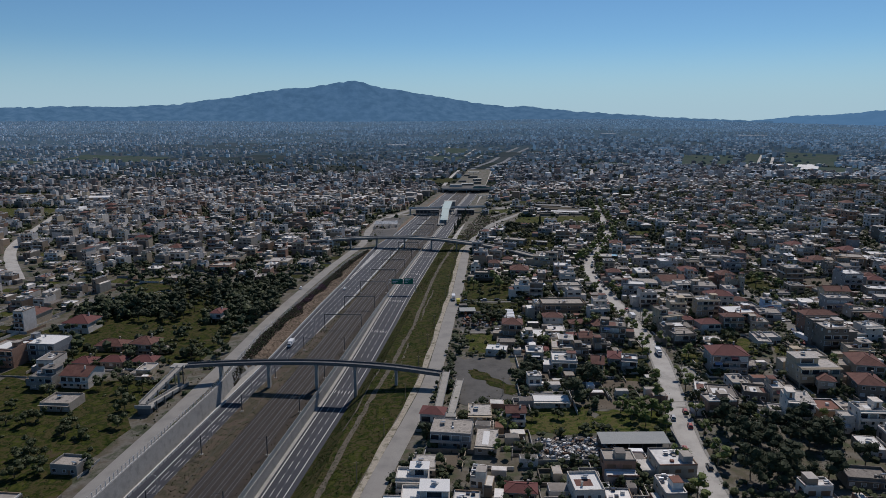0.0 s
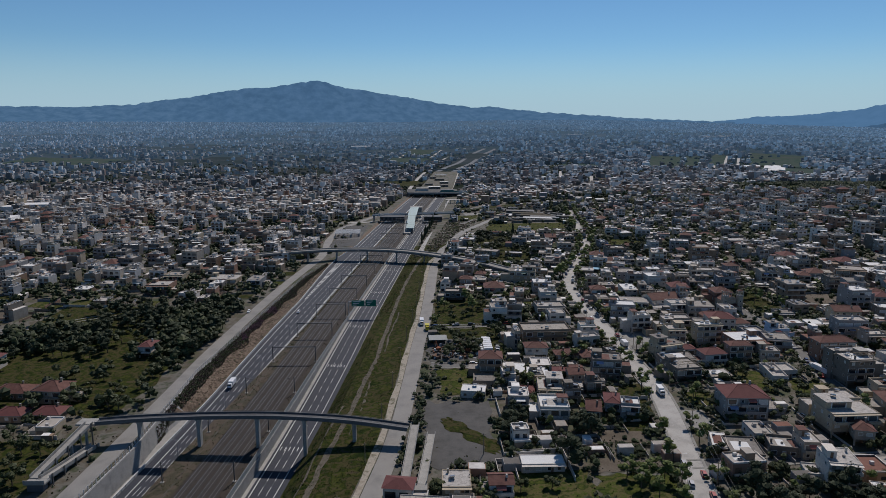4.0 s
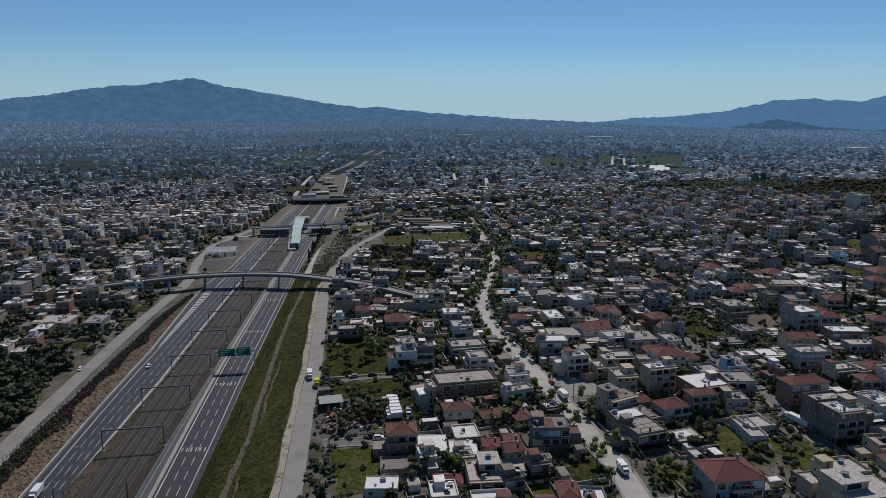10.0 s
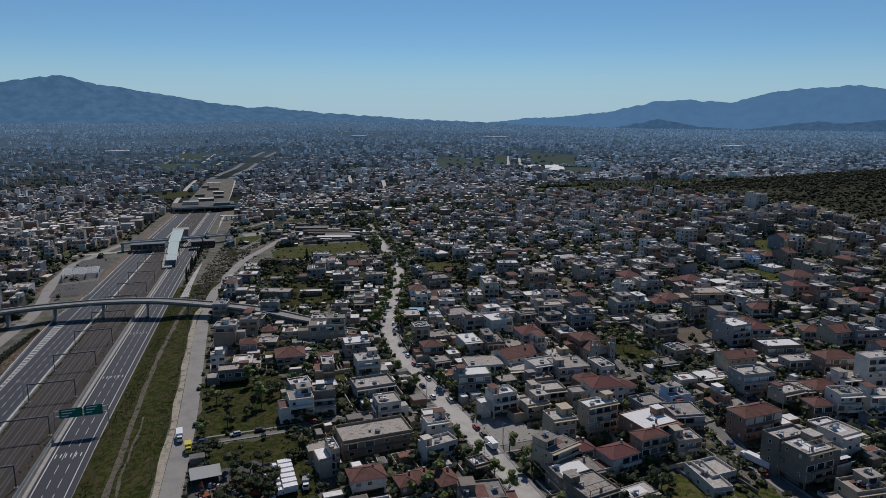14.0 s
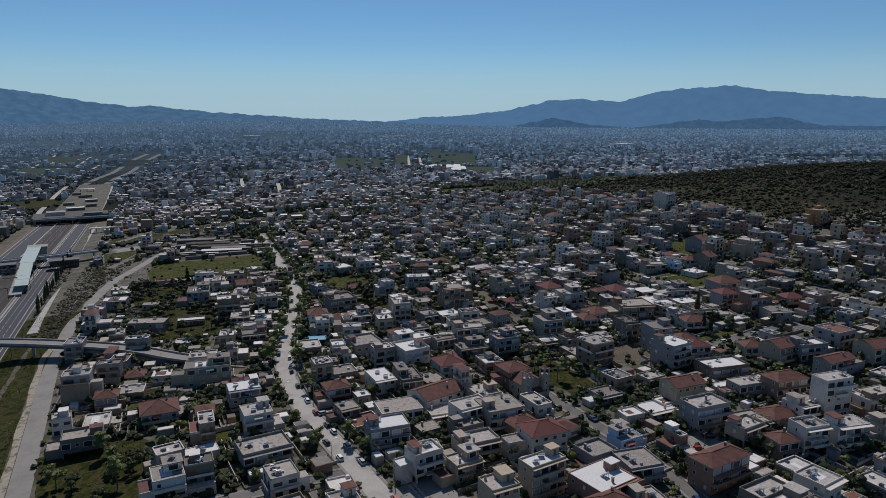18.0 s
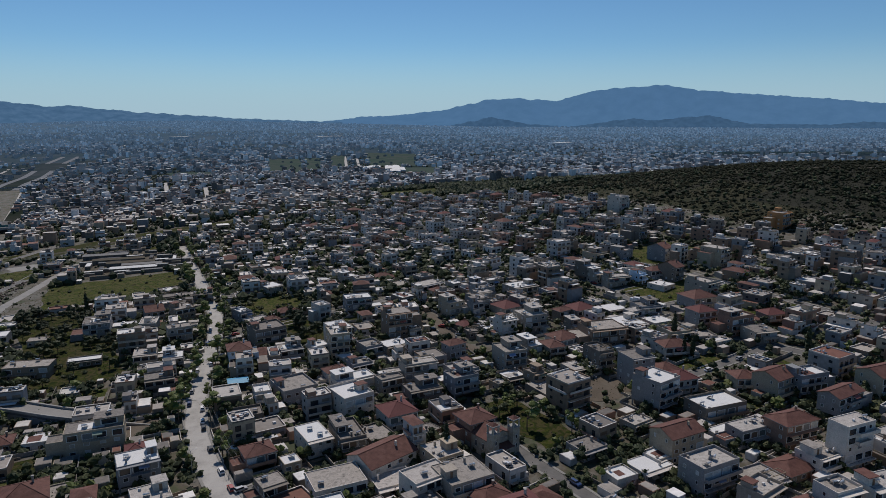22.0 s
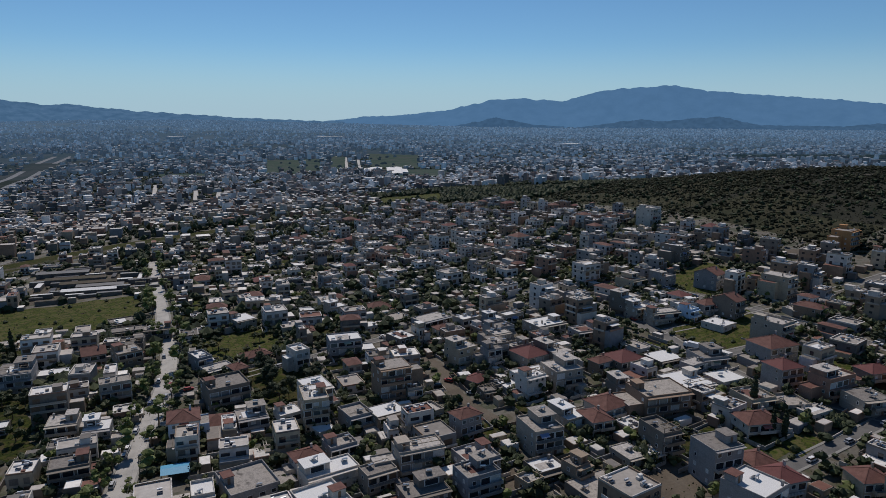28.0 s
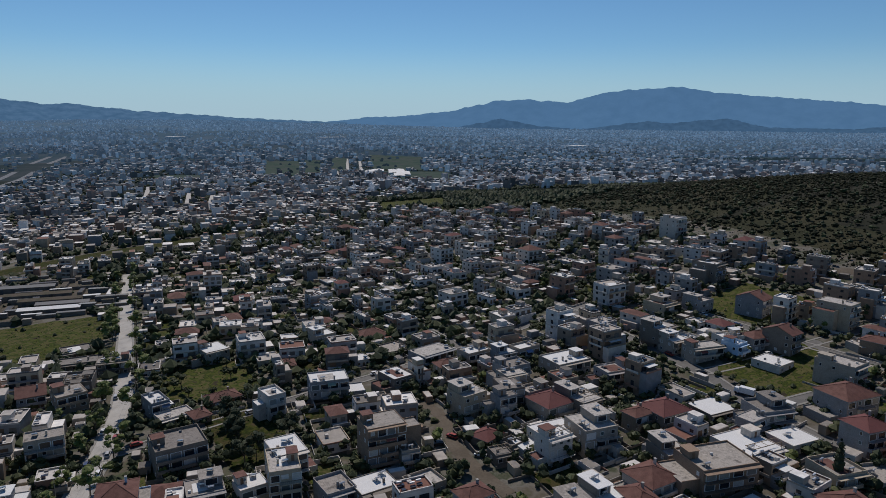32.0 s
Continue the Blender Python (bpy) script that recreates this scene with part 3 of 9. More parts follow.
# ---- far mountains and foothills ----
def ridge(name, profile_pts, dist, depth, mat, foot, rough, label, seat):
    """A far range whose skyline is given by bearing and height, seen from about seat(bearing)."""
    sh, cols = Shape(), 460
    a0, a1 = profile_pts[0][0], profile_pts[-1][0]
    rows = 9
    for i in range(cols):
        az = a0 + (a1 - a0) * i / (cols - 1)
        el = lerp(az, *profile_pts)
        el += (noise.noise(Vector((az * 2.6, 0, 1.5))) * 0.07 + noise.noise(Vector((az * 7, 0, 4.5))) * 0.035) * min(1.0, max(0.0, el - foot))
        for j in range(rows):
            t = j / (rows - 1)
            d = dist - depth * (1 - t)
            nz = noise.noise(Vector((az * 0.9, t * 3, dist * 0.01))) * rough * 0.5 + noise.noise(Vector((az * 1.7, t * 5, 3.0))) * rough * 0.25
            e = foot + (el - foot) * t ** 1.25 + nz * (t * (1 - t) * 3 + 0.24 * t) * min(1.0, max(0.0, (el - foot)))
            top = 122 + dist * math.tan(radians(e)) if t == 1 else 122 + d * math.tan(radians(e))
            ox, oy = seat(az)
            sh.v.append((ox + d * math.sin(radians(az)), oy + d * math.cos(radians(az)), top))
    k = sh.slot(mat)
    for i in range(cols - 1):
        for j in range(rows - 1):
            u = i * rows + j
            sh.f.append((u, u + rows, u + rows + 1, u + 1))
            sh.m.append(k)
    ob = lone(name, sh, label, "mountain", kind="structure")
    for p in ob.data.polygons:
        p.use_smooth = True
    return ob


WEST_SEAT = lambda az: (lerp(az, (-4, 4), (4, 45)), lerp(az, (-4, 80), (4, 215)))
EAST_SEAT = lambda az: (70, 285)
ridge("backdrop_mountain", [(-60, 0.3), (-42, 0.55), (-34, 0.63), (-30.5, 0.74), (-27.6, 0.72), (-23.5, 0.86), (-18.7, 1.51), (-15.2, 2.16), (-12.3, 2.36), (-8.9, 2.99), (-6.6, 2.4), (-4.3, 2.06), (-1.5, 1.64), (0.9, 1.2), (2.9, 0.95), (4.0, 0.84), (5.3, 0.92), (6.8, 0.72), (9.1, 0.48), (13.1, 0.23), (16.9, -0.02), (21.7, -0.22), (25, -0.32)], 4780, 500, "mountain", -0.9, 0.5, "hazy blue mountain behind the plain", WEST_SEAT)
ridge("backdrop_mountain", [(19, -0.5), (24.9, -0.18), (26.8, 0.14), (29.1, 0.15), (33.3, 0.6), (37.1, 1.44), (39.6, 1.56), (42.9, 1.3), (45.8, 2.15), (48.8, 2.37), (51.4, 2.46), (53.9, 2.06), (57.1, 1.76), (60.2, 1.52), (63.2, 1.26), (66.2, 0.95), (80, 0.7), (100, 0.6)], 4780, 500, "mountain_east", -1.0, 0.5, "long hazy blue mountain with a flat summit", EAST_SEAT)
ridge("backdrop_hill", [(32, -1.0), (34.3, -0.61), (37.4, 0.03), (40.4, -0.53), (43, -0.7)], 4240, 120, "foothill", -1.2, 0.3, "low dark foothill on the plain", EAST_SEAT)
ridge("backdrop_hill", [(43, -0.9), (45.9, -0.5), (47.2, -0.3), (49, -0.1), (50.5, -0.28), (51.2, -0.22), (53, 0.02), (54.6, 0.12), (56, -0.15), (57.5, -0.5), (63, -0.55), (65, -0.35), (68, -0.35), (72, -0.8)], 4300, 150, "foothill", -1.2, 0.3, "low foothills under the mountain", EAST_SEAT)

# ---- motorway and roads ----
def line_of(fx, y0, y1, step=7.0):
    n = int((y1 - y0) / step)
    return [Vector((fx(y0 + (y1 - y0) * i / n), y0 + (y1 - y0) * i / n, 0)) for i in range(n + 1)]


AX = line_of(axis, -350, 1950)
road_z = lambda y: mid_level(y, road_depth(y))
rail_z = lambda y: mid_level(y, rail_depth(y))


def dashes(sh, offset, y0, y1, on=5.8, gap=9.6, w=0.17, first=0.0):
    y = y0 + first
    while y < y1:
        seg = [Vector((axis(t) , t, 0)) for t in (y, y + on)]
        o = offset(y) if callable(offset) else offset
        ribbon(seg, o - w / 2, o + w / 2, 0.14, "paint", road_z, sh, 2)
        y += gap


LEFT_EDGE = left_edge
LANE_EDGE = lambda y: lerp(y, (300, -32.5), (450, -30.5))
left_way = lone("road_left_carriageway", ribbon(AX, LEFT_EDGE, lambda y: left_inner(y), 0.08, "asphalt", road_z), "dark asphalt motorway carriageway with lane markings", "road", kind="structure")
right_way = lone("road_right_carriageway", ribbon(AX, 11.6, right_edge, 0.08, "asphalt", road_z), "dark asphalt motorway carriageway with lane markings", "road", kind="structure")
sh = Shape()
ribbon(AX, lambda y: LANE_EDGE(y) + 2.1, lambda y: LANE_EDGE(y) + 2.4, 0.14, "paint", road_z, sh, 2)
ribbon(AX, lambda y: left_inner(y) - 0.9, lambda y: left_inner(y) - 0.6, 0.14, "paint", road_z, sh, 2)
for k in (0.27, 0.52, 0.77):
    dashes(sh, lambda y, k=k: LANE_EDGE(y) + 2.4 + (left_inner(y) - 0.8 - LANE_EDGE(y) - 2.4) * k, -100, 900)
hatch = Shape()
for i in range(30):
    y = 500 + i * 4.2
    w = 0.6 + 3.6 * i / 29
    seg = [Vector((axis(y), y, 0)), Vector((axis(y + 1.6), y + 1.6, 0))]
    ribbon(seg, LANE_EDGE(y) + 1.9 - w, LANE_EDGE(y) + 1.9, 0.15, "paint", road_z, hatch, 2)
ribbon([Vector((axis(y), y, 0)) for y in np.arange(500, 628, 6.0)], lambda y: LANE_EDGE(y) + 1.1 - 3.7 * (y - 500) / 126, lambda y: LANE_EDGE(y) + 1.35 - 3.7 * (y - 500) / 126, 0.15, "paint", road_z, hatch, 2)
part("hatched_marking", hatch, left_way, "white hatched marking")
ob = part("lane_marking", sh, left_way, "white lane lines")
tagged(ob, kind="stuff")
sh = Shape()
ribbon(AX, 12.6, 12.9, 0.14, "paint", road_z, sh, 2)
ribbon(AX, lambda y: right_edge(y) - 2.4, lambda y: right_edge(y) - 2.15, 0.14, "paint", road_z, sh, 2)
for k in (0.34, 0.67):
    dashes(sh, lambda y, k=k: 12.8 + (right_edge(y) - 15.2) * k, -100, 900, first=3.0)
for y in (300, 383, 442, 520, 590):
    for k in range(6):
        o = 13.6 + k * 1.7
        ribbon([Vector((axis(y), y, 0)), Vector((axis(y + 3), y + 3, 0))], o, o + 0.3, 0.15, "paint", road_z, sh, 2)
tagged(part("lane_marking", sh, right_way, "white lane lines"), kind="stuff")
sh = Shape()
ribbon(AX, right_edge, lambda y: right_edge(y) + 1.7, 0.1, "pale_concrete", road_z, sh, 2)
lone("road_shoulder", sh, "pale concrete gutter beside the carriageway", "gutter", kind="structure")

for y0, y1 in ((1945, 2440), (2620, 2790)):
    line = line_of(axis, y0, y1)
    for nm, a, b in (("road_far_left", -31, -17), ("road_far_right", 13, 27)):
        lone(nm, ribbon(line, a, b, 0.5, "far_road", road_z, cuts=2), "far stretch of the motorway, colour paled for sheen and haze", "road", kind="structure")
lone("ground_cover", ribbon([p for p in AX if 1280 < p.y < 1948], -33, 33, 1.6, "ground", road_z, cuts=6), "weedy ground over the covered motorway", "ground", kind="structure")

# railway
rail_bed = lone("railway_bed", ribbon(AX, lambda y: left_inner(y) + 1.4, 9.3, 0.12, "ballast", rail_z, cuts=5), "brown ballast bed of a four-track railway", "railway", kind="structure")
for k, o in enumerate((-8.9, -4.9, -1.0, 2.9)):
    tr = Shape()
    ribbon(AX, o - 1.5, o + 1.5, 0.2, "track_bed", rail_z, tr, 2)
    for g in (-0.72, 0.72):
        ribbon(AX, o + g - 0.07, o + g + 0.07, 0.42, "rail", rail_z, tr, 2)
    part("track", tr, rail_bed, "pair of rusty rails")
part("weed_strip", ribbon(AX, lambda y: left_inner(y) + 1.5, lambda y: lerp(y, (300, -10.9), (450, -10.6)) + 0.4 * math.sin(y * 0.09), 0.19, "weeds", rail_z, cuts=4), rail_bed, "weedy gravel strip beside the tracks")

# retaining walls, barriers and the fence
wall = thing("retaining_wall", axis(300) + 10.5, 300, rail_z(300) + 0.1, 0, "pale concrete retaining wall with grey noise panels beside the rails", "wall", kind="structure")
inv = wall.matrix_basis.inverted()


def local(sh, m):
    sh.v = [tuple(m @ Vector(p)) for p in sh.v]
    return sh


def upright(line, offset, lo, hi, thick, mat, sh=None):
    """An upright wall beside the axis between two level functions."""
    sh = sh or Shape()
    n, k = len(sh.v), sh.slot(mat)
    for p in line:
        x = p.x + (offset(p.y) if callable(offset) else offset)
        for dx, z in ((0, lo(p.y)), (0, hi(p.y)), (thick, hi(p.y)), (thick, lo(p.y))):
            sh.v.append((x + dx, p.y, z))
    for i in range(len(line) - 1):
        for j in range(4):
            a, b = n + i * 4 + j, n + i * 4 + (j + 1) % 4
            sh.f.append((a, b, b + 4, a + 4))
            sh.m.append(k)
    return sh


part("concrete_face", local(upright(AX, 9.6, lambda y: road_z(y) - 0.2, lambda y: rail_z(y) + 0.9, 0.5, "pale_concrete"), inv), wall)
y = 120.0
while y < 640:
    seg = [Vector((axis(y), y, 0)), Vector((axis(y + 7.9), y + 7.9, 0))]
    hh = lerp(y, (380, 2.4), (470, 1.0))
    part("noise_panel", local(upright(seg, 9.75, lambda t: rail_z(t) + 0.9, lambda t: rail_z(t) + 0.9 + hh, 0.16, "glass_teal"), inv), wall)
    y += 8.0
sh = ribbon(AX, 10.2, 11.6, 0.1, "pale_concrete", road_z, None, 2)
lone("road_gutter", sh, "pale concrete strip between wall and carriageway", "gutter", kind="structure")
lone("barrier_median", upright(AX, lambda y: left_inner(y) + 0.15, lambda y: road_z(y), lambda y: road_z(y) + 0.95, 0.5, "white_barrier"), "pale concrete crash barrier beside the carriageway", "barrier", kind="structure")
lone("barrier_left", upright(AX, lambda y: LEFT_EDGE(y) - 0.5, lambda y: road_z(y), lambda y: road_z(y) + 1.15, 0.4, "white_barrier"), "pale crash barrier at the edge of the carriageway", "barrier", kind="structure")
NEAR_AX = [p for p in AX if p.y < 334]
sh = Shape()
n, k = 0, sh.slot("concrete")
for p in NEAR_AX:
    y = p.y
    sh.v.extend([(p.x + profile(y)[2][0] + 0.3, y, road_z(y) + 0.1), (p.x + bank_top(y) + 0.2, y, terrain(p.x + bank_top(y) - 0.1, y) + 0.6), (p.x + bank_top(y) - 0.3, y, terrain(p.x + bank_top(y) - 0.3, y) + 0.45), (p.x + bank_top(y) - 0.3, y, terrain(p.x + bank_top(y) - 0.3, y) - 0.5)])
for i in range(len(NEAR_AX) - 1):
    for j in range(3):
        a = i * 4 + j
        sh.f.append((a, a + 4, a + 5, a + 1))
        sh.m.append(k)
lone("retaining_slope", sh, "steep grey concrete wall below the frontage road", "wall", kind="structure")
berm = ribbon(NEAR_AX, lambda y: min(profile(y)[2][0] + 0.1, -32.6), -32.4, 0.07, "concrete", road_z, None, 2)
lone("road_berm", berm, "grey concrete strip below the wall", "gutter", kind="structure")
slots = Shape()
for y in np.arange(120, 330, 3.0):
    x = axis(y) + LEFT_EDGE(y) - 0.1
    slots.box(x, y, road_z(y) + 0.15, x + 0.03, y + 2.0, road_z(y) + 0.95, "asphalt")
lone("barrier_slots", slots, "dark slots in the pale crash barrier", "barrier", kind="structure")
fence = thing("fence", axis(300) - 46, 300, terrain(axis(300) - 46, 300), 0, "grey steel post fence along the frontage road", "fence")
inv = fence.matrix_basis.inverted()
post = Shape().box(-0.1, -0.1, 0, 0.1, 0.1, 2.5, "white_barrier").mesh("post")
y, count = 150.0, 0
while y < 600 and count < 220:
    x = axis(y) + bank_top(y) - 0.6
    part("post", post, fence, m=inv @ pose(x, y, terrain(x, y)))
    y += 2.45
    count += 1
lineup = [Vector((axis(t) + bank_top(t) - 0.6, t, 0)) for t in np.arange(150, 600, 6.0)]
for h in (1.4, 2.45):
    sh = Shape()
    for a, b in zip(lineup, lineup[1:]):
        sh.beam((a.x, a.y, terrain(a.x, a.y) + h), (b.x, b.y, terrain(b.x, b.y) + h), 0.05, 0.05, "galv")
    part("rail", local(sh, inv), fence)
sh = Shape()
for a, b in zip(lineup, lineup[1:]):
    sh.beam((a.x, a.y, terrain(a.x, a.y) + 0.25), (b.x, b.y, terrain(b.x, b.y) + 0.25), 0.3, 0.6, "white_barrier")
part("base_wall", local(sh, inv), fence, "low pale concrete base")

verge_line = [p for p in AX if 150 < p.y < 640]
verge_mid = lambda y: 37.2 + 1.6 * math.sin(y * 0.021) + 0.9 * noise.noise(Vector((0, y * 0.03, 2)))
lone("track_verge", ribbon(verge_line, lambda y: verge_mid(y) - 1.1 - 0.9 * noise.noise(Vector((1, y * 0.11, 0))), lambda y: verge_mid(y) + 1.1 + 1.0 * noise.noise(Vector((5, y * 0.13, 0))), 0.1, "worn_path", cuts=4), "worn dirt path along the grassy verge", "track", kind="structure")
for y0, y1, o0, o1 in ((250, 330, 31.5, 33.0), (395, 470, 41.5, 40.0), (300, 360, 42.5, 41.0)):
    rut = [Vector((axis(y), y, 0)) for y in np.arange(y0, y1, 6.0)]
    off = lambda y, y0=y0, y1=y1, o0=o0, o1=o1: o0 + (o1 - o0) * (y - y0) / (y1 - y0) + 0.5 * math.sin(y * 0.1)
    lone("bare_patch", ribbon(rut, lambda y: off(y) - 0.4 - 0.3 * math.sin(y * 0.23), lambda y: off(y) + 0.5 + 0.3 * math.sin(y * 0.31), 0.11, "worn_path", cuts=3), "bare dry streak in the grass", "track", kind="structure")
# frontage roads and streets
def road(name, pts, width, mat, label, kerb=True, lift=0.09):
    line = spline([Vector((x, y, 0)) for x, y in pts])
    half = width if callable(width) else (lambda y: width / 2)
    ob = lone(name, ribbon(line, lambda y: -half(y), half, lift, mat, cuts=5), label, "road", kind="structure")
    if kerb:
        for s in (-1, 1):
            ks = ribbon(line, lambda y: s * half(y), lambda y: s * (half(y) + 1.0), lift + 0.13, "pavement", cuts=2)
            ribbon(line, lambda y: s * half(y), lambda y: s * (half(y) - 0.01), lift + 0.0, "pavement", None, ks, 2)
            part("pavement", ks, ob, "worn grey pavement with a kerb")
    ROADS.append((line, half(line[len(line) // 2].y)))
    return ob


ROADS = []
RF_PTS = [(right_front(y) + 0.8, y) for y in (-300, -150, 0, 150, 198, 283, 340, 400, 450, 520, 585, 620)] + [(17, 655), (27, 707), (46, 777), (57, 803), (72, 837), (93, 884), (129, 943), (177, 976), (240, 990), (330, 1010)]
road("road_frontage_right", RF_PTS, 7.2, "frontage", "dusty grey frontage road beside the verge", kerb=False)
rf_line = [Vector((right_front(y), y, 0)) for y in np.arange(-100, 640, 7.0)]
sh = ribbon(rf_line, lambda y: -5.6 + 0.5 * math.sin(y * 0.13), -3.0, 0.1, "dust")
lone("shoulder_dusty", sh, "pale dusty shoulder of the frontage road", "shoulder", kind="structure")
LF_PTS = [(left_front(y), y) for y in (-300, -100, 50, 150, 200, 260, 340, 400, 460, 540, 600, 647, 694, 744, 790, 827, 860, 895, 945)]
road("road_frontage_left", LF_PTS, 8.0, "frontage", "grey frontage road above the motorway", kerb=False)
MAIN = [(78, 60), (82, 140), (86, 196), (90, 235), (97, 275), (104, 320), (105, 360), (105, 400), (104, 440), (103, 480), (108, 528), (125, 582), (139, 618), (154, 668), (162, 720), (170, 770), (184, 865), (195, 935)]
road("street_main", MAIN, lambda y: lerp(y, (300, 3.9), (460, 3.9), (560, 3.6), (900, 3.1)), "street", "pale worn main street with tyre tracks", lift=0.14)
def side_street(pts, w=4.4):
    road("street_side", pts, w, "side_street" if w < 7 else "street", "narrow grey side street" if w < 7 else "wide pale grey road", kerb=w < 7)


side_street([(196, 470), (194, 430), (193, 392), (189, 359), (184, 338), (181, 300), (178, 240)], 4.6)
side_street([(375, 660), (368, 610), (361, 572), (356, 541), (348, 520), (343, 494), (342, 478), (348, 440), (352, 400), (350, 330)], 5.4)
side_street([(349, 511), (360, 508), (372, 505)], 5.0)
side_street([(356, 545), (381, 538), (412, 533), (470, 520), (520, 512)])
side_street([(418, 640), (413, 560), (413, 502), (410, 440), (405, 380)])
side_street([(106, 382), (124, 381), (136, 380)], 4.6)
side_street([(286, 442), (316, 440), (349, 438)], 5.0)
side_street([(9, 430), (44, 428), (62, 428), (100, 424)])
side_street([(5, 367), (26, 364), (48, 362)], 5)
side_street([(300, 700), (298, 640), (297, 590)])
side_street([(139, 622), (200, 628), (256, 630), (300, 632), (368, 640), (470, 640)])
side_street([(108, 469), (118, 470), (132, 471)])
side_street([(160, 715), (230, 716), (300, 718), (380, 722), (480, 726)])
side_street([(176, 806), (260, 806), (340, 812), (450, 822)])
side_street([(94, 262), (130, 262), (178, 262), (260, 262), (330, 262)])
side_street([(66, 563), (92, 563), (112, 548)])
side_street([(-302, 423), (-272, 438), (-237, 446), (-190, 479), (-128, 505)])
side_street([(-340, 500), (-430, 630), (-503, 804), (-638, 1137), (-889, 1786)], 10)
side_street([(-92, 640), (-150, 640), (-240, 640), (-330, 650), (-440, 660)])
side_street([(-55, 880), (-110, 880), (-150, 868), (-211, 866), (-320, 850), (-480, 850)], 8)
side_street([(46, 838), (58, 859), (72, 889), (83, 908), (96, 926), (104, 942)], 5)
CORRIDOR = spline([Vector((x, y, 0)) for x, y in ((52, 985), (105, 1002), (150, 1026), (200, 1046), (260, 1058), (330, 1072))])
lone("verge_sunken", ribbon(CORRIDOR, -20, 24, 0.07, "grass", cuts=8), "grassy banks along the sunken road", "verge", kind="structure")
for o in (6.0, 10.0):
    lone("track_sunken", ribbon(CORRIDOR, o - 1.3, o + 1.3, 0.16, "weeds", cuts=2), "disused track bed on the bank", "track", kind="structure")
ROADS.append((CORRIDOR, 21))
road("road_sunken", [(46, 930), (60, 942), (80, 956), (105, 978), (135, 994), (170, 1006), (213, 1030), (260, 1044), (330, 1062), (420, 1090)], 9, "asphalt_old", "dark sunken road with grassy banks", kerb=False)
side_street([(60, 985), (83, 1018), (99, 1040), (114, 1059), (130, 1072), (155, 1084), (182, 1092), (240, 1112), (330, 1150)], 6)
for pts in ([(783, 1856), (880, 2080), (1041, 2437)], [(880, 2008), (1053, 2385)], [(868, 1893), (960, 2095), (1059, 2305)], [(344, 1306), (380, 1425), (420, 1564)], [(339, 1395), (368, 1515), (398, 1641)], [(305, 1533), (335, 1690), (364, 1840)], [(-99, 2494), (-65, 2690), (-31, 2891)], [(26, 2529), (50, 2660), (74, 2796)], [(57, 2374), (89, 2536)], [(-24, 1290), (-27, 1400), (-21, 1537), (-12, 1740), (5, 1944)], [(50, 1290), (54, 1370), (70, 1579), (93, 1886)], [(440, 2982), (482, 3060), (525, 3143)]):
    side_street(pts, 8)
side_street([(-300, 423), (-310, 340), (-320, 250)])
road("road_slip", [(-1, 664), (9, 753), (20, 822), (27, 900), (30, 960), (35, 1020), (40, 1105), (48, 1160)], 6.5, "street", "pale slip road beside the motorway", kerb=False)
road("track_hill", [(735, 905), (759, 833), (758, 750), (763, 692), (783, 651), (800, 600), (806, 520), (800, 450)], 3.2, "earth", "pale dirt track along the crest of the hill", kerb=False)
road("track_dirt", [(232, 617), (240, 603), (252, 590), (249, 572), (243, 558), (240, 538), (240, 524)], 5, "earth", "bare earth track between gardens", kerb=False)


def patch(name, x0, y0, x1, y1, mat, label, lift=0.12, turn=0.0, n=10, wobble=2.0):
    """A piece of open ground with an uneven edge, laid on the land."""
    sh, cxx, cyy = Shape(), (x0 + x1) / 2, (y0 + y1) / 2
    rng = random.Random(int(x0 * 7 + y0))
    ca, sa = math.cos(radians(turn)), math.sin(radians(turn))
    for i in range(n + 1):
        for j in range(n + 1):
            u, v = (i / n - 0.5) * (x1 - x0), (j / n - 0.5) * (y1 - y0)
            if i in (0, n):
                u += rng.uniform(-wobble, wobble)
            if j in (0, n):
                v += rng.uniform(-wobble, wobble)
            x, y = cxx + u * ca - v * sa, cyy + u * sa + v * ca
            sh.v.append((x, y, terrain(x, y) + lift))
    k = sh.slot(mat)
    for i in range(n):
        for j in range(n):
            a = i * (n + 1) + j
            sh.f.append((a, a + n + 1, a + n + 2, a + 1))
            sh.m.append(k)
    OPEN.append((cxx, cyy, (x1 - x0) / 2, (y1 - y0) / 2, turn))
    return lone(name, sh, label, "open ground", kind="structure")


OPEN = []
patch("field_green", 72, 752, 160, 824, "meadow", "bright green field by the main street", turn=-8)
patch("field_lot", 360, 508, 411, 541, "meadow", "overgrown green building plot", turn=-8)
patch("field_lot", 418, 560, 470, 600, "meadow", "overgrown green building plot")
patch("lot_bare", 244, 446, 270, 466, "earth", "bare brown building plot")
patch("lot_gravel", 1, 266, 30, 322, "asphalt_old", "grey gravel car park", wobble=3)
patch("field_grass", 8, 328, 30, 360, "meadow", "small grassy field")
patch("field_grass", 10, 372, 44, 424, "grass", "garden plot with olive trees and dry grass")
patch("lot_bare", 110, 384, 128, 408, "pavement", "bare paved corner plot")
patch("field_grass", 60, 238, 86, 257, "meadow", "green plot with bushes beside the yard")
patch("lot_earth", 62, 259, 86, 268, "earth", "bare brown earth beside a low wall", wobble=1)
patch("lot_earth", 68, 279, 87, 290, "earth", "bare pale earth plot", wobble=2)
patch("field_wedge", 17, 274, 23, 308, "grass", "grassy strip through the gravel car park", wobble=2.2, lift=0.2, turn=36)
patch("field_grass", 28, 238, 58, 262, "meadow", "green plot beside the yard")
patch("field_olive", -215, 195, -132, 300, "grass", "grassy olive grove", wobble=4)
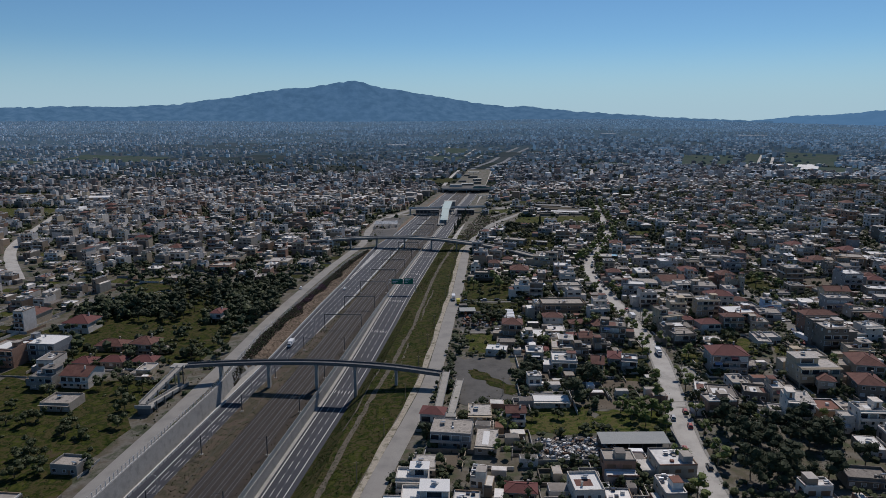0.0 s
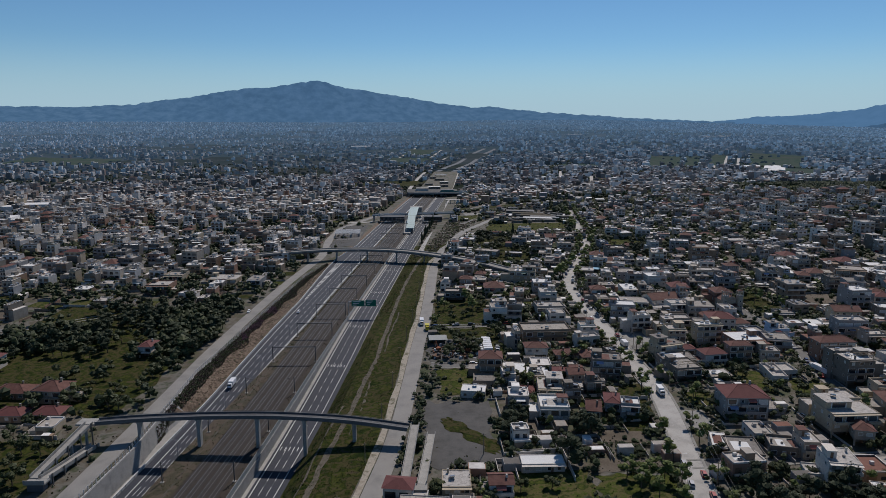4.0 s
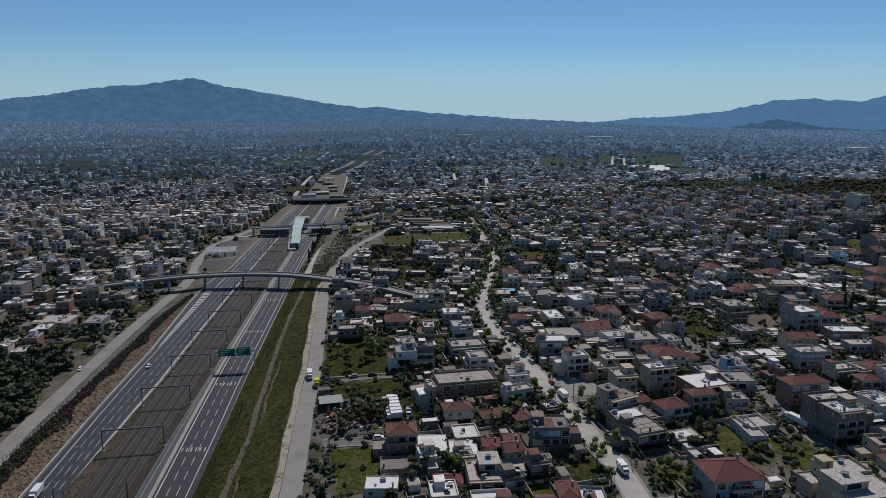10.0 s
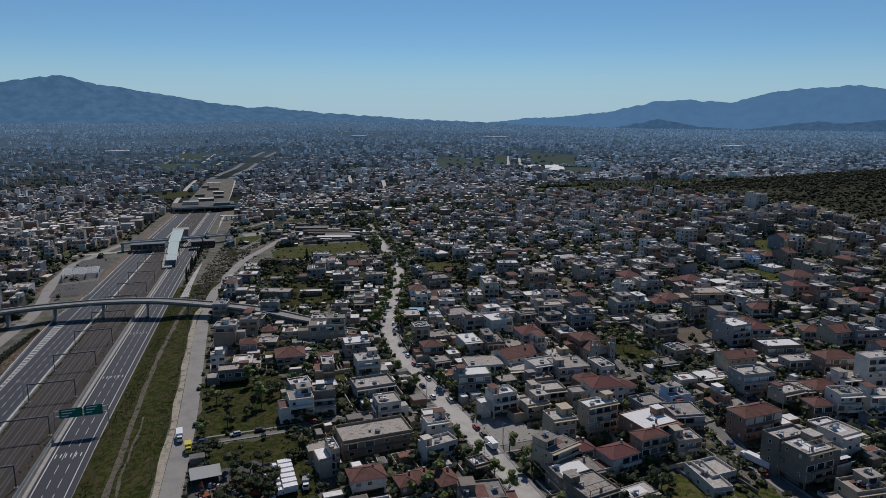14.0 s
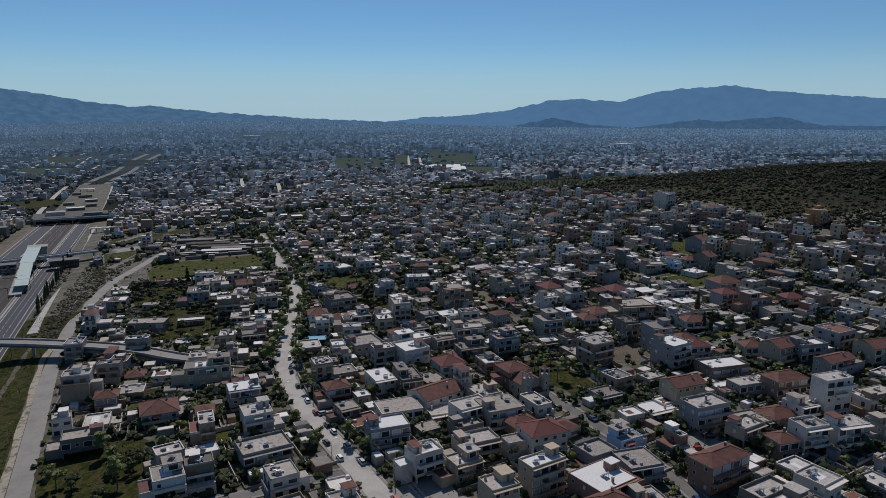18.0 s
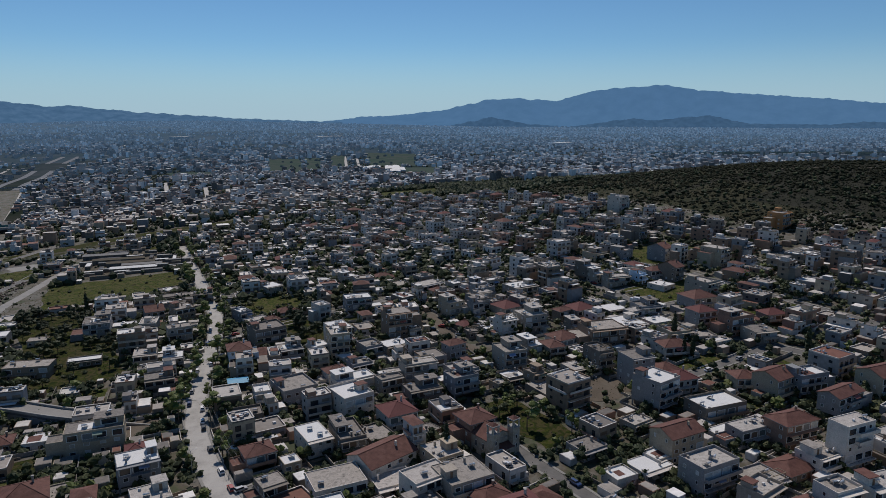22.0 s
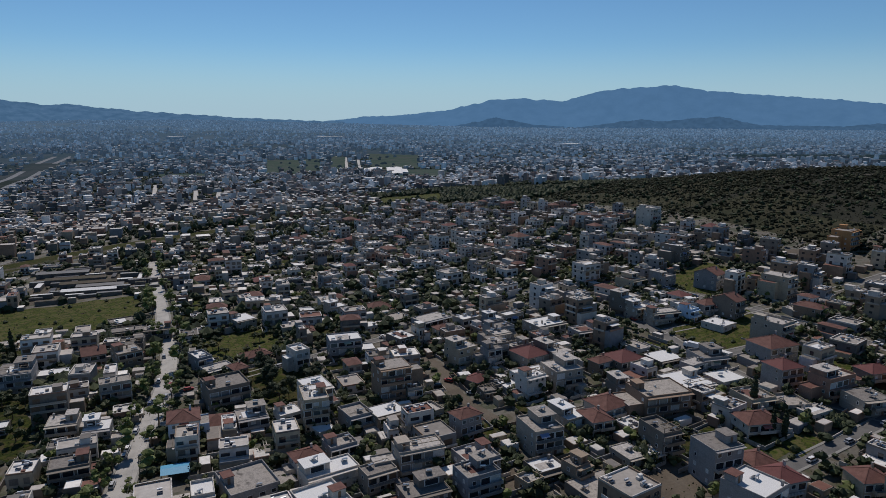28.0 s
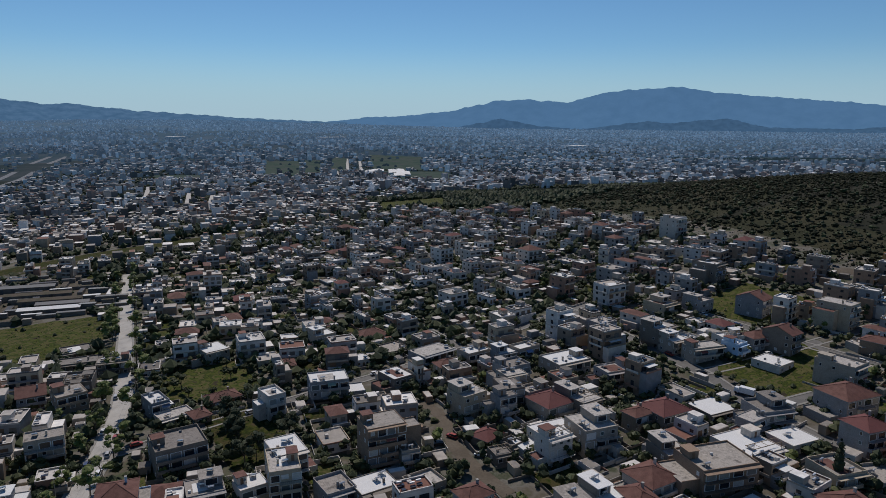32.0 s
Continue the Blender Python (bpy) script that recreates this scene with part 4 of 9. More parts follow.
patch("field_olive", -240, 320, -126, 490, "grass", "grassy wooded plot", wobble=5)
patch("plaza_station", -92, 700, -64, 850, "asphalt_old", "paved forecourt of the station", wobble=1)
patch("plaza_paving", -91, 742, -66, 792, "side_street", "pale paving round the forecourt canopy", wobble=1, lift=0.2)
patch("field_garden", 203, 432, 219, 474, "grass", "garden beds and rough grass beside the church", wobble=1)
patch("field_garden", 8, 428, 43, 490, "grass", "big overgrown garden with scattered trees", wobble=2)
patch("field_garden", 54, 600, 96, 735, "grass", "dark garden with old trees", wobble=3)
patch("field_garden", 176, 585, 200, 634, "grass", "dark overgrown garden", wobble=2)
patch("field_garden", 168, 650, 208, 690, "meadow", "green garden plot with small trees", wobble=2)
patch("lot_bare", 206, 364, 224, 382, "pavement", "bare paved yard with parked cars", wobble=1)
patch("field_far", -640, 560, -540, 640, "meadow", "green field between houses", wobble=6)
patch("field_far", -700, 860, -560, 960, "meadow", "green field between houses", wobble=6)
for x0, y0, x1, y1, mat in ((-840, 1090, -690, 1215, "grass"), (-1480, 2090, -1340, 2200, "meadow"), (-1340, 2210, -1030, 2420, "grass"), (-420, 1360, -330, 1440, "meadow")):
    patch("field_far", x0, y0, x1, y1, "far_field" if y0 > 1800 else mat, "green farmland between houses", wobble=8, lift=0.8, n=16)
PLOTS = []


def plot(name, a, b, c, d, mat, label, lift=0.8, n=14):
    """A field between four corners, laid on the land."""
    sh = Shape()
    a, b, c, d = (Vector((*p, 0)) for p in (a, b, c, d))
    for i in range(n + 1):
        for j in range(n + 1):
            p = a.lerp(b, i / n).lerp(d.lerp(c, i / n), j / n)
            sh.v.append((p.x, p.y, terrain(p.x, p.y) + lift))
    k = sh.slot(mat)
    for i in range(n):
        for j in range(n):
            u = i * (n + 1) + j
            sh.f.append((u, u + n + 1, u + n + 2, u + 1))
            sh.m.append(k)
    PLOTS.append([(p.x, p.y) for p in (a, b, c, d)])
    return lone(name, sh, label, "open ground", kind="structure")


def in_plot(x, y):
    for q in PLOTS:
        side = [(q[(i + 1) % 4][0] - q[i][0]) * (y - q[i][1]) - (q[(i + 1) % 4][1] - q[i][1]) * (x - q[i][0]) for i in range(4)]
        if min(side) > 0 or max(side) < 0:
            return True
    return False


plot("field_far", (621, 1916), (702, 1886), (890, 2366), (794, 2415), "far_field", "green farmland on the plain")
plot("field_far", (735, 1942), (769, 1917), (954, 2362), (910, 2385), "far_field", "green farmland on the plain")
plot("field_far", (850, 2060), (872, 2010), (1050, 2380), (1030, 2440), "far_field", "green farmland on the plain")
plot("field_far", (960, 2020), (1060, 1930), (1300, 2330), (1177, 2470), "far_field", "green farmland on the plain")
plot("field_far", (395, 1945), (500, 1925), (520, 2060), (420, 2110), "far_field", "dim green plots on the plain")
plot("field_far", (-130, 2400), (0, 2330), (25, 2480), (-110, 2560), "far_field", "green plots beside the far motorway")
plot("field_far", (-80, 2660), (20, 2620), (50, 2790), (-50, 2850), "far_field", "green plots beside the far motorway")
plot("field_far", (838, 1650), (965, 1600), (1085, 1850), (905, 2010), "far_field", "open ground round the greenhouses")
plot("clearing", (478, 1052), (547, 1035), (664, 1210), (561, 1222), "meadow", "bright green clearing among dark trees", lift=0.5)
patch("lot_bare", 104.5, 288, 115.5, 304.5, "pavement", "pale paved plot beside the main street", wobble=0.6)
patch("field_lot", 143.5, 320, 156, 343, "meadow", "green plot with round trees between houses", turn=-8)
patch("field_lot", 163.5, 305, 177, 329, "meadow", "green plot with round trees between houses", turn=-12)
patch("field_lot", 113, 308.5, 125, 322.5, "meadow", "green garden corner by the main street", wobble=1)
patch("yard_scrap", 31, 216, 84, 235, "asphalt_old", "dark ground of the scrap yard")
patch("yard_machinery", 4, 370, 31, 406, "asphalt_old", "dusty ground of the machinery yard", lift=0.16)
patch("yard_sheds", 104, 832, 176, 940, "weeds", "dark ground between the sheds", wobble=3, turn=-8, lift=0.1)
OPEN.append((124, 217, 26, 24, 0))          # the dark grove by the main street
OPEN.append((28, 725, 16, 60, 0))           # the bank between motorway and frontage road
OPEN.append((48, 800, 26, 55, 0))
OPEN.append((-130, 280, 16, 46, 0))         # round the footbridge ramps
OPEN.append((189, 446, 8, 12, 0))           # the church
OPEN.append((132, 553, 6, 6, 0))            # the tarpaulin shelter
OPEN.append((152, 313, 9, 5, 0))            # gardens behind the red-roofed block
OPEN.append((149, 291, 6, 7, 0))            # its car park
OPEN.append((543, 536, 10, 12, 0))          # the plot below the orange block
patch("lot_bare", 54, 918, 84, 940, "pavement", "pale bare turning place beside the station", wobble=3, lift=0.2, turn=12)
patch("field_green", 36, 872, 70, 915, "meadow", "green triangle between the roads", wobble=3)
patch("field_green", 26, 800, 42, 850, "grass", "small green beside the slip road", wobble=2)
patch("field_far", -160, 1500, 20, 1650, "grass", "green farmland between houses", wobble=10)

# ---- bridges, station, sign, overhead line ----
def footbridge():
    z0 = 8.6
    b = thing("footbridge", -64, 291, base(-64, 291), 0, "grey steel footbridge on concrete piers over the motorway", "bridge")
    inv = b.matrix_basis.inverted()
    pts = [(-125.6, 297.0, 6.4), (-109, 296.9, 7.6), (-86, 296.2, 8.7), (-63, 295.0, 9.3), (-44.5, 293.4, 9.2), (-25, 290.6, 8.8), (-4.2, 285.6, 8.0)]
    line = spline([Vector(p) for p in pts], 3.0)
    part("deck", local(strip_along(line, -1.8, 1.8, 0.17, 0.35, "deck"), inv), b, "grey deck")
    for s in (-1, 1):
        part("girder", local(strip_along(line, s * 1.9 - 0.12, s * 1.9 + 0.12, 0.85, 1.5, "deck"), inv), b)
        rl = Shape()
        for p, q in zip(line, line[1:]):
            o = Vector((0, s * 1.85, 1.25))
            rl.beam(p + o, q + o, 0.08, 0.08, "steel")
            rl.beam(p + o, p + Vector((0, s * 1.85, 0.6)), 0.06, 0.06, "steel")
        part("railing", local(rl, inv), b)
    for x, y, top in ((-109, 296.9, 7.2), (-86, 296.2, 8.3), (-63, 295.0, 8.9), (-44.5, 293.4, 8.8), (-25, 290.6, 8.4)):
        z = terrain(x, y) - 0.3
        pr = Shape().box(x - 0.65, y - 1.3, z, x + 0.65, y + 1.3, top - 0.7, "pale_concrete").box(x - 0.9, y - 1.7, top - 0.9, x + 0.9, y + 1.7, top - 0.1, "pale_concrete")
        part("pier", local(pr, inv), b, "pale concrete pier")
    ramps = [((-128.0, 296.0, 6.0), (-131.8, 264.0, 1.3), "ramp"), ((-128.2, 264.0, 1.1), (-125.0, 293.0, -1.6), "ramp"), ((-1.6, 288.0, 7.8), (-4.6, 251, 5.2), "ramp"), ((4.6, 291.0, 2.4), (1.0, 250, 5.2), "ramp")]
    for a, c, nm in ramps:
        a, c = Vector(a), Vector(c)
        if a.x < -100:
            c.z = max(c.z, terrain(c.x, c.y) + 0.2)
        r = Shape().beam(a, c, 3.0, 0.5, "pale_concrete")
        for s in (-1, 1):
            o = Vector((s * 1.5, 0, 0.7))
            r.beam(a + o, c + o, 0.18, 1.2, "pale_concrete")
        part(nm, local(r, inv), b, "pale concrete ramp with parapets")
        if a.x < -100:
            for t in (0.05, 0.27, 0.5, 0.72, 0.94):
                p = a.lerp(c, t) + Vector((1.68, 0, 0))
                part("ramp_post", local(Shape().box(p.x - 0.14, p.y - 0.3, min(terrain(p.x, p.y), p.z - 1) - 0.2, p.x + 0.14, p.y + 0.3, p.z + 1.45, "steel"), inv), b, "dark upright post")
        for t in (0.08, 0.36, 0.64, 0.92):
            p = a.lerp(c, t)
            g = terrain(p.x, p.y)
            if p.z - g > 1.2:
                part("ramp_pier", local(Shape().box(p.x - 0.35, p.y - 0.5, g - 0.3, p.x + 0.35, p.y + 0.5, p.z - 0.1, "pale_concrete"), inv), b)
    g = terrain(-130, 262)
    part("landing", local(Shape().box(-133.6, 260.6, 0.7, -126.5, 264.2, 1.3, "pale_concrete").box(-133.6, 260.3, 1.25, -126.5, 260.55, 2.5, "pale_concrete").box(-132.8, 261.0, g - 0.3, -127.3, 263.6, 0.75, "deck"), inv), b)
    part("landing", local(Shape().box(-133, 295.2, 5.7, -124, 300.5, 6.3, "pale_concrete"), inv), b)
    part("landing", local(Shape().box(-6.4, 246.5, 4.8, 2.8, 250.6, 5.4, "pale_concrete").box(-4.4, 247.6, terrain(-2, 251) - 0.3, -3.6, 249.4, 4.9, "pale_concrete"), inv), b)


def road_bridge():
    b = thing("road_bridge", -30, 625, base(-30, 625), 0, "curved grey concrete road bridge over the motorway and rails", "bridge")
    inv = b.matrix_basis.inverted()
    pts = [(-205, 622, 1.0), (-160, 627, 4.0), (-116, 631, 7.0), (-86, 634, 8.3), (-52, 633, 9.0), (-25, 627, 9.2), (-1, 616, 9.0), (40, 588, 8.2), (67, 563, 6.2), (96, 541, 4.0)]
    line = spline([Vector(p) for p in pts], 4.0)

    def strip(a, bb, top, thick, mat):
        return local(strip_along(line, a, bb, top, thick, mat), inv)

    part("deck", strip(-4.2, 4.2, 0.0, 1.3, "deck"), b)
    part("roadway", strip(-3.4, 3.4, 0.06, 0.1, "frontage"), b, "grey asphalt")
    for a, c in ((-4.4, -3.7), (3.7, 4.4)):
        part("parapet", strip(a, c, 0.85, 1.1, "concrete"), b)
    for x, y, z in ((-100, 633, 7.2), (-75, 634, 8.0), (-48, 632.5, 8.4), (-22, 626, 8.6), (2, 615, 8.3), (22, 601, 8.0)):
        g = terrain(x, y) - 0.4
        part("pier", local(Shape().box(x - 0.6, y - 2.6, g, x + 0.6, y + 2.6, z - 0.9, "concrete"), inv), b, "concrete pier")
    wl = Shape()
    k = wl.slot("concrete")
    sub = [p for p in line if p.x > 24]
    for i, p in enumerate(sub):
        d = (sub[min(i + 1, len(sub) - 1)] - sub[max(i - 1, 0)]).to_2d().normalized()
        s = Vector((d.y, -d.x))
        for o in (-4.0, 4.0):
            wl.v.append((p.x + s.x * o, p.y + s.y * o, terrain(p.x, p.y) - 0.5))
            wl.v.append((p.x + s.x * o, p.y + s.y * o, p.z - 0.5))
    for i in range(len(sub) - 1):
        for j in (0, 2):
            u = i * 4 + j
            wl.f.append((u, u + 4, u + 5, u + 1))
            wl.m.append(k)
    part("abutment_wall", local(wl, inv), b, "grey concrete ramp wall")


def gantry_sign():
    y = 460
    ax = axis(y)
    z = road_z(y)
    g = thing("road_sign_gantry", ax + 27, y, z, 0, "green motorway sign panels on a steel gantry", "sign")
    inv = g.matrix_basis.inverted()
    for x in (ax + 9.4, ax + 28.4):
        part("post", local(Shape().tube((x, y, z - 0.3), (x, y, 9.6), 0.22, 0.18, "galv"), inv), g)
    for h in (7.0, 9.2):
        part("beam", local(Shape().beam((ax + 9.4, y, h), (ax + 28.4, y, h), 0.25, 0.25, "galv"), inv), g)
    for x0, x1, z0, z1 in ((ax + 11.3, ax + 19.4, 6.2, 10.0), (ax + 20.0, ax + 26.6, 6.2, 10.4)):
        p = part("panel", local(Shape().box(x0, y - 0.45, z0, x1, y - 0.3, z1, "sign"), inv), g, "green sign panel")
        bars = Shape()
        for i in range(3):
            w = (x1 - x0) * (0.6, 0.45, 0.3)[i]
            bars.box(x0 + 0.8, y - 0.47, z1 - 0.9 - i * 1.1, x0 + 0.8 + w, y - 0.452, z1 - 0.55 - i * 1.1, "sign_white")
        bars.v = [tuple(inv @ Vector(q)) for q in bars.v]
        part("lettering", bars, p, "white bars of writing")


def portal(y):
    ax, z = axis(y), rail_z(y)
    li = left_inner(y) + 2.4
    p = thing("overhead_line_portal", ax - 3, y, z, 0, "dark steel portal carrying the railway overhead line", "portal", "overhead line portals")
    for x in (li + 3, 7.2 + 3):
        m = part("mast", Shape().box(x - 0.18, -0.18, 0, x + 0.18, 0.18, 8.6, "steel"), p)
        part("footing", Shape().box(x - 0.6, -0.6, -0.3, x + 0.6, 0.6, 0.35, "pale_concrete"), m, "concrete footing")
    part("crossbeam", Shape().box(li + 3, -0.25, 8.0, 10.2, 0.25, 8.5, "steel"), p)
    for x in (-5.9, -1.9, 2.0, 5.9):
        part("drop_arm", Shape().beam((x, 0, 8.0), (x, 0, 6.4), 0.1, 0.1, "steel").beam((x, 0, 6.5), (x + 1.6, 0, 6.0), 0.08, 0.08, "steel"), p)


def wires():
    for o in (-8.9, -4.9, -1.0, 2.9):
        sh = Shape()
        ys = list(np.arange(196, 900, 40.0))
        for a, b in zip(ys, ys[1:]):
            for k in range(4):
                t0, t1 = k / 4, (k + 1) / 4
                z = lambda t: rail_z(a + (b - a) * t) + 7.4 - 1.4 * 4 * t * (1 - t) * 0.7
                sh.beam((axis(a + (b - a) * t0) + o, a + (b - a) * t0, z(t0)), (axis(a + (b - a) * t1) + o, a + (b - a) * t1, z(t1)), 0.035, 0.035, "steel")
            sh.beam((axis(a) + o, a, rail_z(a) + 6.0), (axis(b) + o, b, rail_z(b) + 6.0), 0.035, 0.035, "steel")
        lone("overhead_wire", sh, "thin dark railway overhead wire", "wire", "overhead wires")


def station():
    s = thing("railway_station", -14, 885, base(-14, 885), 0, "railway station over the motorway with a pale green roof", "station")
    inv = s.matrix_basis.inverted()
    z = base(-14, 885) + 7.5
    part("deck", local(Shape().beam((-62, 880, z - 0.5), (40, 901, z - 0.5), 9, 0.8, "concrete"), inv), s, "grey concrete footway deck")
    for s_ in (-4.6, 4.6):
        part("parapet", local(Shape().beam((-62, 880 + s_, z + 0.4), (40, 901 + s_, z + 0.4), 0.2, 1.1, "white_barrier"), inv), s)
    for x in (-60, -36, -14, 12, 36):
        y = 880 + (x + 62) * 0.206
        part("pier", local(Shape().box(x - 0.8, y - 4, base(x, y) - 3, x + 0.8, y + 4, z - 0.9, "concrete"), inv), s)
    for x0, x1 in ((-52, -22), (2, 24)):
        hall = part("platform_hall", local(Shape().box(x0, 868, z - 5.6, x1, 878, z - 0.6, "steel").box(x0 - 0.5, 867.4, z - 0.6, x1 + 0.5, 878.5, z - 0.2, "deck"), inv), s, "dark steel and glass hall over the tracks")
        for k in range(6):
            u = x0 + (k + 0.5) * (x1 - x0) / 6
            part("window", local(Shape().box(u - 1.6, 867.9, z - 4.6, u + 1.6, 868.05, z - 1.4, "window"), inv), hall)
    a, c = Vector((-10, 915, z + 5.0)), Vector((-13.5, 785, z - 1.0))
    part("stair_roof", local(Shape().beam(a, Vector((-12.5, 850, z + 3.6)), 10.5, 0.5, "canopy").beam(Vector((-12.5, 850, z + 3.5)), c, 9, 0.5, "canopy"), inv), s, "pale green sheet roof over the stairs")
    for k in range(12):
        p = a.lerp(c, (k + 0.5) / 12)
        part("seam", local(Shape().box(p.x - 4.4, p.y - 0.12, p.z + 0.35 + (0.9 if 3 < k < 8 else 0.5), p.x + 4.4, p.y + 0.12, p.z + 0.42 + (0.9 if 3 < k < 8 else 0.5), "galv"), inv), s)
    for t in (0.15, 0.4, 0.65, 0.9):
        p = a.lerp(c, t)
        for dx in (-4.5, 4.5):
            part("column", local(Shape().tube((p.x + dx, p.y, base(p.x, p.y) - 1), (p.x + dx, p.y, p.z), 0.25, 0.25, "galv"), inv), s)
    part("ticket_hall", local(Shape().box(-15, 920, z - 6, -1, 932, z + 4, "concrete").box(-16, 919, z + 4, 0, 933, z + 4.4, "pale_concrete"), inv), s, "grey hall with a flat roof")
    part("platform", local(Shape().box(-21, 775, base(-14, 770) - 0.8, -13, 868, base(-14, 770) + 0.3, "concrete"), inv), s, "grey platform")


def canopy_shed():
    c = thing("forecourt_canopy", -80, 768, terrain(-80, 768), 4, "open white lattice canopy on posts at the station forecourt", "canopy")
    for x in (-12.5, -4.2, 4.2, 12.5):
        part("main_beam", Shape().box(x - 0.35, -12, 4.5, x + 0.35, 12, 5.2, "roof_white"), c)
    for k in range(10):
        y = -12 + k * 24 / 9
        part("roof_beam", Shape().box(-13.2, y - 0.45, 5.22, 13.2, y + 0.45, 5.5, "roof_white"), c)
    for x in (-12.5, -4.2, 4.2, 12.5):
        for y in (-11, 11):
            part("post", Shape().box(x - 0.3, y - 0.3, -0.3, x + 0.3, y + 0.3, 4.5, "pale_concrete"), c)


def far_bridge(y, x0, x1):
    z = base((x0 + x1) / 2, y) + 6.5
    b = thing("road_bridge", (x0 + x1) / 2, y, z - 6.5, 0, "far grey road bridge across the motorway", "bridge")
    inv = b.matrix_basis.inverted()
    part("deck", local(Shape().box(x0, y - 6, z - 1.5, x1, y + 6, z, "deck"), inv), b)
    part("parapet", local(Shape().box(x0, y - 6.3, z - 1.5, x1, y - 6.02, z + 1.0, "concrete"), inv), b)
    for x in (x0 + 2, (x0 + x1) / 2, x1 - 2):
        part("pier", local(Shape().box(x - 0.8, y - 5, z - 9, x + 0.8, y + 5, z - 1.4, "concrete"), inv), b)


footbridge()
road_bridge()
gantry_sign()
def mast(y, side):
    ax, z = axis(y), rail_z(y)
    x = left_inner(y) + 4.0 if side < 0 else 6.8
    p = thing("overhead_line_mast", ax + x, y, z, 0, "dark steel mast with a bracket for the overhead line", "mast", "overhead line masts")
    m = part("post", Shape().box(-0.16, -0.16, 0, 0.16, 0.16, 8.0, "steel"), p)
    part("footing", Shape().box(-0.6, -0.6, -0.3, 0.6, 0.6, 0.35, "pale_concrete"), m, "concrete footing")
    part("bracket", Shape().beam((0, 0, 7.4), (-side * 3.4, 0, 7.0), 0.1, 0.1, "steel").beam((0, 0, 6.3), (-side * 3.4, 0, 6.9), 0.08, 0.08, "steel"), p)


for i in range(5):
    for side in (-1, 1):
        mast(192.5 + i * 38.3, side)
for i in range(5, 18):
    portal(192.5 + i * 38.3)
wires()
station()
canopy_shed()
far_bridge(1215, -26, 62)
cover = thing("motorway_cover", 18, 1245, base(18, 1245), 0, "dark concrete cover over the motorway with teal edge", "bridge")
part("slab", Shape().box(-46, -20, 5.2, 44, 40, 6.4, "asphalt_old"), cover)
part("fascia", Shape().box(-46, -20.6, 4.6, 12, -20.02, 7.6, "steel"), cover, "dark edge panel")
part("fascia", Shape().box(12, -20.6, 4.6, 44, -20.02, 9.5, "teal"), cover, "teal edge panel")
part("control_building", Shape().box(14, -19.9, 6.45, 36, -8, 11.0, "teal").box(13.5, -20.3, 11.0, 36.5, -7.6, 11.4, "deck"), cover, "teal sheet-clad building on the cover")
part("control_building", Shape().box(-30, 10, 6.45, -8, 26, 10.5, "roof2").box(-30.4, 9.6, 10.5, -7.6, 26.4, 10.9, "pale_concrete"), cover, "low white building on the cover")
for x in (-44, -14, 14, 42):
    part("wall", Shape().box(x - 0.6, -19, -6, x + 0.6, 39, 5.2, "concrete"), cover)
gate = thing("road_canopy", axis(1088) + 48, 1088, terrain(axis(1088) + 48, 1088), 0, "flat white canopy on posts across the slip road", "canopy")
part("roof", Shape().box(-14, -3, 5.0, 14, 3, 5.7, "roof2"), gate)
for i in range(5):
    part("post", Shape().box(-13 + i * 6.5 - 0.4, -0.4, -0.3, -13 + i * 6.5 + 0.4, 0.4, 5.0, "pale_concrete"), gate)
far_bridge(1948, 24, 106)
for px, py, w, d in ((22, 1385, 24, 12), (44, 1440, 14, 16), (12, 1480, 16, 10), (46, 1530, 18, 9), (38, 1625, 22, 8), (24, 1690, 14, 12)):
    hut = thing("low_building", px, py, terrain(px, py) + 1.5, 6, "low flat-roofed building on the covered motorway", "building", "low buildings on the cover")
    part("wall", Shape().box(-w / 2, -d / 2, -1.0, w / 2, d / 2, 4.0, "wall3"), hut)
    part("roof", Shape().box(-w / 2 - 0.4, -d / 2 - 0.4, 4.0, w / 2 + 0.4, d / 2 + 0.4, 4.4, ("roof3", "roof_white", "roof5")[int(px) % 3]), hut)
shelter = thing("road_canopy", 43, 1762, terrain(43, 1762) + 1.5, -8, "long white canopy roof beyond the covered motorway", "canopy")
part("roof", Shape().box(-14, -5, 5.0, 14, 5, 5.8, "roof_white"), shelter)
for k in (-12, 0, 12):
    part("post", Shape().box(k - 0.4, -0.4, -1.0, k + 0.4, 0.4, 5.0, "pale_concrete"), shelter)

# ---- houses ----
def window_mesh(name, glass):
    """A frame round a pane set back in it, one metre by one, to be scaled."""
    s = Shape()
    o = [(-0.5, 0.0), (0.5, 0.0), (0.5, 1.0), (-0.5, 1.0)]
    q = [(-0.43, 0.06), (0.43, 0.06), (0.43, 0.94), (-0.43, 0.94)]
    s.v = [(x, 0.06, z) for x, z in o] + [(x, -0.05, z) for x, z in o] + [(x, -0.05, z) for x, z in q] + [(x, 0.02, z) for x, z in q]
    f, g = s.slot("frame"), s.slot(glass)
    for i in range(4):
        k = (i + 1) % 4
        for a, b in ((0, 4), (4, 8), (8, 12)):
            s.f.append((a + i, a + k, b + k, b + i))
            s.m.append(f)
    s.f.append((12, 13, 14, 15))
    s.m.append(g)
    return s.mesh(name)


WINDOW, SHUTTERED = window_mesh("window", "window"), window_mesh("window", "blind")


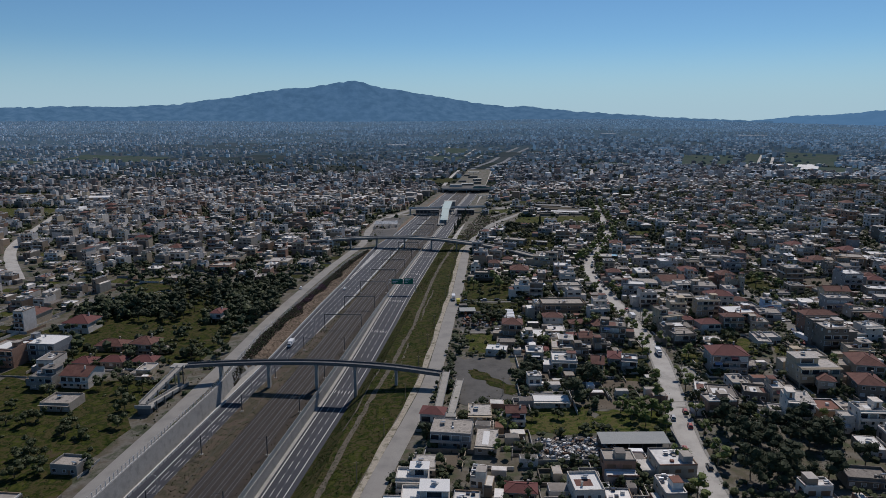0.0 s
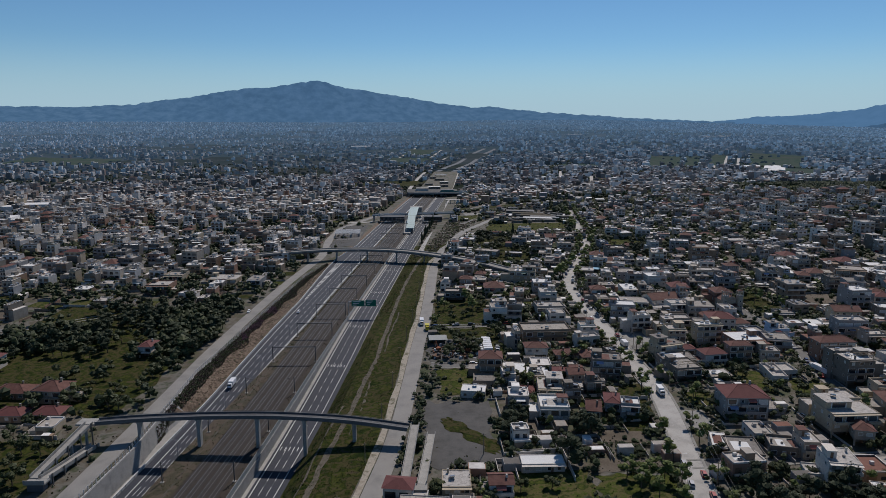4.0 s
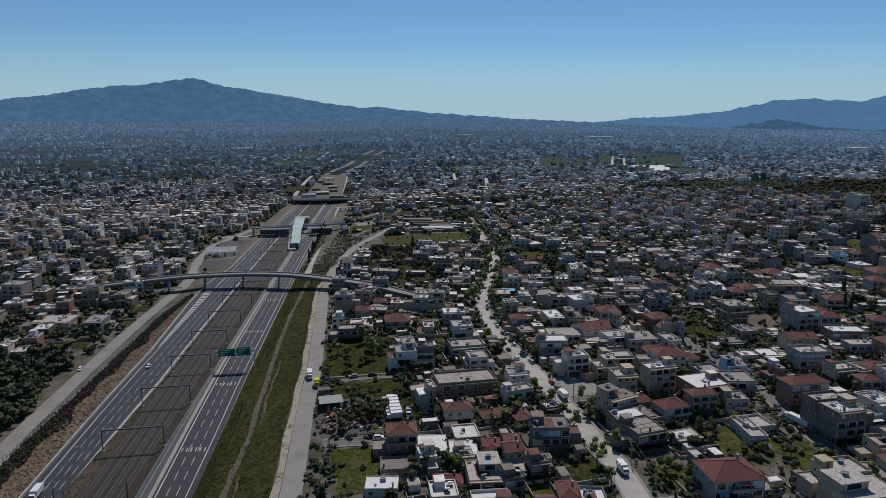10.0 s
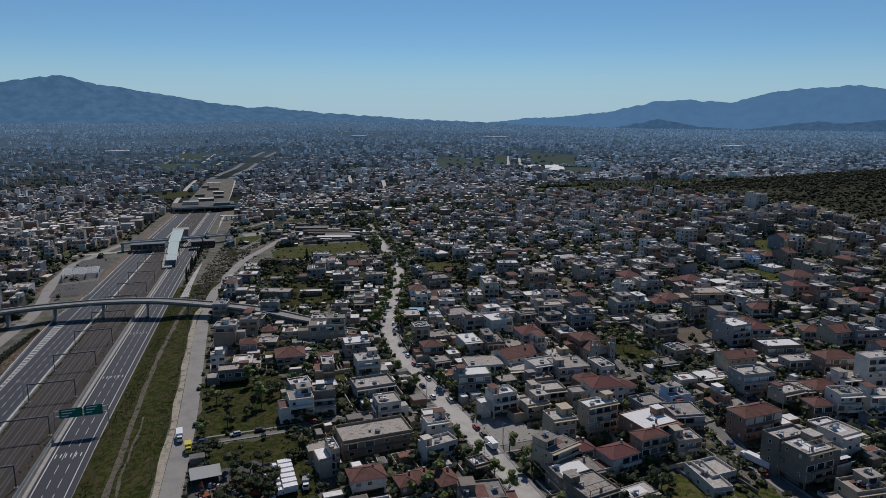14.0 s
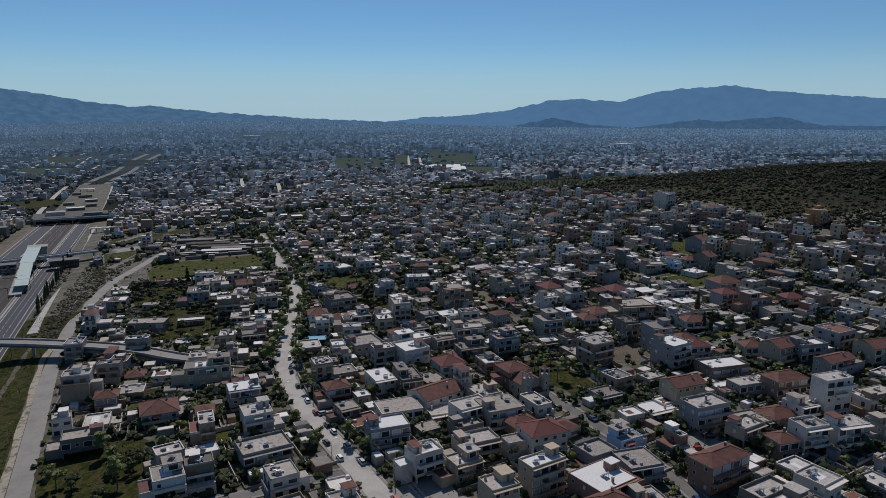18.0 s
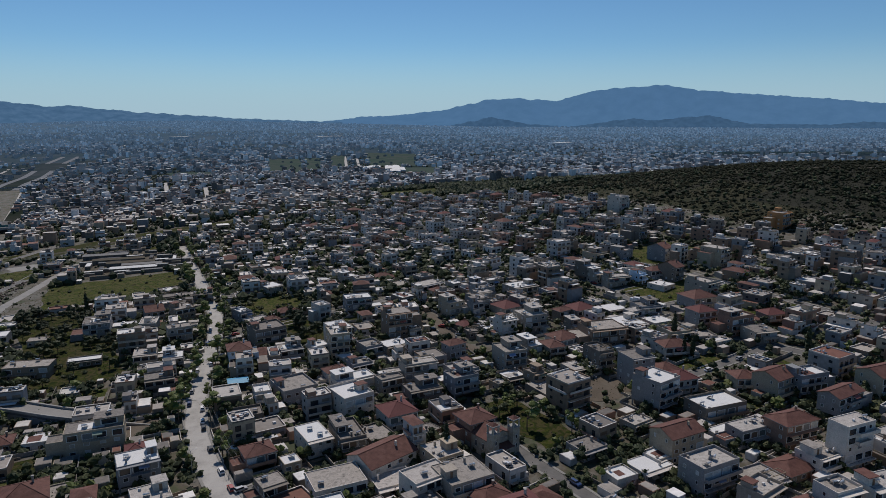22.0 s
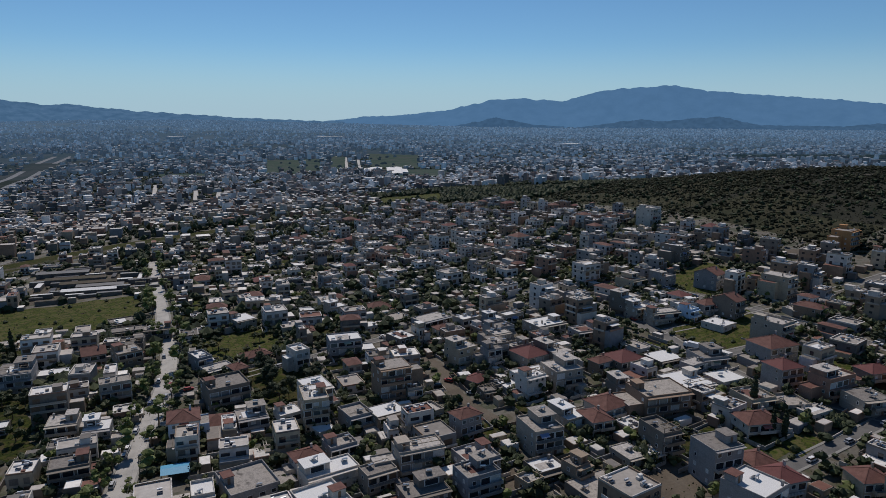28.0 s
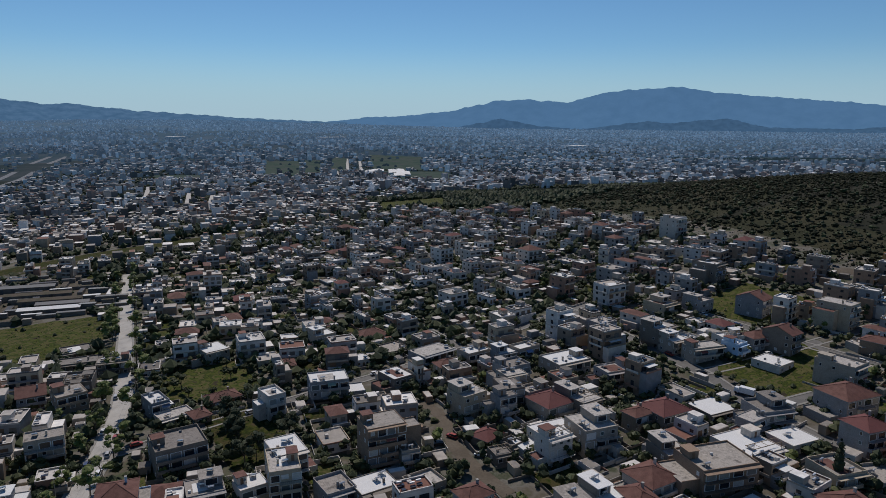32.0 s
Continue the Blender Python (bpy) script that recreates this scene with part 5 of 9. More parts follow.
def heater_mesh():
    s = Shape()
    s.beam((-0.9, -0.9, 0.25), (-0.9, 0.5, 1.1), 0.06, 0.06, "galv").beam((0.9, -0.9, 0.25), (0.9, 0.5, 1.1), 0.06, 0.06, "galv")
    s.face([(-0.95, -0.95, 0.3), (0.95, -0.95, 0.3), (0.95, 0.55, 1.2), (-0.95, 0.55, 1.2)], "panel")
    s.face([(-0.95, 0.55, 1.14), (0.95, 0.55, 1.14), (0.95, -0.95, 0.24), (-0.95, -0.95, 0.24)], "galv")
    s.tube((-0.85, 0.75, 1.35), (0.85, 0.75, 1.35), 0.3, 0.3, "tank", 8)
    s.box(-0.85, 0.65, 0, -0.78, 0.85, 1.1, "galv").box(0.78, 0.65, 0, 0.85, 0.85, 1.1, "galv")
    s.box(-0.95, -0.95, 0, -0.88, -0.88, 0.3, "galv").box(0.88, -0.95, 0, 0.95, -0.88, 0.3, "galv")
    return s.mesh("solar_heater")


HEATER = heater_mesh()
TAKEN = defaultdict(list)
TOWN_COUNT = [0]


def take(x, y, r):
    TAKEN[int(x // 20), int(y // 20)].append((x, y, r))


def is_free(x, y, r):
    i, j = int(x // 20), int(y // 20)
    for a in range(i - 2, i + 3):
        for b in range(j - 2, j + 3):
            for px, py, pr in TAKEN.get((a, b), ()):
                if abs(px - x) < (pr + r) * 0.9 and abs(py - y) < (pr + r) * 0.9:
                    return False
    return True


ROAD_CELLS = defaultdict(list)
for line, half in ROADS:
    for p in line:
        ROAD_CELLS[int(p.x // 20), int(p.y // 20)].append((p.x, p.y, half))


def on_road(x, y, r):
    i, j = int(x // 20), int(y // 20)
    for a in (i - 1, i, i + 1):
        for b in (j - 1, j, j + 1):
            for px, py, h in ROAD_CELLS.get((a, b), ()):
                if (px - x) ** 2 + (py - y) ** 2 < (h + r) ** 2:
                    return True
    o = x - axis(y)
    if y < 1450 and -47 - r < o < (min(right_front(y), 45) - axis(y) if y < 700 else 49) + r:
        return True
    return 1450 <= y < 2800 and abs(o) < 32 + r


def in_open(x, y, r):
    if y > 1000 and in_plot(x, y):
        return True
    for cx0, cy0, hx, hy, turn in OPEN:
        if abs(x - cx0) < hx + r * 0.7 and abs(y - cy0) < hy + r * 0.7:
            return True
    return False


def hip_roof(w, d, z, h, over, mat):
    """A tiled hip roof with eaves and ridge caps."""
    s, a, b = Shape(), w / 2 + over, d / 2 + over
    r = max(0.0, a - b) if a > b else 0.0
    q = max(0.0, b - a) if b > a else 0.0
    e = z - 0.12
    R0, R1 = ((-r, -q, z + h), (r, q, z + h)) if r or q else ((0, 0, z + h), (0, 0, z + h))
    c = [(-a, -b, z), (a, -b, z), (a, b, z), (-a, b, z)]
    if a >= b:
        s.face([c[0], c[1], R1, R0], mat).face([c[2], c[3], R0, R1], mat).face([c[1], c[2], R1], mat).face([c[3], c[0], R0], mat)
    else:
        s.face([c[1], c[2], R1, R0], mat).face([c[3], c[0], R0, R1], mat).face([c[0], c[1], R0], mat).face([c[2], c[3], R1], mat)
    s.box(-a, -b, e - 0.12, a, b, z - 0.01, "pale_concrete")
    for p, t in ((c[0], R0), (c[1], R1 if a >= b else R0), (c[2], R1), (c[3], R0 if a >= b else R1)):
        s.beam(p, t, 0.28, 0.14, mat)
    if r or q:
        s.beam(R0, R1, 0.3, 0.16, mat)
    return s


def gable_roof(w, d, z, h, over, mat):
    s, a, b = Shape(), w / 2 + over, d / 2 + over
    for sg in (-1, 1):
        p = [(-a, sg * b, z), (a, sg * b, z), (a, 0, z + h), (-a, 0, z + h)]
        p2 = [(x, y, zz - 0.18) for x, y, zz in p]
        s.face(p if sg < 0 else p[::-1], mat).face(p2[::-1] if sg < 0 else p2, "wood")
        s.face([p[0], p2[0], p2[1], p[1]] if sg > 0 else [p2[0], p[0], p[1], p2[1]][::-1], mat)
    s.beam((-a, 0, z + h), (a, 0, z + h), 0.3, 0.18, mat)
    return s


STOREY = 3.05


def house(x, y, w, d, turn=0.0, storeys=2, roof="flat", wall=0, top=0, seed=None, label="", pilotis=False, stair=True, blue=False, side=1):
    """A suburban house or small apartment block with its openings, balconies, roof and roof things."""
    TOWN_COUNT[0] += 1
    rng = random.Random(seed if seed is not None else TOWN_COUNT[0] * 13 + 5)
    z = min(terrain(x + i, y + j) for i in (-w / 2, w / 2) for j in (-d / 2, d / 2)) - 0.2
    wm = "wall_blue" if blue else ("wall_raw" if wall == "raw" else "wall%s" % wall)
    tm = "roof_white" if top == "white" else "roof%d" % top
    words = {0: "off-white", 1: "white", 2: "beige", 3: "grey", 4: "cream", 5: "pale grey-blue", 6: "sand-coloured", 7: "white", 8: "blue-grey", 9: "terracotta-pink", "raw": "unfinished bare concrete", "orange": "orange"}
    kind_of = "house" if storeys < 4 else "apartment block"
    number = {1: "one", 2: "two", 3: "three", 4: "four", 5: "five", 6: "six"}.get(storeys, "low")
    roof_words = {"flat": "white flat roof" if top in ("white", 2) else "flat grey roof terrace", "hip": "hipped clay tile roof", "gable": "gabled clay tile roof", "hip_red": "dark red hipped roof"}[roof]
    pilotis = pilotis or (storeys > 1 and rng.random() < 0.15)
    h = thing("house" if storeys < 4 else "apartment_block", x, y, z, turn, label or "%s %s-storey %s with a %s" % ("pale blue" if blue else words[wall], number, kind_of, roof_words), kind_of, "town houses")
    take(x, y, max(w, d) / 2)
    H = storeys * STOREY + 0.4
    g0 = 2.7 if pilotis else -0.6
    rings = [(w / 2, d / 2, g0)]
    for k in range(1, storeys):
        zz = k * STOREY + 0.3
        if zz - 0.14 > g0 + 0.05:
            rings += [(w / 2, d / 2, zz - 0.14), (w / 2 + 0.05, d / 2 + 0.05, zz - 0.139), (w / 2 + 0.05, d / 2 + 0.05, zz), (w / 2, d / 2, zz + 0.001)]
    body = Shape().stack(rings + [(w / 2, d / 2, H)], wm)
    if pilotis:
        part("ground_floor", Shape().box(-w / 2 + 1.5, -d / 2 + 3.0, -0.6, w / 2 - 2, d / 2 - 0.1, g0, "wall3"), h)
        for i, j in ((-1, -1), (1, -1), (-1, 1), (1, 1)):
            part("column", Shape().box(i * (w / 2 - 0.35) - 0.25, j * (d / 2 - 0.35) - 0.25, -0.6, i * (w / 2 - 0.35) + 0.25, j * (d / 2 - 0.35) + 0.25, g0, wm), h)
    if roof.startswith("gable"):
        gh = d * 0.22
        for sg in (-1, 1):
            part("gable", Shape().face([(sg * w / 2, -d / 2, H), (sg * w / 2, d / 2, H), (sg * w / 2, 0, H + gh)][::sg], wm), h)
    part("wall", body, h)
    if rng.random() < 0.65 and storeys > 1:
        ws = rng.choice((1, storeys - 1)) * STOREY + 0.3
        ww, wd = rng.uniform(0.3, 0.5) * w, rng.uniform(0.5, 0.85) * d
        sg = rng.choice((-1, 1))
        x0, x1 = (w / 2, w / 2 + ww) if sg > 0 else (-w / 2 - ww, -w / 2)
        y1 = d / 2 - rng.uniform(0, 0.2) * d
        wing = part("wing", Shape().box(x0, y1 - wd, -0.6, x1, y1, ws, wm).box(x0, y1 - wd, ws, x1, y1 - wd + 0.2, ws + 0.5, wm).box(x0, y1 - 0.2, ws, x1, y1, ws + 0.5, wm), h)
        part("roof", Shape().box(x0 + 0.02, y1 - wd + 0.2, ws, x1 - 0.02, y1 - 0.2, ws + 0.07, tm if rng.random() < 0.7 else "tile"), wing)
    # openings
    front = 2 if w < 9 else (3 if w < 13 else 4)
    flank = 1 if d < 8 else (2 if d < 13 else 3)
    bal_side = rng.random() < 0.6
    for k in range(storeys):
        zz = k * STOREY + 0.4
        if k == 0 and pilotis:
            continue
        has_balcony = k > 0 and rng.random() < 0.85
        for i in range(front):
            u = (i + 0.5) / front * w - w / 2 + rng.uniform(-0.25, 0.25)
            # balcony doors widened so dark glass also stands in for shaded recesses
            door = has_balcony and rng.random() < 0.85
            ww, hh, z1 = (min(3.6, w / front * 0.9), 2.3, zz + 0.06) if door else (rng.choice((1.3, 1.6, 2.0)), 1.35, zz + 0.85)
            part("window", SHUTTERED if rng.random() < 0.48 else WINDOW, h, m=Matrix.Translation((u, -d / 2 - 0.05, z1)) @ Matrix.Diagonal((ww, 1, hh, 1)))
        for i in range(flank):
            if rng.random() < 0.36:
                continue
            u = (i + 0.5) / flank * d - d / 2
            part("window", SHUTTERED if rng.random() < 0.5 else WINDOW, h, m=Matrix.Translation((-w / 2 - 0.05, u, zz + 0.95)) @ Matrix.Rotation(-math.pi / 2, 4, 'Z') @ Matrix.Diagonal((rng.choice((0.9, 1.2)), 1, 1.25, 1)))
        if has_balcony:
            dep, b0, b1 = rng.uniform(1.3, 2.1), -w / 2 + rng.choice((0, 0.2, w * 0.3)), w / 2 - rng.choice((0, 0.2, w * 0.25))
            bal = Shape().box(b0, -d / 2 - dep, zz - 0.2, b1, -d / 2, zz, wm)
            if rng.random() < 0.5:
                bal.box(b0, -d / 2 - dep, zz, b1, -d / 2 - dep + 0.12, zz + 0.95, wm).box(b0, -d / 2 - dep + 0.12, zz, b0 + 0.12, -d / 2, zz + 0.95, wm).box(b1 - 0.12, -d / 2 - dep + 0.12, zz, b1, -d / 2, zz + 0.95, wm)
            else:
                bal.box(b0, -d / 2 - dep, zz + 0.9, b1, -d / 2 - dep + 0.06, zz + 0.98, "steel")
                n = max(3, int((b1 - b0) / 0.5))
                for i in range(n + 1):
                    u = b0 + 0.03 + (b1 - b0 - 0.06) * i / n
                    bal.box(u - 0.02, -d / 2 - dep + 0.01, zz, u + 0.02, -d / 2 - dep + 0.05, zz + 0.9, "steel", bottom=False)
            part("balcony", bal, h)
            if rng.random() < 0.3:
                u0 = rng.uniform(b0, (b0 + b1) / 2)
                part("awning", Shape().face([(u0, -d / 2 - 0.02, zz + 2.6), (u0, -d / 2 - 1.5, zz + 1.9), (min(b1, u0 + 3.2), -d / 2 - 1.5, zz + 1.9), (min(b1, u0 + 3.2), -d / 2 - 0.02, zz + 2.6)], "awning").box(u0, -d / 2 - 1.52, zz + 1.7, min(b1, u0 + 3.2), -d / 2 - 1.48, zz + 1.92, "awning"), h, "faded cloth awning")
    part("door", Shape().box(w * 0.2 - 0.5, -d / 2 - 0.08, 0.1 if not pilotis else 0.1, w * 0.2 + 0.5, -d / 2 + 0.02, 2.3, "shutter") if not pilotis else Shape().box(-0.5, -d / 2 + 2.92, 0, 0.5, -d / 2 + 3.02, 2.2, "shutter"), h)
    # roof
    if roof == "flat":
        rs = Shape().box(-w / 2 + 0.2, -d / 2 + 0.2, H - 0.1, w / 2 - 0.2, d / 2 - 0.2, H + 0.06, tm)
        if rng.random() < 0.6:
            rs.box(-w / 2 - 0.1, -d / 2 - rng.uniform(0.8, 1.8), H - 0.22, w / 2 + 0.1, -d / 2, H - 0.02, wm)
        part("roof", rs, h)
        pa, ph = Shape(), rng.choice((0.3, 0.6, 0.95))
        pa.box(-w / 2, -d / 2, H, w / 2, -d / 2 + 0.2, H + ph, wm).box(-w / 2, d / 2 - 0.2, H, w / 2, d / 2, H + ph, wm)
        pa.box(-w / 2, -d / 2 + 0.2, H, -w / 2 + 0.2, d / 2 - 0.2, H + ph, wm).box(w / 2 - 0.2, -d / 2 + 0.2, H, w / 2, d / 2 - 0.2, H + ph, wm)
        part("parapet", pa, h)
        if stair and 1 < storeys < 4 and w > 8 and rng.random() < 0.3:
            # a set-back upper storey over part of the roof
            uw, ud = w * rng.uniform(0.45, 0.62), d * rng.uniform(0.5, 0.7)
            ux = rng.choice((-1, 1)) * (w / 2 - uw / 2 - 0.25)
            uy = d / 2 - ud / 2 - 0.25
            up = part("upper_storey", Shape().box(ux - uw / 2, uy - ud / 2, H + 0.05, ux + uw / 2, uy + ud / 2, H + 2.9, wm), h)
            part("roof", Shape().box(ux - uw / 2 - 0.35, uy - ud / 2 - 0.9, H + 2.9, ux + uw / 2 + 0.35, uy + ud / 2 + 0.2, H + 3.08, tm), up)
            part("window", WINDOW, up, m=Matrix.Translation((ux, uy - ud / 2 - 0.05, H + 0.3)) @ Matrix.Diagonal((uw * 0.6, 1, 2.1, 1)))
            part("solar_heater", HEATER, h, m=pose(ux, uy, H + 3.08, 0, 0, rng.uniform(150, 200) - turn))
        elif stair and storeys > 1 and rng.random() < 0.6:
            sw, sd = rng.uniform(2.8, 4.2), rng.uniform(3.0, 5.0)
            sx, sy = rng.choice((-1, 1)) * (w / 2 - sw / 2 - 0.3), rng.uniform(-0.2, 1) * (d / 2 - sd / 2 - 0.3)
            sh_ = Shape().box(sx - sw / 2, sy - sd / 2, H, sx + sw / 2, sy + sd / 2, H + 2.5, wm).box(sx - sw / 2 - 0.25, sy - sd / 2 - 0.25, H + 2.5, sx + sw / 2 + 0.25, sy + sd / 2 + 0.25, H + 2.68, rng.choice((tm, "tile", wm)))
            st = part("stair_house", sh_, h)
            part("door", Shape().box(sx - 0.45, sy - sd / 2 - 0.05, H + 0.1, sx + 0.45, sy - sd / 2 + 0.02, H + 2.1, "shutter"), st)
        for i in range(rng.randint(1, 2) if storeys > 1 else rng.randint(0, 1)):
            part("solar_heater", HEATER, h, m=pose(rng.uniform(-w / 2 + 1.6, w / 2 - 1.6), rng.uniform(-d / 2 + 1.6, d / 2 - 1.6), H + 0.06, 0, 0, rng.uniform(150, 200) - turn))
        if rng.random() < 0.6:
            cxx, cyy = rng.uniform(-w / 2 + 1, w / 2 - 1), rng.uniform(-d / 2 + 1, d / 2 - 1)
            part("chimney", Shape().box(cxx - 0.3, cyy - 0.3, H, cxx + 0.3, cyy + 0.3, H + 1.5, wm).box(cxx - 0.4, cyy - 0.4, H + 1.5, cxx + 0.4, cyy + 0.4, H + 1.62, "concrete"), h)
        if rng.random() < 0.35:
            a0, b0 = rng.uniform(0.15, 0.4) * w, rng.uniform(0.15, 0.4) * d
            part("roof_patch", Shape().box(-a0, -b0, H + 0.065, a0 * 0.6, b0, H + 0.09, rng.choice(("roof_white", "roof_white", "roof1", "tile"))), h, "bright patch of roof membrane")
        if rng.random() < 0.05:
            a0, y0 = w * 0.42, -d / 2 + 0.4
            pg = part("pergola", Shape().box(-a0, y0 + 2.8, H + 2.2, a0, y0 + 2.95, H + 2.4, "wood"), h)
            part("beam", Shape().box(-a0, y0, H + 2.2, a0, y0 + 0.15, H + 2.4, "wood"), pg)
            for u in (-a0, a0):
                part("post", Shape().box(u - 0.08, y0, H, u + 0.08, y0 + 0.15, H + 2.2, "wood"), pg)
            for i in range(5):
                part("slat", Shape().box(-a0 + i * a0 * 0.5 - 0.06, y0, H + 2.4, -a0 + i * a0 * 0.5 + 0.06, y0 + 3, H + 2.5, "wood"), pg)
        for i in range(rng.randint(0, 1)):
            cxx, cyy = rng.uniform(-w / 2 + 0.9, w / 2 - 0.9), rng.uniform(-d / 2 + 0.9, d / 2 - 0.9)
            part("roof_box", Shape().box(cxx - 0.4, cyy - 0.3, H + 0.06, cxx + 0.4, cyy + 0.3, H + 0.75, "clutter"), h)
    elif roof.startswith("hip"):
        part("roof", hip_roof(w, d, H, min(w, d) * 0.24, 0.55, "tile_red" if roof == "hip_red" else "tile"), h)
        part("chimney", Shape().box(w * 0.2, d * 0.1, H + 0.3, w * 0.2 + 0.6, d * 0.1 + 0.6, H + min(w, d) * 0.24 + 0.7, wm).box(w * 0.2 - 0.1, d * 0.1 - 0.1, H + min(w, d) * 0.24 + 0.7, w * 0.2 + 0.7, d * 0.1 + 0.7, H + min(w, d) * 0.24 + 0.85, "concrete"), h)
    else:
        part("roof", gable_roof(w, d, H, d * 0.22, 0.5, "tile"), h)
        part("chimney", Shape().box(w * 0.2, -d * 0.2, H + 0.3, w * 0.2 + 0.6, -d * 0.2 + 0.6, H + d * 0.22 + 0.6, wm), h)
    return h


# far houses, joined
def far_house(sh, x, y, w, d, turn, storeys, rng, wall, roof, detail):
    z = terrain(x, y) - 0.6
    H = storeys * STOREY + 0.9
    ca, sa = math.cos(radians(turn)), math.sin(radians(turn))

    def put(x0, y0, z0, x1, y1, z1, mat):
        n = len(sh.v)
        for zz in (z0, z1):
            for u, v in ((x0, y0), (x1, y0), (x1, y1), (x0, y1)):
                sh.v.append((x + u * ca - v * sa, y + u * sa + v * ca, z + zz))
        k = sh.slot(mat)
        for f in ((4, 5, 6, 7), (0, 1, 5, 4), (1, 2, 6, 5), (2, 3, 7, 6), (3, 0, 4, 7)):
            sh.f.append(tuple(n + i for i in f))
            sh.m.append(k)

    form = rng.random() if storeys > 1 and y < 1300 else 1.0
    capped = rng.random() < 0.55
    front_mat = "wall0" if rng.random() < 0.4 else wall
    if form < 0.6:
        # a lower part beside or in front of the full height
        low = H - STOREY * (1 if storeys < 3 or rng.random() < 0.6 else 2)
        cut = rng.uniform(0.35, 0.6)
        if form < 0.3:
            x0, x1 = (-w / 2, -w / 2 + cut * w) if form < 0.15 else (w / 2 - cut * w, w / 2)
            y0, y1 = -d / 2, d / 2
            rest = (x1, w / 2) if form < 0.15 else (-w / 2, x0)
            put(x0, y0, 0, x1, y1, low, wall)
            put(x0 + 0.2, y0 + 0.2, low, x1 - 0.2, y1 - 0.2, low + 0.07, roof)
            put(x0, y0, low, x1, y0 + 0.2, low + 0.8, wall)
            x += (rest[0] + rest[1]) / 2 * ca
            y += (rest[0] + rest[1]) / 2 * sa
            w = rest[1] - rest[0]
        else:
            front = -d / 2 + cut * d * 0.7
            put(-w / 2, -d / 2, 0, w / 2, front, low, wall)
            put(-w / 2 + 0.2, -d / 2 + 0.2, low, w / 2 - 0.2, front, low + 0.07, roof)
            put(-w / 2, -d / 2, low, w / 2, -d / 2 + 0.15, low + 0.8, wall)
            if rng.random() < 0.4:
                put(-w * 0.3, -d / 2 + 0.4, low + 2.2, w * 0.3, front, low + 2.3, "roof_white")
            mid_y = (front + d / 2) / 2
            x -= mid_y * sa
            y += mid_y * ca
            d = d / 2 - front
    put(-w / 2, -d / 2, 0, w / 2, d / 2, H, wall)
    if detail and rng.random() < 0.7:
        sg, ww, wd, wh = rng.choice((-1, 1)), rng.uniform(0.3, 0.5) * w, rng.uniform(0.4, 0.8) * d, max(1, storeys - rng.randint(1, 2)) * STOREY + 0.6
        if wh >= H - 0.5:
            wh = 2.4
        x0 = w / 2 if sg > 0 else -w / 2 - ww
        y0 = rng.uniform(-d / 2, d / 2 - wd)
        put(x0, y0, 0, x0 + ww, y0 + wd, wh, wall)
        put(x0 + 0.15, y0 + 0.15, wh, x0 + ww - 0.15, y0 + wd - 0.15, wh + 0.08, roof)
        if rng.random() < 0.6:
            yy = -d / 2 - rng.uniform(2.5, 5)
            xx = rng.uniform(-w / 2, w / 4)
            put(xx, yy, 0, xx + rng.uniform(2.5, 5), yy + 2.3, 3.0, wall)
            put(xx - 0.1, yy - 0.1, 3.0, xx + 3.0, yy + 2.4, 3.1, roof)
    if rng.random() < (0.12 if x > 0 else 0.06) and detail:
        n, k = len(sh.v), sh.slot("tile" if rng.random() < 0.7 else "tile_red")
        a, b, hh = w / 2 + 0.5, d / 2 + 0.5, min(w, d) * 0.24
        for u, v, zz in ((-a, -b, H), (a, -b, H), (a, b, H), (-a, b, H), (-max(0.1, a - b), 0, H + hh), (max(0.1, a - b), 0, H + hh)):
            sh.v.append((x + u * ca - v * sa, y + u * sa + v * ca, z + zz))
        for f in ((0, 1, 5, 4), (1, 2, 5), (2, 3, 4, 5), (3, 0, 4), (3, 2, 1, 0)):
            sh.f.append(tuple(n + i for i in f))
            sh.m.append(k)
    else:
        put(-w / 2 + 0.2, -d / 2 + 0.2, H, w / 2 - 0.2, d / 2 - 0.2, H + 0.08, roof)
        if detail:
            for q in ((-w / 2, -d / 2, w / 2, -d / 2 + 0.25), (-w / 2, d / 2 - 0.25, w / 2, d / 2), (-w / 2, -d / 2, -w / 2 + 0.25, d / 2), (w / 2 - 0.25, -d / 2, w / 2, d / 2)):
                put(q[0], q[1], H, q[2], q[3], H + 0.6, wall)
                # pale caps added to imitate roof edges that catch the sun
                if capped:
                    put(q[0] - 0.06, q[1] - 0.06, H + 0.6, q[2] + 0.06, q[3] + 0.06, H + 0.66, "roof2")
        if detail and rng.random() < 0.3:
            put(-w * rng.uniform(0.1, 0.4), -d * rng.uniform(0.1, 0.4), H + 0.08, w * rng.uniform(0.0, 0.4), d * rng.uniform(0.0, 0.4), H + 0.12, 'roof_white')
        for _ in range(rng.randint(1, 3) if detail and storeys > 1 else 0):
            sx, sy = rng.uniform(-0.36, 0.36) * w, rng.uniform(-0.36, 0.36) * d
            put(sx - 0.8, sy - 0.6, H + 0.4, sx + 0.8, sy + 0.5, H + 0.55, "panel")
            put(sx - 0.75, sy + 0.55, H + 0.9, sx + 0.75, sy + 1.0, H + 1.4, "tank")
        for _ in range(rng.randint(1, 5) if detail else 0):
            sx, sy = rng.uniform(-0.4, 0.4) * w, rng.uniform(-0.4, 0.4) * d
            put(sx - 0.6, sy - 0.5, H, sx + 0.6, sy + 0.5, H + rng.uniform(0.5, 1.3), rng.choice(("roof2", "panel", "roofs")))
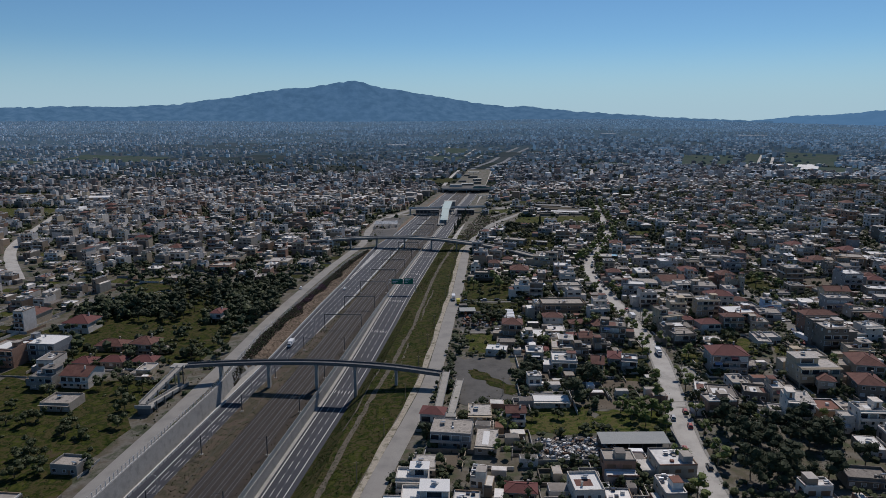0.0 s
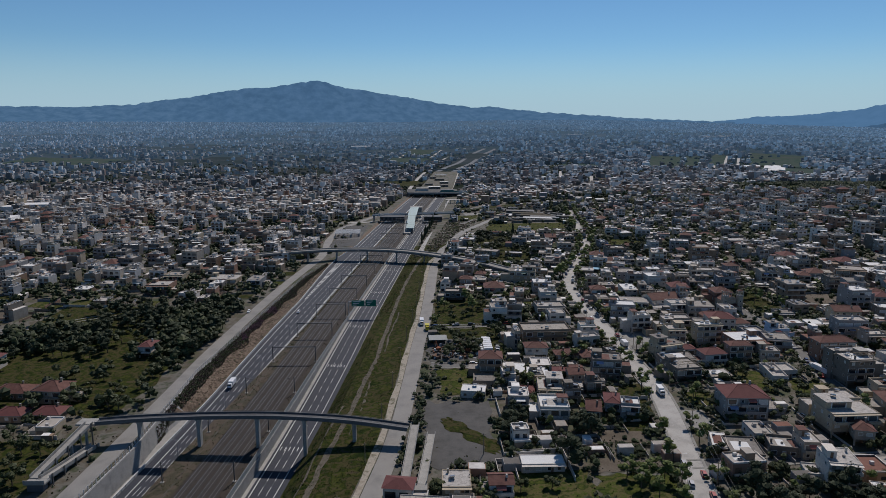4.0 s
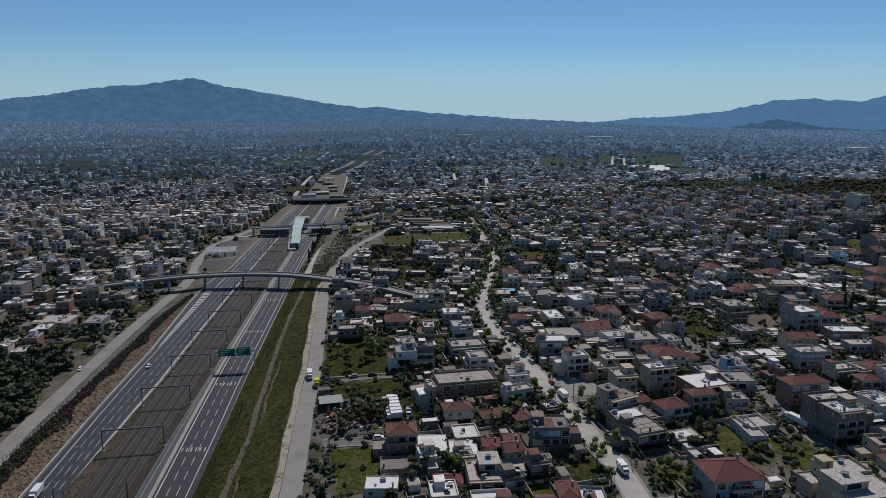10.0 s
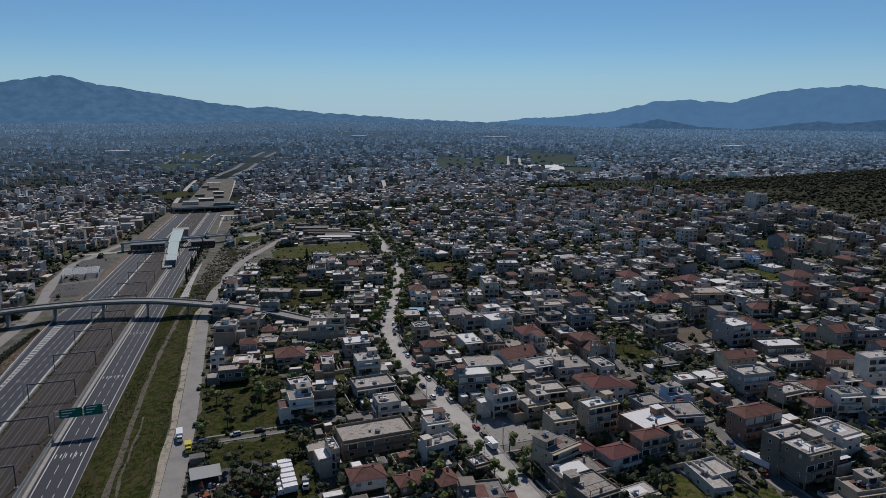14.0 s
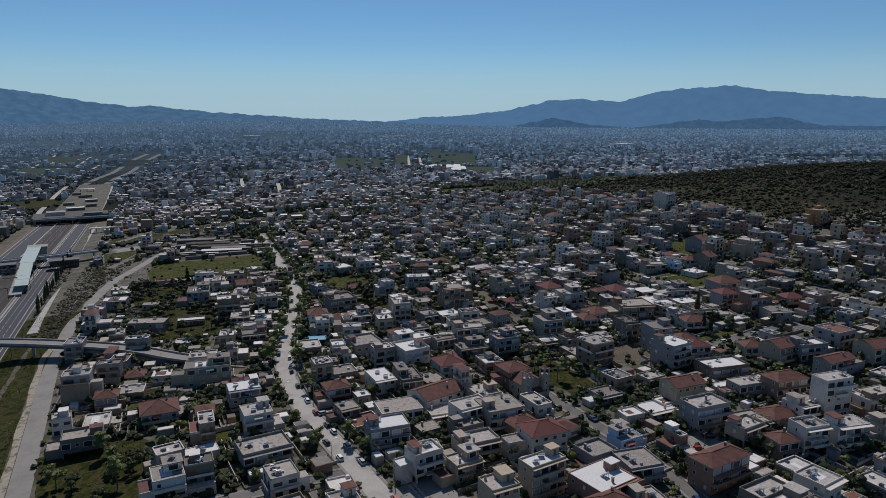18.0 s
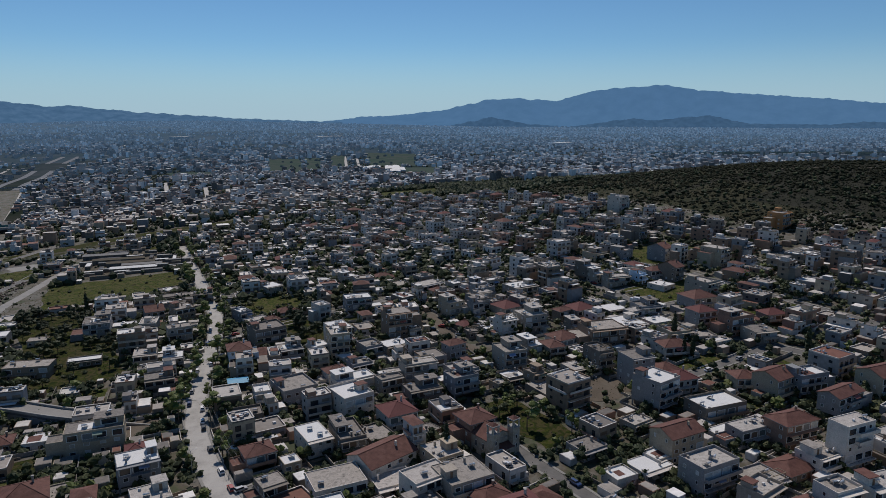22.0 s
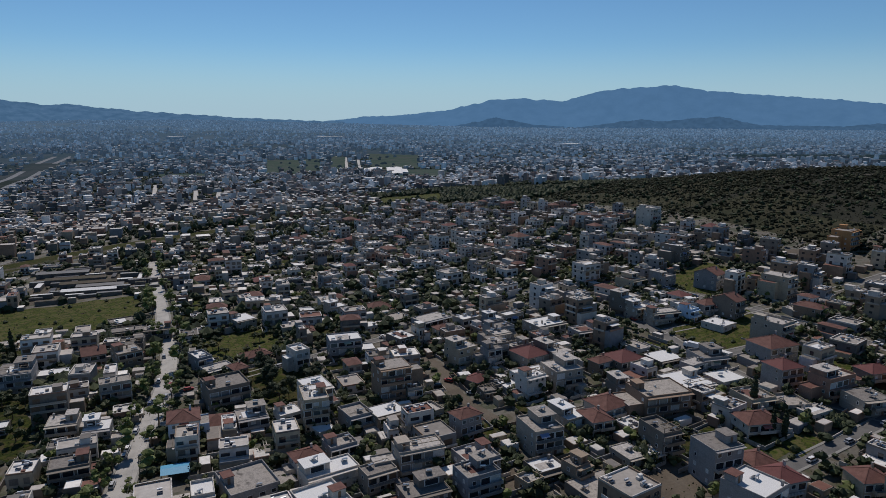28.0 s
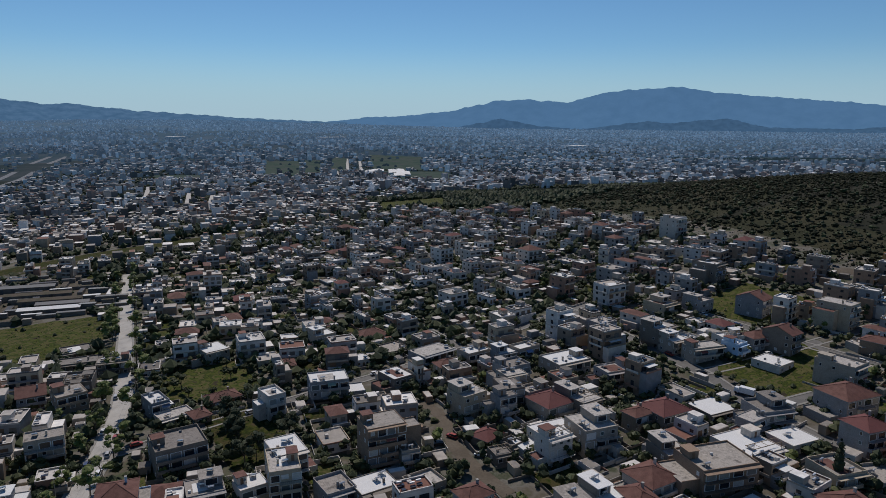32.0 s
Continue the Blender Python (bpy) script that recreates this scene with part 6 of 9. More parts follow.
        if storeys > 1 and (detail or y < 2600) and rng.random() < 0.6:
            sx, sy = rng.uniform(-0.3, 0.3) * w, rng.uniform(-0.3, 0.3) * d
            put(sx - 1.6, sy - 2, H, sx + 1.6, sy + 2, H + 2.4, wall)
            put(sx - 1.7, sy - 2.1, H + 2.4, sx + 1.7, sy + 2.1, H + 2.55, roof)
    if detail:
        for k in range(storeys):
            zz = k * STOREY + 1.6
            n = 2 if w < 11 else 3
            if k and rng.random() < 0.8:
                put(-w / 2 + 0.3, -d / 2 - 1.3, zz - 1.4, w / 2 - 0.3, -d / 2, zz - 1.2, wall)
                put(-w / 2 + 0.3, -d / 2 - 1.3, zz - 1.2, w / 2 - 0.3, -d / 2 - 1.2, zz - 0.4, front_mat)
            for i in range(n):
                u = (i + 0.5) / n * w - w / 2
                put(u - w / n * rng.uniform(0.2, 0.4), -d / 2 - 0.04, zz - (1.1 if k and rng.random() < 0.7 else 0.1), u + w / n * rng.uniform(0.2, 0.4), -d / 2 + 0.1, zz + 1.1, rng.choice(("window", "window", "wall3", "shutter")))
            n = 1 if d < 8.5 else 2
            side = k and rng.random() < 0.4
            if side:
                put(-w / 2 - 1.1, -d / 2, zz - 1.4, -w / 2, d * 0.3, zz - 1.2, wall)
                put(-w / 2 - 1.1, -d / 2, zz - 1.2, -w / 2 - 1.0, d * 0.3, zz - 0.4, wall)
            for i in range(n):
                u = (i + 0.5) / n * d - d / 2 + rng.uniform(-0.3, 0.3)
                put(-w / 2 - 0.04, u - 0.75, zz - (1.1 if side else 0.0), -w / 2 + 0.1, u + 0.75, zz + 1.15, "window")

# ---- houses that stand out, in order along the walk ----
house(1.4, 232.9, 15.2, 11.8, -6, 2, "flat", 5, 4)
house(42.8, 263.9, 15.0, 6.8, -0, 1, "flat", 1, "white")
house(26.4, 247.1, 7.5, 7.0, 1, 2, "gable", 7, 0)
house(161.1, 283.1, 17.9, 13.0, 2, 3, "flat", 4, 1, pilotis=True)
house(-220.6, 377.3, 15.6, 14.6, -2, 2, "hip_red", 7, 0)
house(-214.2, 331.9, 18.8, 15.0, -5, 3, "flat", 8, "white")
house(-260.2, 394.3, 13.3, 15.0, -4, 2, "hip", 4, 0)
house(-185.7, 344.9, 15.6, 10.2, -3, 1, "hip", 2, 0)
house(-165.1, 340.2, 12.8, 11.6, -6, 2, "hip", 4, 0)
house(-186.6, 318.5, 9.7, 9.0, -5, 1, "hip_red", 2, 0)
house(-172.1, 320.5, 11.7, 8.9, -3, 1, "hip_red", 2, 0)
house(-156.5, 320.8, 11.7, 8.8, -2, 1, "hip_red", 2, 0)
house(-175.3, 296.0, 13.6, 13.4, -5, 2, "gable", 7, 0)
house(-190.3, 292.0, 11.2, 9.4, -4, 2, "flat", "raw", 3)
house(-170.0, 269.6, 13.5, 11.3, -3, 1, "flat", 0, 0)
house(-135.6, 215.5, 10.2, 7.7, -6, 1, "flat", "raw", 4)
house(-228.0, 322.5, 14.7, 15.0, -5, 3, "flat", 9, 0)
house(-145.7, 397.9, 6.5, 10.6, -3, 2, "hip_red", 7, 0)
house(50.1, 499.2, 13.6, 13.5, -4, 2, "hip", 0, 0)
house(46.4, 438.1, 9.6, 10.1, -0, 3, "flat", 7, 0)
house(81.5, 469.7, 10.6, 10.6, -2, 3, "flat", 1, 1)
house(82.2, 495.4, 12.7, 10.0, -4, 3, "flat", 8, "white", pilotis=True)
house(89.5, 396.0, 8.2, 7.1, -1, 3, "flat", 7, 0)
house(70.5, 370.0, 6.0, 7.1, 3, 1, "hip", 2, 0)
house(40.3, 341.3, 6.0, 6.5, 2, 2, "flat", 1, "white")
house(52.7, 337.4, 6.2, 6.5, 0, 2, "flat", 0, 1)
house(70.1, 336.7, 6.6, 7.6, 2, 2, "gable", 0, 0)
house(64.8, 319.0, 6.8, 6.5, 2, 2, "flat", 3, 5)
house(75.8, 326.6, 6.4, 6.5, -0, 2, "flat", 3, 5)
house(133.2, 402.0, 10.1, 7.8, 2, 2, "flat", 4, 1)
house(-148.8, 552.7, 21.6, 15.0, -6, 2, "flat", 4, 1)
house(-124.1, 546.9, 10.1, 15.0, -5, 2, "flat", 8, 0)
house(-189.7, 563.9, 14.5, 15.0, -3, 2, "flat", 4, 0)
house(-189.5, 532.4, 16.3, 15.0, -2, 2, "flat", 9, 1)
house(121.9, 351.5, 16.0, 9.6, 1, 2, "flat", 3, 3)
house(153.0, 431.6, 13.6, 9.5, 2, 3, "flat", 7, 1)
house(129.7, 375.7, 9.2, 8.4, -1, 4, "flat", 4, 1)
house(130.3, 362.9, 8.9, 6.6, 2, 2, "hip_red", 3, 0)
house(191.5, 325.8, 12.2, 10.0, 3, 4, "flat", 3, 1)
house(165.9, 338.4, 10.1, 10.0, 2, 1, "flat", 1, 1)
house(173.9, 384.5, 11.0, 9.7, 2, 2, "flat", 8, 0)
house(22.5, 554.1, 6.5, 9.8, -15, 3, "flat", 9, 0)
house(32.4, 524.3, 8.7, 8.3, -9, 2, "hip", 9, 0)
house(45.1, 551.1, 7.5, 8.2, -11, 1, "hip", 2, 0)
house(55.9, 544.9, 8.3, 8.1, -14, 1, "flat", 1, "white")
house(73.9, 529.7, 19.4, 9.4, -11, 3, "flat", 4, 3)
house(23.1, 488.4, 13.7, 9.3, -4, 2, "flat", 3, 4)
house(59.5, 459.7, 11.6, 6.5, 2, 1, "flat", 1, "white")
house(83.7, 508.9, 6.0, 6.5, -8, 2, "hip_red", 7, 0)
house(92.2, 675.2, 13.4, 15.0, -12, 3, "flat", 5, 3)
house(184.4, 562.7, 9.1, 14.6, -14, 4, "flat", 4, 1)
house(124.7, 519.4, 13.2, 9.5, -11, 1, "flat", 3, 3)
house(135.5, 530.4, 6.6, 9.0, -11, 2, "flat", 1, "white")
house(117.7, 482.6, 9.9, 8.9, -3, 2, "hip", 9, 0)
house(114.4, 460.7, 7.9, 7.7, 2, 2, "flat", 3, 0)
house(126.0, 474.6, 6.0, 6.5, -2, 1, "flat", 4, "white")
house(213.1, 499.0, 11.7, 11.2, -4, 2, "flat", 5, 1)
house(187.2, 453.4, 10.7, 10.7, -1, 3, "hip", 9, 0)
house(258.9, 432.4, 12.3, 12.9, 3, 4, "flat", 5, "white", pilotis=True)
house(239.2, 424.7, 9.9, 7.1, 1, 1, "flat", 0, 1)
house(226.9, 404.1, 10.2, 7.1, -1, 1, "flat", 1, "white")
house(230.3, 371.0, 11.3, 7.9, 3, 2, "flat", 0, 1)
house(154.2, 356.7, 10.9, 6.5, 3, 3, "hip", 2, 0)
house(188.9, 386.8, 9.9, 7.2, -0, 2, "flat", 5, 0, blue=True)
house(274.1, 500.5, 12.1, 11.7, -2, 2, "hip", 1, 0)
house(387.3, 505.4, 11.0, 14.9, 2, 3, "flat", 0, 1)
house(125.5, 720.0, 6.9, 6.5, -10, 1, "gable", 3, 0)
house(141.3, 691.9, 11.3, 14.0, -14, 2, "flat", 3, 5)
house(156.6, 709.0, 13.7, 8.0, -13, 2, "flat", 3, 0)
house(221.3, 662.6, 8.1, 8.4, -14, 1, "hip", 2, 0)
house(224.2, 621.4, 15.2, 11.0, -15, 3, "flat", 8, "white", pilotis=True)
house(250.5, 700.7, 10.3, 9.8, -11, 2, "flat", 1, 1)
house(273.6, 610.0, 9.5, 6.7, -3, 2, "hip", 4, 0)
house(269.6, 565.2, 7.6, 6.5, -4, 3, "flat", 5, 3)
house(285.5, 566.9, 10.9, 7.3, -1, 2, "flat", 0, 0)
house(284.5, 579.6, 9.2, 8.1, -5, 3, "flat", 0, 1)
house(263.7, 531.6, 9.7, 7.4, -2, 3, "flat", 7, "white")
house(249.8, 541.6, 6.1, 6.5, -11, 1, "flat", 3, 3)
house(223.9, 556.6, 6.1, 6.5, -12, 2, "flat", 0, 0)
house(229.5, 525.9, 8.0, 6.5, -9, 1, "hip", 1, 0)
house(354.5, 599.0, 11.0, 9.2, -1, 3, "flat", 5, 1, pilotis=True)
house(368.8, 577.7, 13.0, 10.4, 3, 3, "flat", 3, 1)
house(378.3, 569.1, 9.0, 8.5, -0, 1, "flat", 1, "white")
house(380.8, 546.7, 6.7, 8.0, 3, 2, "flat", 5, "white", blue=True)
house(400.3, 537.1, 8.2, 13.2, 2, 3, "gable", 3, 0)
house(382.8, 530.0, 11.0, 12.2, 2, 1, "flat", 1, "white")
house(329.5, 503.9, 11.7, 6.5, 1, 2, "flat", 5, 1)
house(417.5, 592.9, 10.2, 11.7, 2, 2, "flat", 5, 1)
house(401.9, 603.4, 11.5, 13.2, 2, 2, "flat", 4, 1)
house(458.2, 616.7, 10.9, 15.0, 7, 4, "flat", 3, 1, pilotis=True)
house(431.1, 570.6, 9.8, 13.8, 7, 3, "gable", 8, 0)
house(442.2, 535.6, 10.3, 15.0, 4, 4, "flat", 4, 1)
house(301.6, 529.9, 9.0, 6.5, -1, 2, "hip", 2, 0)
house(424.7, 508.4, 8.3, 12.9, 6, 2, "hip", 6, 0)
house(44, 693, 14, 10, -14, 2, "flat", 8, "white")
house(57.5, 628, 20, 10, -22, 2, "flat", 2, 4, stair=False)
house(63.5, 679, 9.5, 7, -16, 1, "flat", 4, 0)
house(80.5, 628, 15, 7, -11, 1, "flat", 3, "white", stair=False)
house(107, 678, 14.5, 8, -11, 1, "flat", 5, "white", stair=False)
house(105, 610, 10.5, 10, -14, 2, "flat", 0, 1)
house(115, 597, 9, 9, -14, 2, "flat", 5, "white")
house(104, 573, 12, 9, -9, 2, "flat", 3, 3)
house(188.3, 571.0, 10.0, 12.7, -2, 4, "flat", 1, "white")
house(195.6, 550.7, 9.1, 10.8, -0, 2, "flat", 5, 0)
house(205.5, 545.1, 12.3, 9.8, 0, 2, "flat", 3, "white")
house(220.7, 541.4, 10.5, 8.9, 2, 1, "flat", 0, 1)
house(183.0, 551.6, 6.9, 6.8, 8, 1, "flat", 1, "white")
house(180.9, 532.5, 9.6, 7.8, -1, 2, "flat", 5, 4)
house(168.9, 531.9, 9.5, 7.4, 0, 2, "hip", 1, 0)
house(171.4, 519.8, 17.1, 8.9, -1, 2, "flat", 1, "white")
house(183.5, 510.0, 10.2, 6.9, -2, 2, "flat", 0, 3)
house(198.5, 510.6, 15.2, 8.7, -11, 3, "flat", 0, 1)
house(205.1, 487.5, 11.5, 9.2, -5, 3, "flat", 8, 0)
house(189.5, 492.8, 13.9, 8.8, -8, 2, "flat", 3, 3)
house(223.6, 519.9, 9.0, 7.2, 1, 3, "hip", 5, 0)
house(239.4, 498.3, 10.9, 13.3, -11, 3, "flat", 0, 0)
house(256.5, 503.1, 9.0, 12.0, -4, 2, "flat", 0, "white")
house(270.3, 539.2, 14.5, 9.8, -6, 2, "flat", 1, "white")
house(279.3, 530.6, 12.6, 12.8, -11, 3, "flat", 0, 1)
house(284.4, 556.5, 12.4, 12.7, 0, 2, "hip_red", 0, 0)
house(295.3, 553.2, 10.2, 16.0, -0, 2, "flat", 3, 1)
house(260.9, 576.5, 10.8, 10.7, 4, 3, "flat", 4, 1)
house(253.4, 553.7, 8.6, 7.3, 16, 1, "hip_red", 6, 0)
house(256.2, 543.7, 5.6, 5.8, 8, 1, "flat", 3, 3)
house(229.7, 484.6, 10.4, 9.0, -6, 1, "flat", 3, "white")
house(220.8, 481.7, 6.6, 6.1, 3, 1, "flat", 4, 1)
house(235.0, 476.5, 6.1, 6.5, 2, 2, "flat", 2, 3)
house(270.3, 452.1, 10.9, 10.9, -13, 4, "flat", 5, 3)
house(268.9, 472.3, 7.5, 12.2, -10, 3, "flat", 3, 5)
house(304.9, 460.5, 12.8, 9.9, -23, 2, "hip", 1, 0)
house(292.6, 492.6, 19.0, 14.4, -17, 3, "flat", 6, 4)
house(312.1, 495.1, 14.8, 16.0, -8, 2, "flat", 1, "white")
house(290.7, 507.9, 8.5, 11.8, -16, 2, "flat", 3, 1)
house(332.1, 491.6, 12.6, 11.0, -9, 1, "flat", 1, "white")
house(339.4, 505.2, 12.3, 12.0, -18, 2, "flat", 5, 3)
house(319.6, 471.5, 11.0, 11.4, -16, 2, "flat", 4, 0)
house(331.0, 463.6, 9.6, 11.0, -23, 1, "flat", 0, 4)
house(331.1, 454.6, 10.5, 6.9, -6, 1, "flat", 1, 1)
house(351.0, 459.5, 14.5, 9.3, -8, 3, "flat", 9, 1)
house(346.5, 476.2, 10.9, 10.3, -13, 3, "hip_red", 5, 0)
house(364.6, 491.7, 15.8, 13.3, -11, 3, "hip", 5, 0)
house(297.7, 420.9, 9.0, 8.9, -27, 2, "hip", 4, 0)
house(374.9, 455.1, 11.4, 9.0, -19, 2, "hip_red", 0, 0)
house(350.0, 446.4, 11.9, 10.9, -21, 2, "flat", 0, 3)
house(257.1, 474.9, 7.5, 10.0, -7, 1, "flat", 0, 1)
house(262.8, 470.1, 5.6, 5.5, -8, 1, "flat", 1, "white")
house(262.8, 495.3, 8.0, 10.4, -14, 2, "hip", 0, 0)
house(311.7, 526.8, 13.1, 12.1, -5, 2, "hip_red", 3, 0)
house(330.2, 520.7, 13.5, 12.0, -7, 1, "flat", 3, "white")
house(280.7, 445.5, 8.5, 8.5, -15, 2, "hip", 4, 0)
house(278.4, 436.0, 10.1, 10.1, -16, 2, "hip_red", 1, 0)
house(137.8, 482.7, 9.2, 14.2, -2, 2, "flat", 1, "white")
house(148.1, 476.6, 9.3, 16.0, -9, 2, "flat", 3, 3)
house(158.3, 474.2, 9.8, 12.7, -0, 1, "flat", 3, 0)
house(131.8, 450.6, 16.4, 12.6, -8, 2, "flat", 7, 4)
house(119.6, 433.3, 14.2, 9.9, -8, 3, "flat", 8, "white")
house(150.7, 455.5, 19.0, 13.0, 11, 2, "gable", 7, 0)
house(147.9, 443.7, 13.0, 9.7, -8, 1, "flat", 7, 1)
house(167.6, 445.3, 10.3, 11.4, -2, 2, "flat", 4, 1)
house(162.5, 426.0, 14.7, 13.4, -5, 3, "flat", 0, 0)
house(164.6, 415.2, 10.2, 8.2, 2, 2, "hip", 9, 0)
house(164.4, 401.6, 13.7, 11.2, -6, 3, "hip_red", 1, 0)
house(143.6, 411.8, 14.6, 9.0, -4, 2, "flat", 0, 1)
house(136.2, 433.9, 8.8, 7.5, 3, 1, "flat", 3, 0)
house(146.3, 423.5, 10.9, 8.0, -0, 2, "flat", 3, 0)
house(128.4, 419.6, 10.2, 9.7, -12, 1, "flat", 1, "white")
house(171.1, 481.4, 11.8, 12.1, -4, 2, "hip_red", 1, 0)
house(175.0, 465.4, 6.9, 7.0, 8, 1, "flat", 3, 3)
house(160.9, 500.2, 12.8, 15.0, 2, 3, "flat", 1, "white")
house(148.3, 528.2, 14.8, 16.0, 1, 2, "flat", 5, 0)
house(212.0, 422.6, 10.7, 9.0, -2, 1, "flat", 5, 3)
house(235.0, 465.9, 15.1, 14.7, -4, 1, "flat", 3, 4)
house(269.0, 413.1, 19.0, 11.7, -12, 2, "flat", 3, "white")
house(235.1, 404.1, 14.4, 10.1, -6, 3, "gable", 4, 0)
house(226.9, 386.0, 15.1, 9.9, -6, 3, "flat", 5, 1)
house(219.0, 402.1, 12.5, 9.4, -4, 1, "flat", 1, "white")
house(207.2, 403.5, 8.5, 7.4, -6, 1, "flat", 1, "white")
house(240.2, 377.0, 12.1, 10.7, -8, 1, "flat", 5, 4)
house(253.3, 374.9, 12.6, 9.4, -6, 1, "hip", 2, 0)
house(272.3, 386.0, 14.9, 9.2, -10, 3, "hip", 9, 0)
house(263.6, 371.4, 11.6, 9.3, -7, 2, "flat", 7, 0)
house(273.2, 367.3, 12.9, 7.0, -10, 5, "flat", 7, 1)
house(254.8, 350.2, 13.0, 7.5, -14, 3, "flat", 7, 1)
house(242.7, 355.7, 9.8, 7.9, -12, 3, "flat", 7, 0)
house(232.2, 358.0, 8.0, 7.5, -11, 2, "hip", 2, 0)
house(272.2, 346.4, 10.7, 8.0, -10, 2, "flat", 0, 4)
house(301.6, 365.9, 13.9, 7.2, -8, 1, "flat", 0, 1)
house(301.5, 409.8, 11.8, 11.3, -2, 3, "gable", 4, 0)
house(312.1, 402.9, 14.0, 8.9, -14, 3, "flat", 8, "white")
house(305.5, 386.3, 15.7, 8.1, -3, 3, "gable", 5, 0)
house(336.8, 385.4, 18.1, 11.2, -11, 3, "gable", 4, 0)
house(181.1, 372.8, 12.1, 11.8, -11, 2, "flat", 5, 0)
house(256.5, 400.6, 9.8, 8.0, -5, 1, "flat", 1, "white")
house(262.4, 395.0, 14.5, 7.8, -10, 2, "flat", 5, 1)
house(251.1, 614.1, 9.5, 12.0, 6, 2, "flat", 3, "white")
house(269.0, 649.1, 11.7, 12.2, 6, 1, "flat", 3, 4)
house(277.4, 628.1, 17.9, 11.3, 8, 2, "flat", 8, 1)
house(277.3, 616.0, 8.4, 10.0, -18, 1, "hip", 2, 0)
house(277.0, 571.7, 8.1, 12.0, -13, 3, "flat", 3, 3)
house(289.6, 586.0, 12.1, 9.6, -3, 3, "flat", 5, 3)
house(249.1, 647.8, 11.1, 8.2, -4, 1, "flat", 1, "white")
house(270.0, 675.0, 15.6, 12.0, 2, 1, "hip", 9, 0)
house(247.4, 682.5, 10.9, 8.9, 6, 2, "flat", 0, "white")
house(292.0, 615.6, 12.5, 8.9, 3, 2, "flat", 0, "white")
house(301.1, 605.7, 9.3, 7.6, -2, 2, "flat", 8, "white")
house(311.6, 604.0, 11.9, 7.4, 2, 2, "flat", 0, 1)
house(316.2, 582.8, 17.3, 13.7, -3, 2, "flat", 0, "white")
house(163.8, 648.9, 6.9, 11.8, 9, 2, "flat", 8, "white")
house(168.3, 637.7, 12.7, 7.8, 10, 1, "flat", 1, 1)
house(188.1, 643.5, 12.1, 8.2, 7, 1, "hip", 9, 0)
house(176.1, 632.0, 6.4, 8.0, 9, 1, "hip", 2, 0)
house(200.6, 620.2, 7.0, 10.0, 5, 3, "flat", 1, "white")
house(197.7, 696.9, 11.5, 12.9, 10, 2, "flat", 0, "white")
house(162.3, 601.9, 16.1, 14.6, 0, 3, "flat", 3, 3)
house(175.6, 566.8, 8.6, 7.5, 2, 2, "flat", 1, "white")
house(163.7, 572.6, 10.8, 9.7, -8, 2, "flat", 5, 0)
house(123.5, 688.5, 10.2, 12.2, -2, 2, "gable", 5, 0)
house(135.9, 671.2, 11.0, 11.4, 9, 3, "flat", 2, 0)
house(125.7, 632.3, 11.9, 8.3, -4, 3, "flat", 0, 0)
house(144.6, 727.0, 19.0, 9.7, -8, 1, "flat", 3, 3)
house(144.4, 746.8, 13.4, 11.6, 3, 1, "flat", 3, 3)
house(323.7, 561.8, 13.6, 9.3, -10, 2, "flat", 5, 1)
house(367.3, 567.5, 9.9, 9.2, -5, 2, "flat", 0, "white")
house(369.7, 554.0, 15.8, 8.2, -15, 2, "flat", 0, 1)
house(396.9, 545.8, 13.3, 8.5, -12, 2, "hip", 5, 0)
house(386.5, 553.4, 11.8, 7.9, -17, 2, "flat", 1, "white")
house(424.3, 516.1, 8.6, 7.0, -18, 1, "flat", 0, 1)
house(148.2, 379.7, 13.4, 6.7, 4, 4, "flat", 4, "white")
house(140.9, 355.7, 11.2, 8.4, 8, 2, "hip_red", 1, 0)
house(161.1, 366.9, 15.2, 13.7, 6, 3, "flat", 9, "white")
house(168.0, 355.5, 9.1, 8.1, -8, 2, "flat", 0, 1)
house(135.6, 336.6, 10.3, 6.4, 7, 1, "flat", 0, 1)
house(160.8, 335.0, 6.6, 16.5, -7, 1, "flat", 1, 1, label="long low whitewashed house with a flat grey roof")
house(200.8, 357.3, 17.8, 8.7, 2, 3, "hip", 9, 0)
house(191.2, 334.3, 13.4, 7.0, 2, 4, "flat", 3, 1)
house(214.8, 334.0, 9.9, 9.2, 4, 3, "flat", 7, 1)
house(195.8, 309.4, 11.9, 8.3, -7, 2, "flat", 4, 4)
house(121.0, 340.8, 12.2, 13.2, 8, 2, "flat", 3, 0)
house(122.1, 409.1, 10.3, 7.9, 3, 3, "flat", 1, "white")
house(121.0, 363.1, 13.1, 9.4, 18, 3, "flat", 4, 3)
house(86.7, 345.4, 13.1, 10.5, -10, 3, "flat", 3, 3)
house(58.4, 374.0, 11.1, 8.3, 0, 2, "hip", 7, 0)
house(75.9, 370.3, 5.8, 8.6, 6, 1, "hip", 2, 0)
house(82.8, 367.0, 6.7, 9.9, 6, 1, "hip", 2, 0)
house(86.7, 384.8, 12.4, 6.6, 11, 2, "flat", 1, 1)
house(96.7, 372.1, 6.5, 6.3, 10, 1, "flat", 3, 3)
house(33.4, 353.6, 10.5, 10.3, -4, 3, "hip", 6, 0)
house(23.7, 328.8, 10.7, 7.8, -10, 1, "flat", 1, "white")
house(30.8, 339.8, 13.1, 9.0, -5, 1, "flat", 3, 3)
house(44.4, 351.5, 10.6, 13.1, -8, 1, "flat", 1, "white")
house(54.6, 345.7, 10.2, 11.4, -9, 1, "flat", 0, "white")
house(56.5, 323.7, 10.9, 13.3, -6, 2, "flat", 4, 1)
house(68.5, 329.7, 7.8, 10.3, -9, 1, "flat", 3, 1)
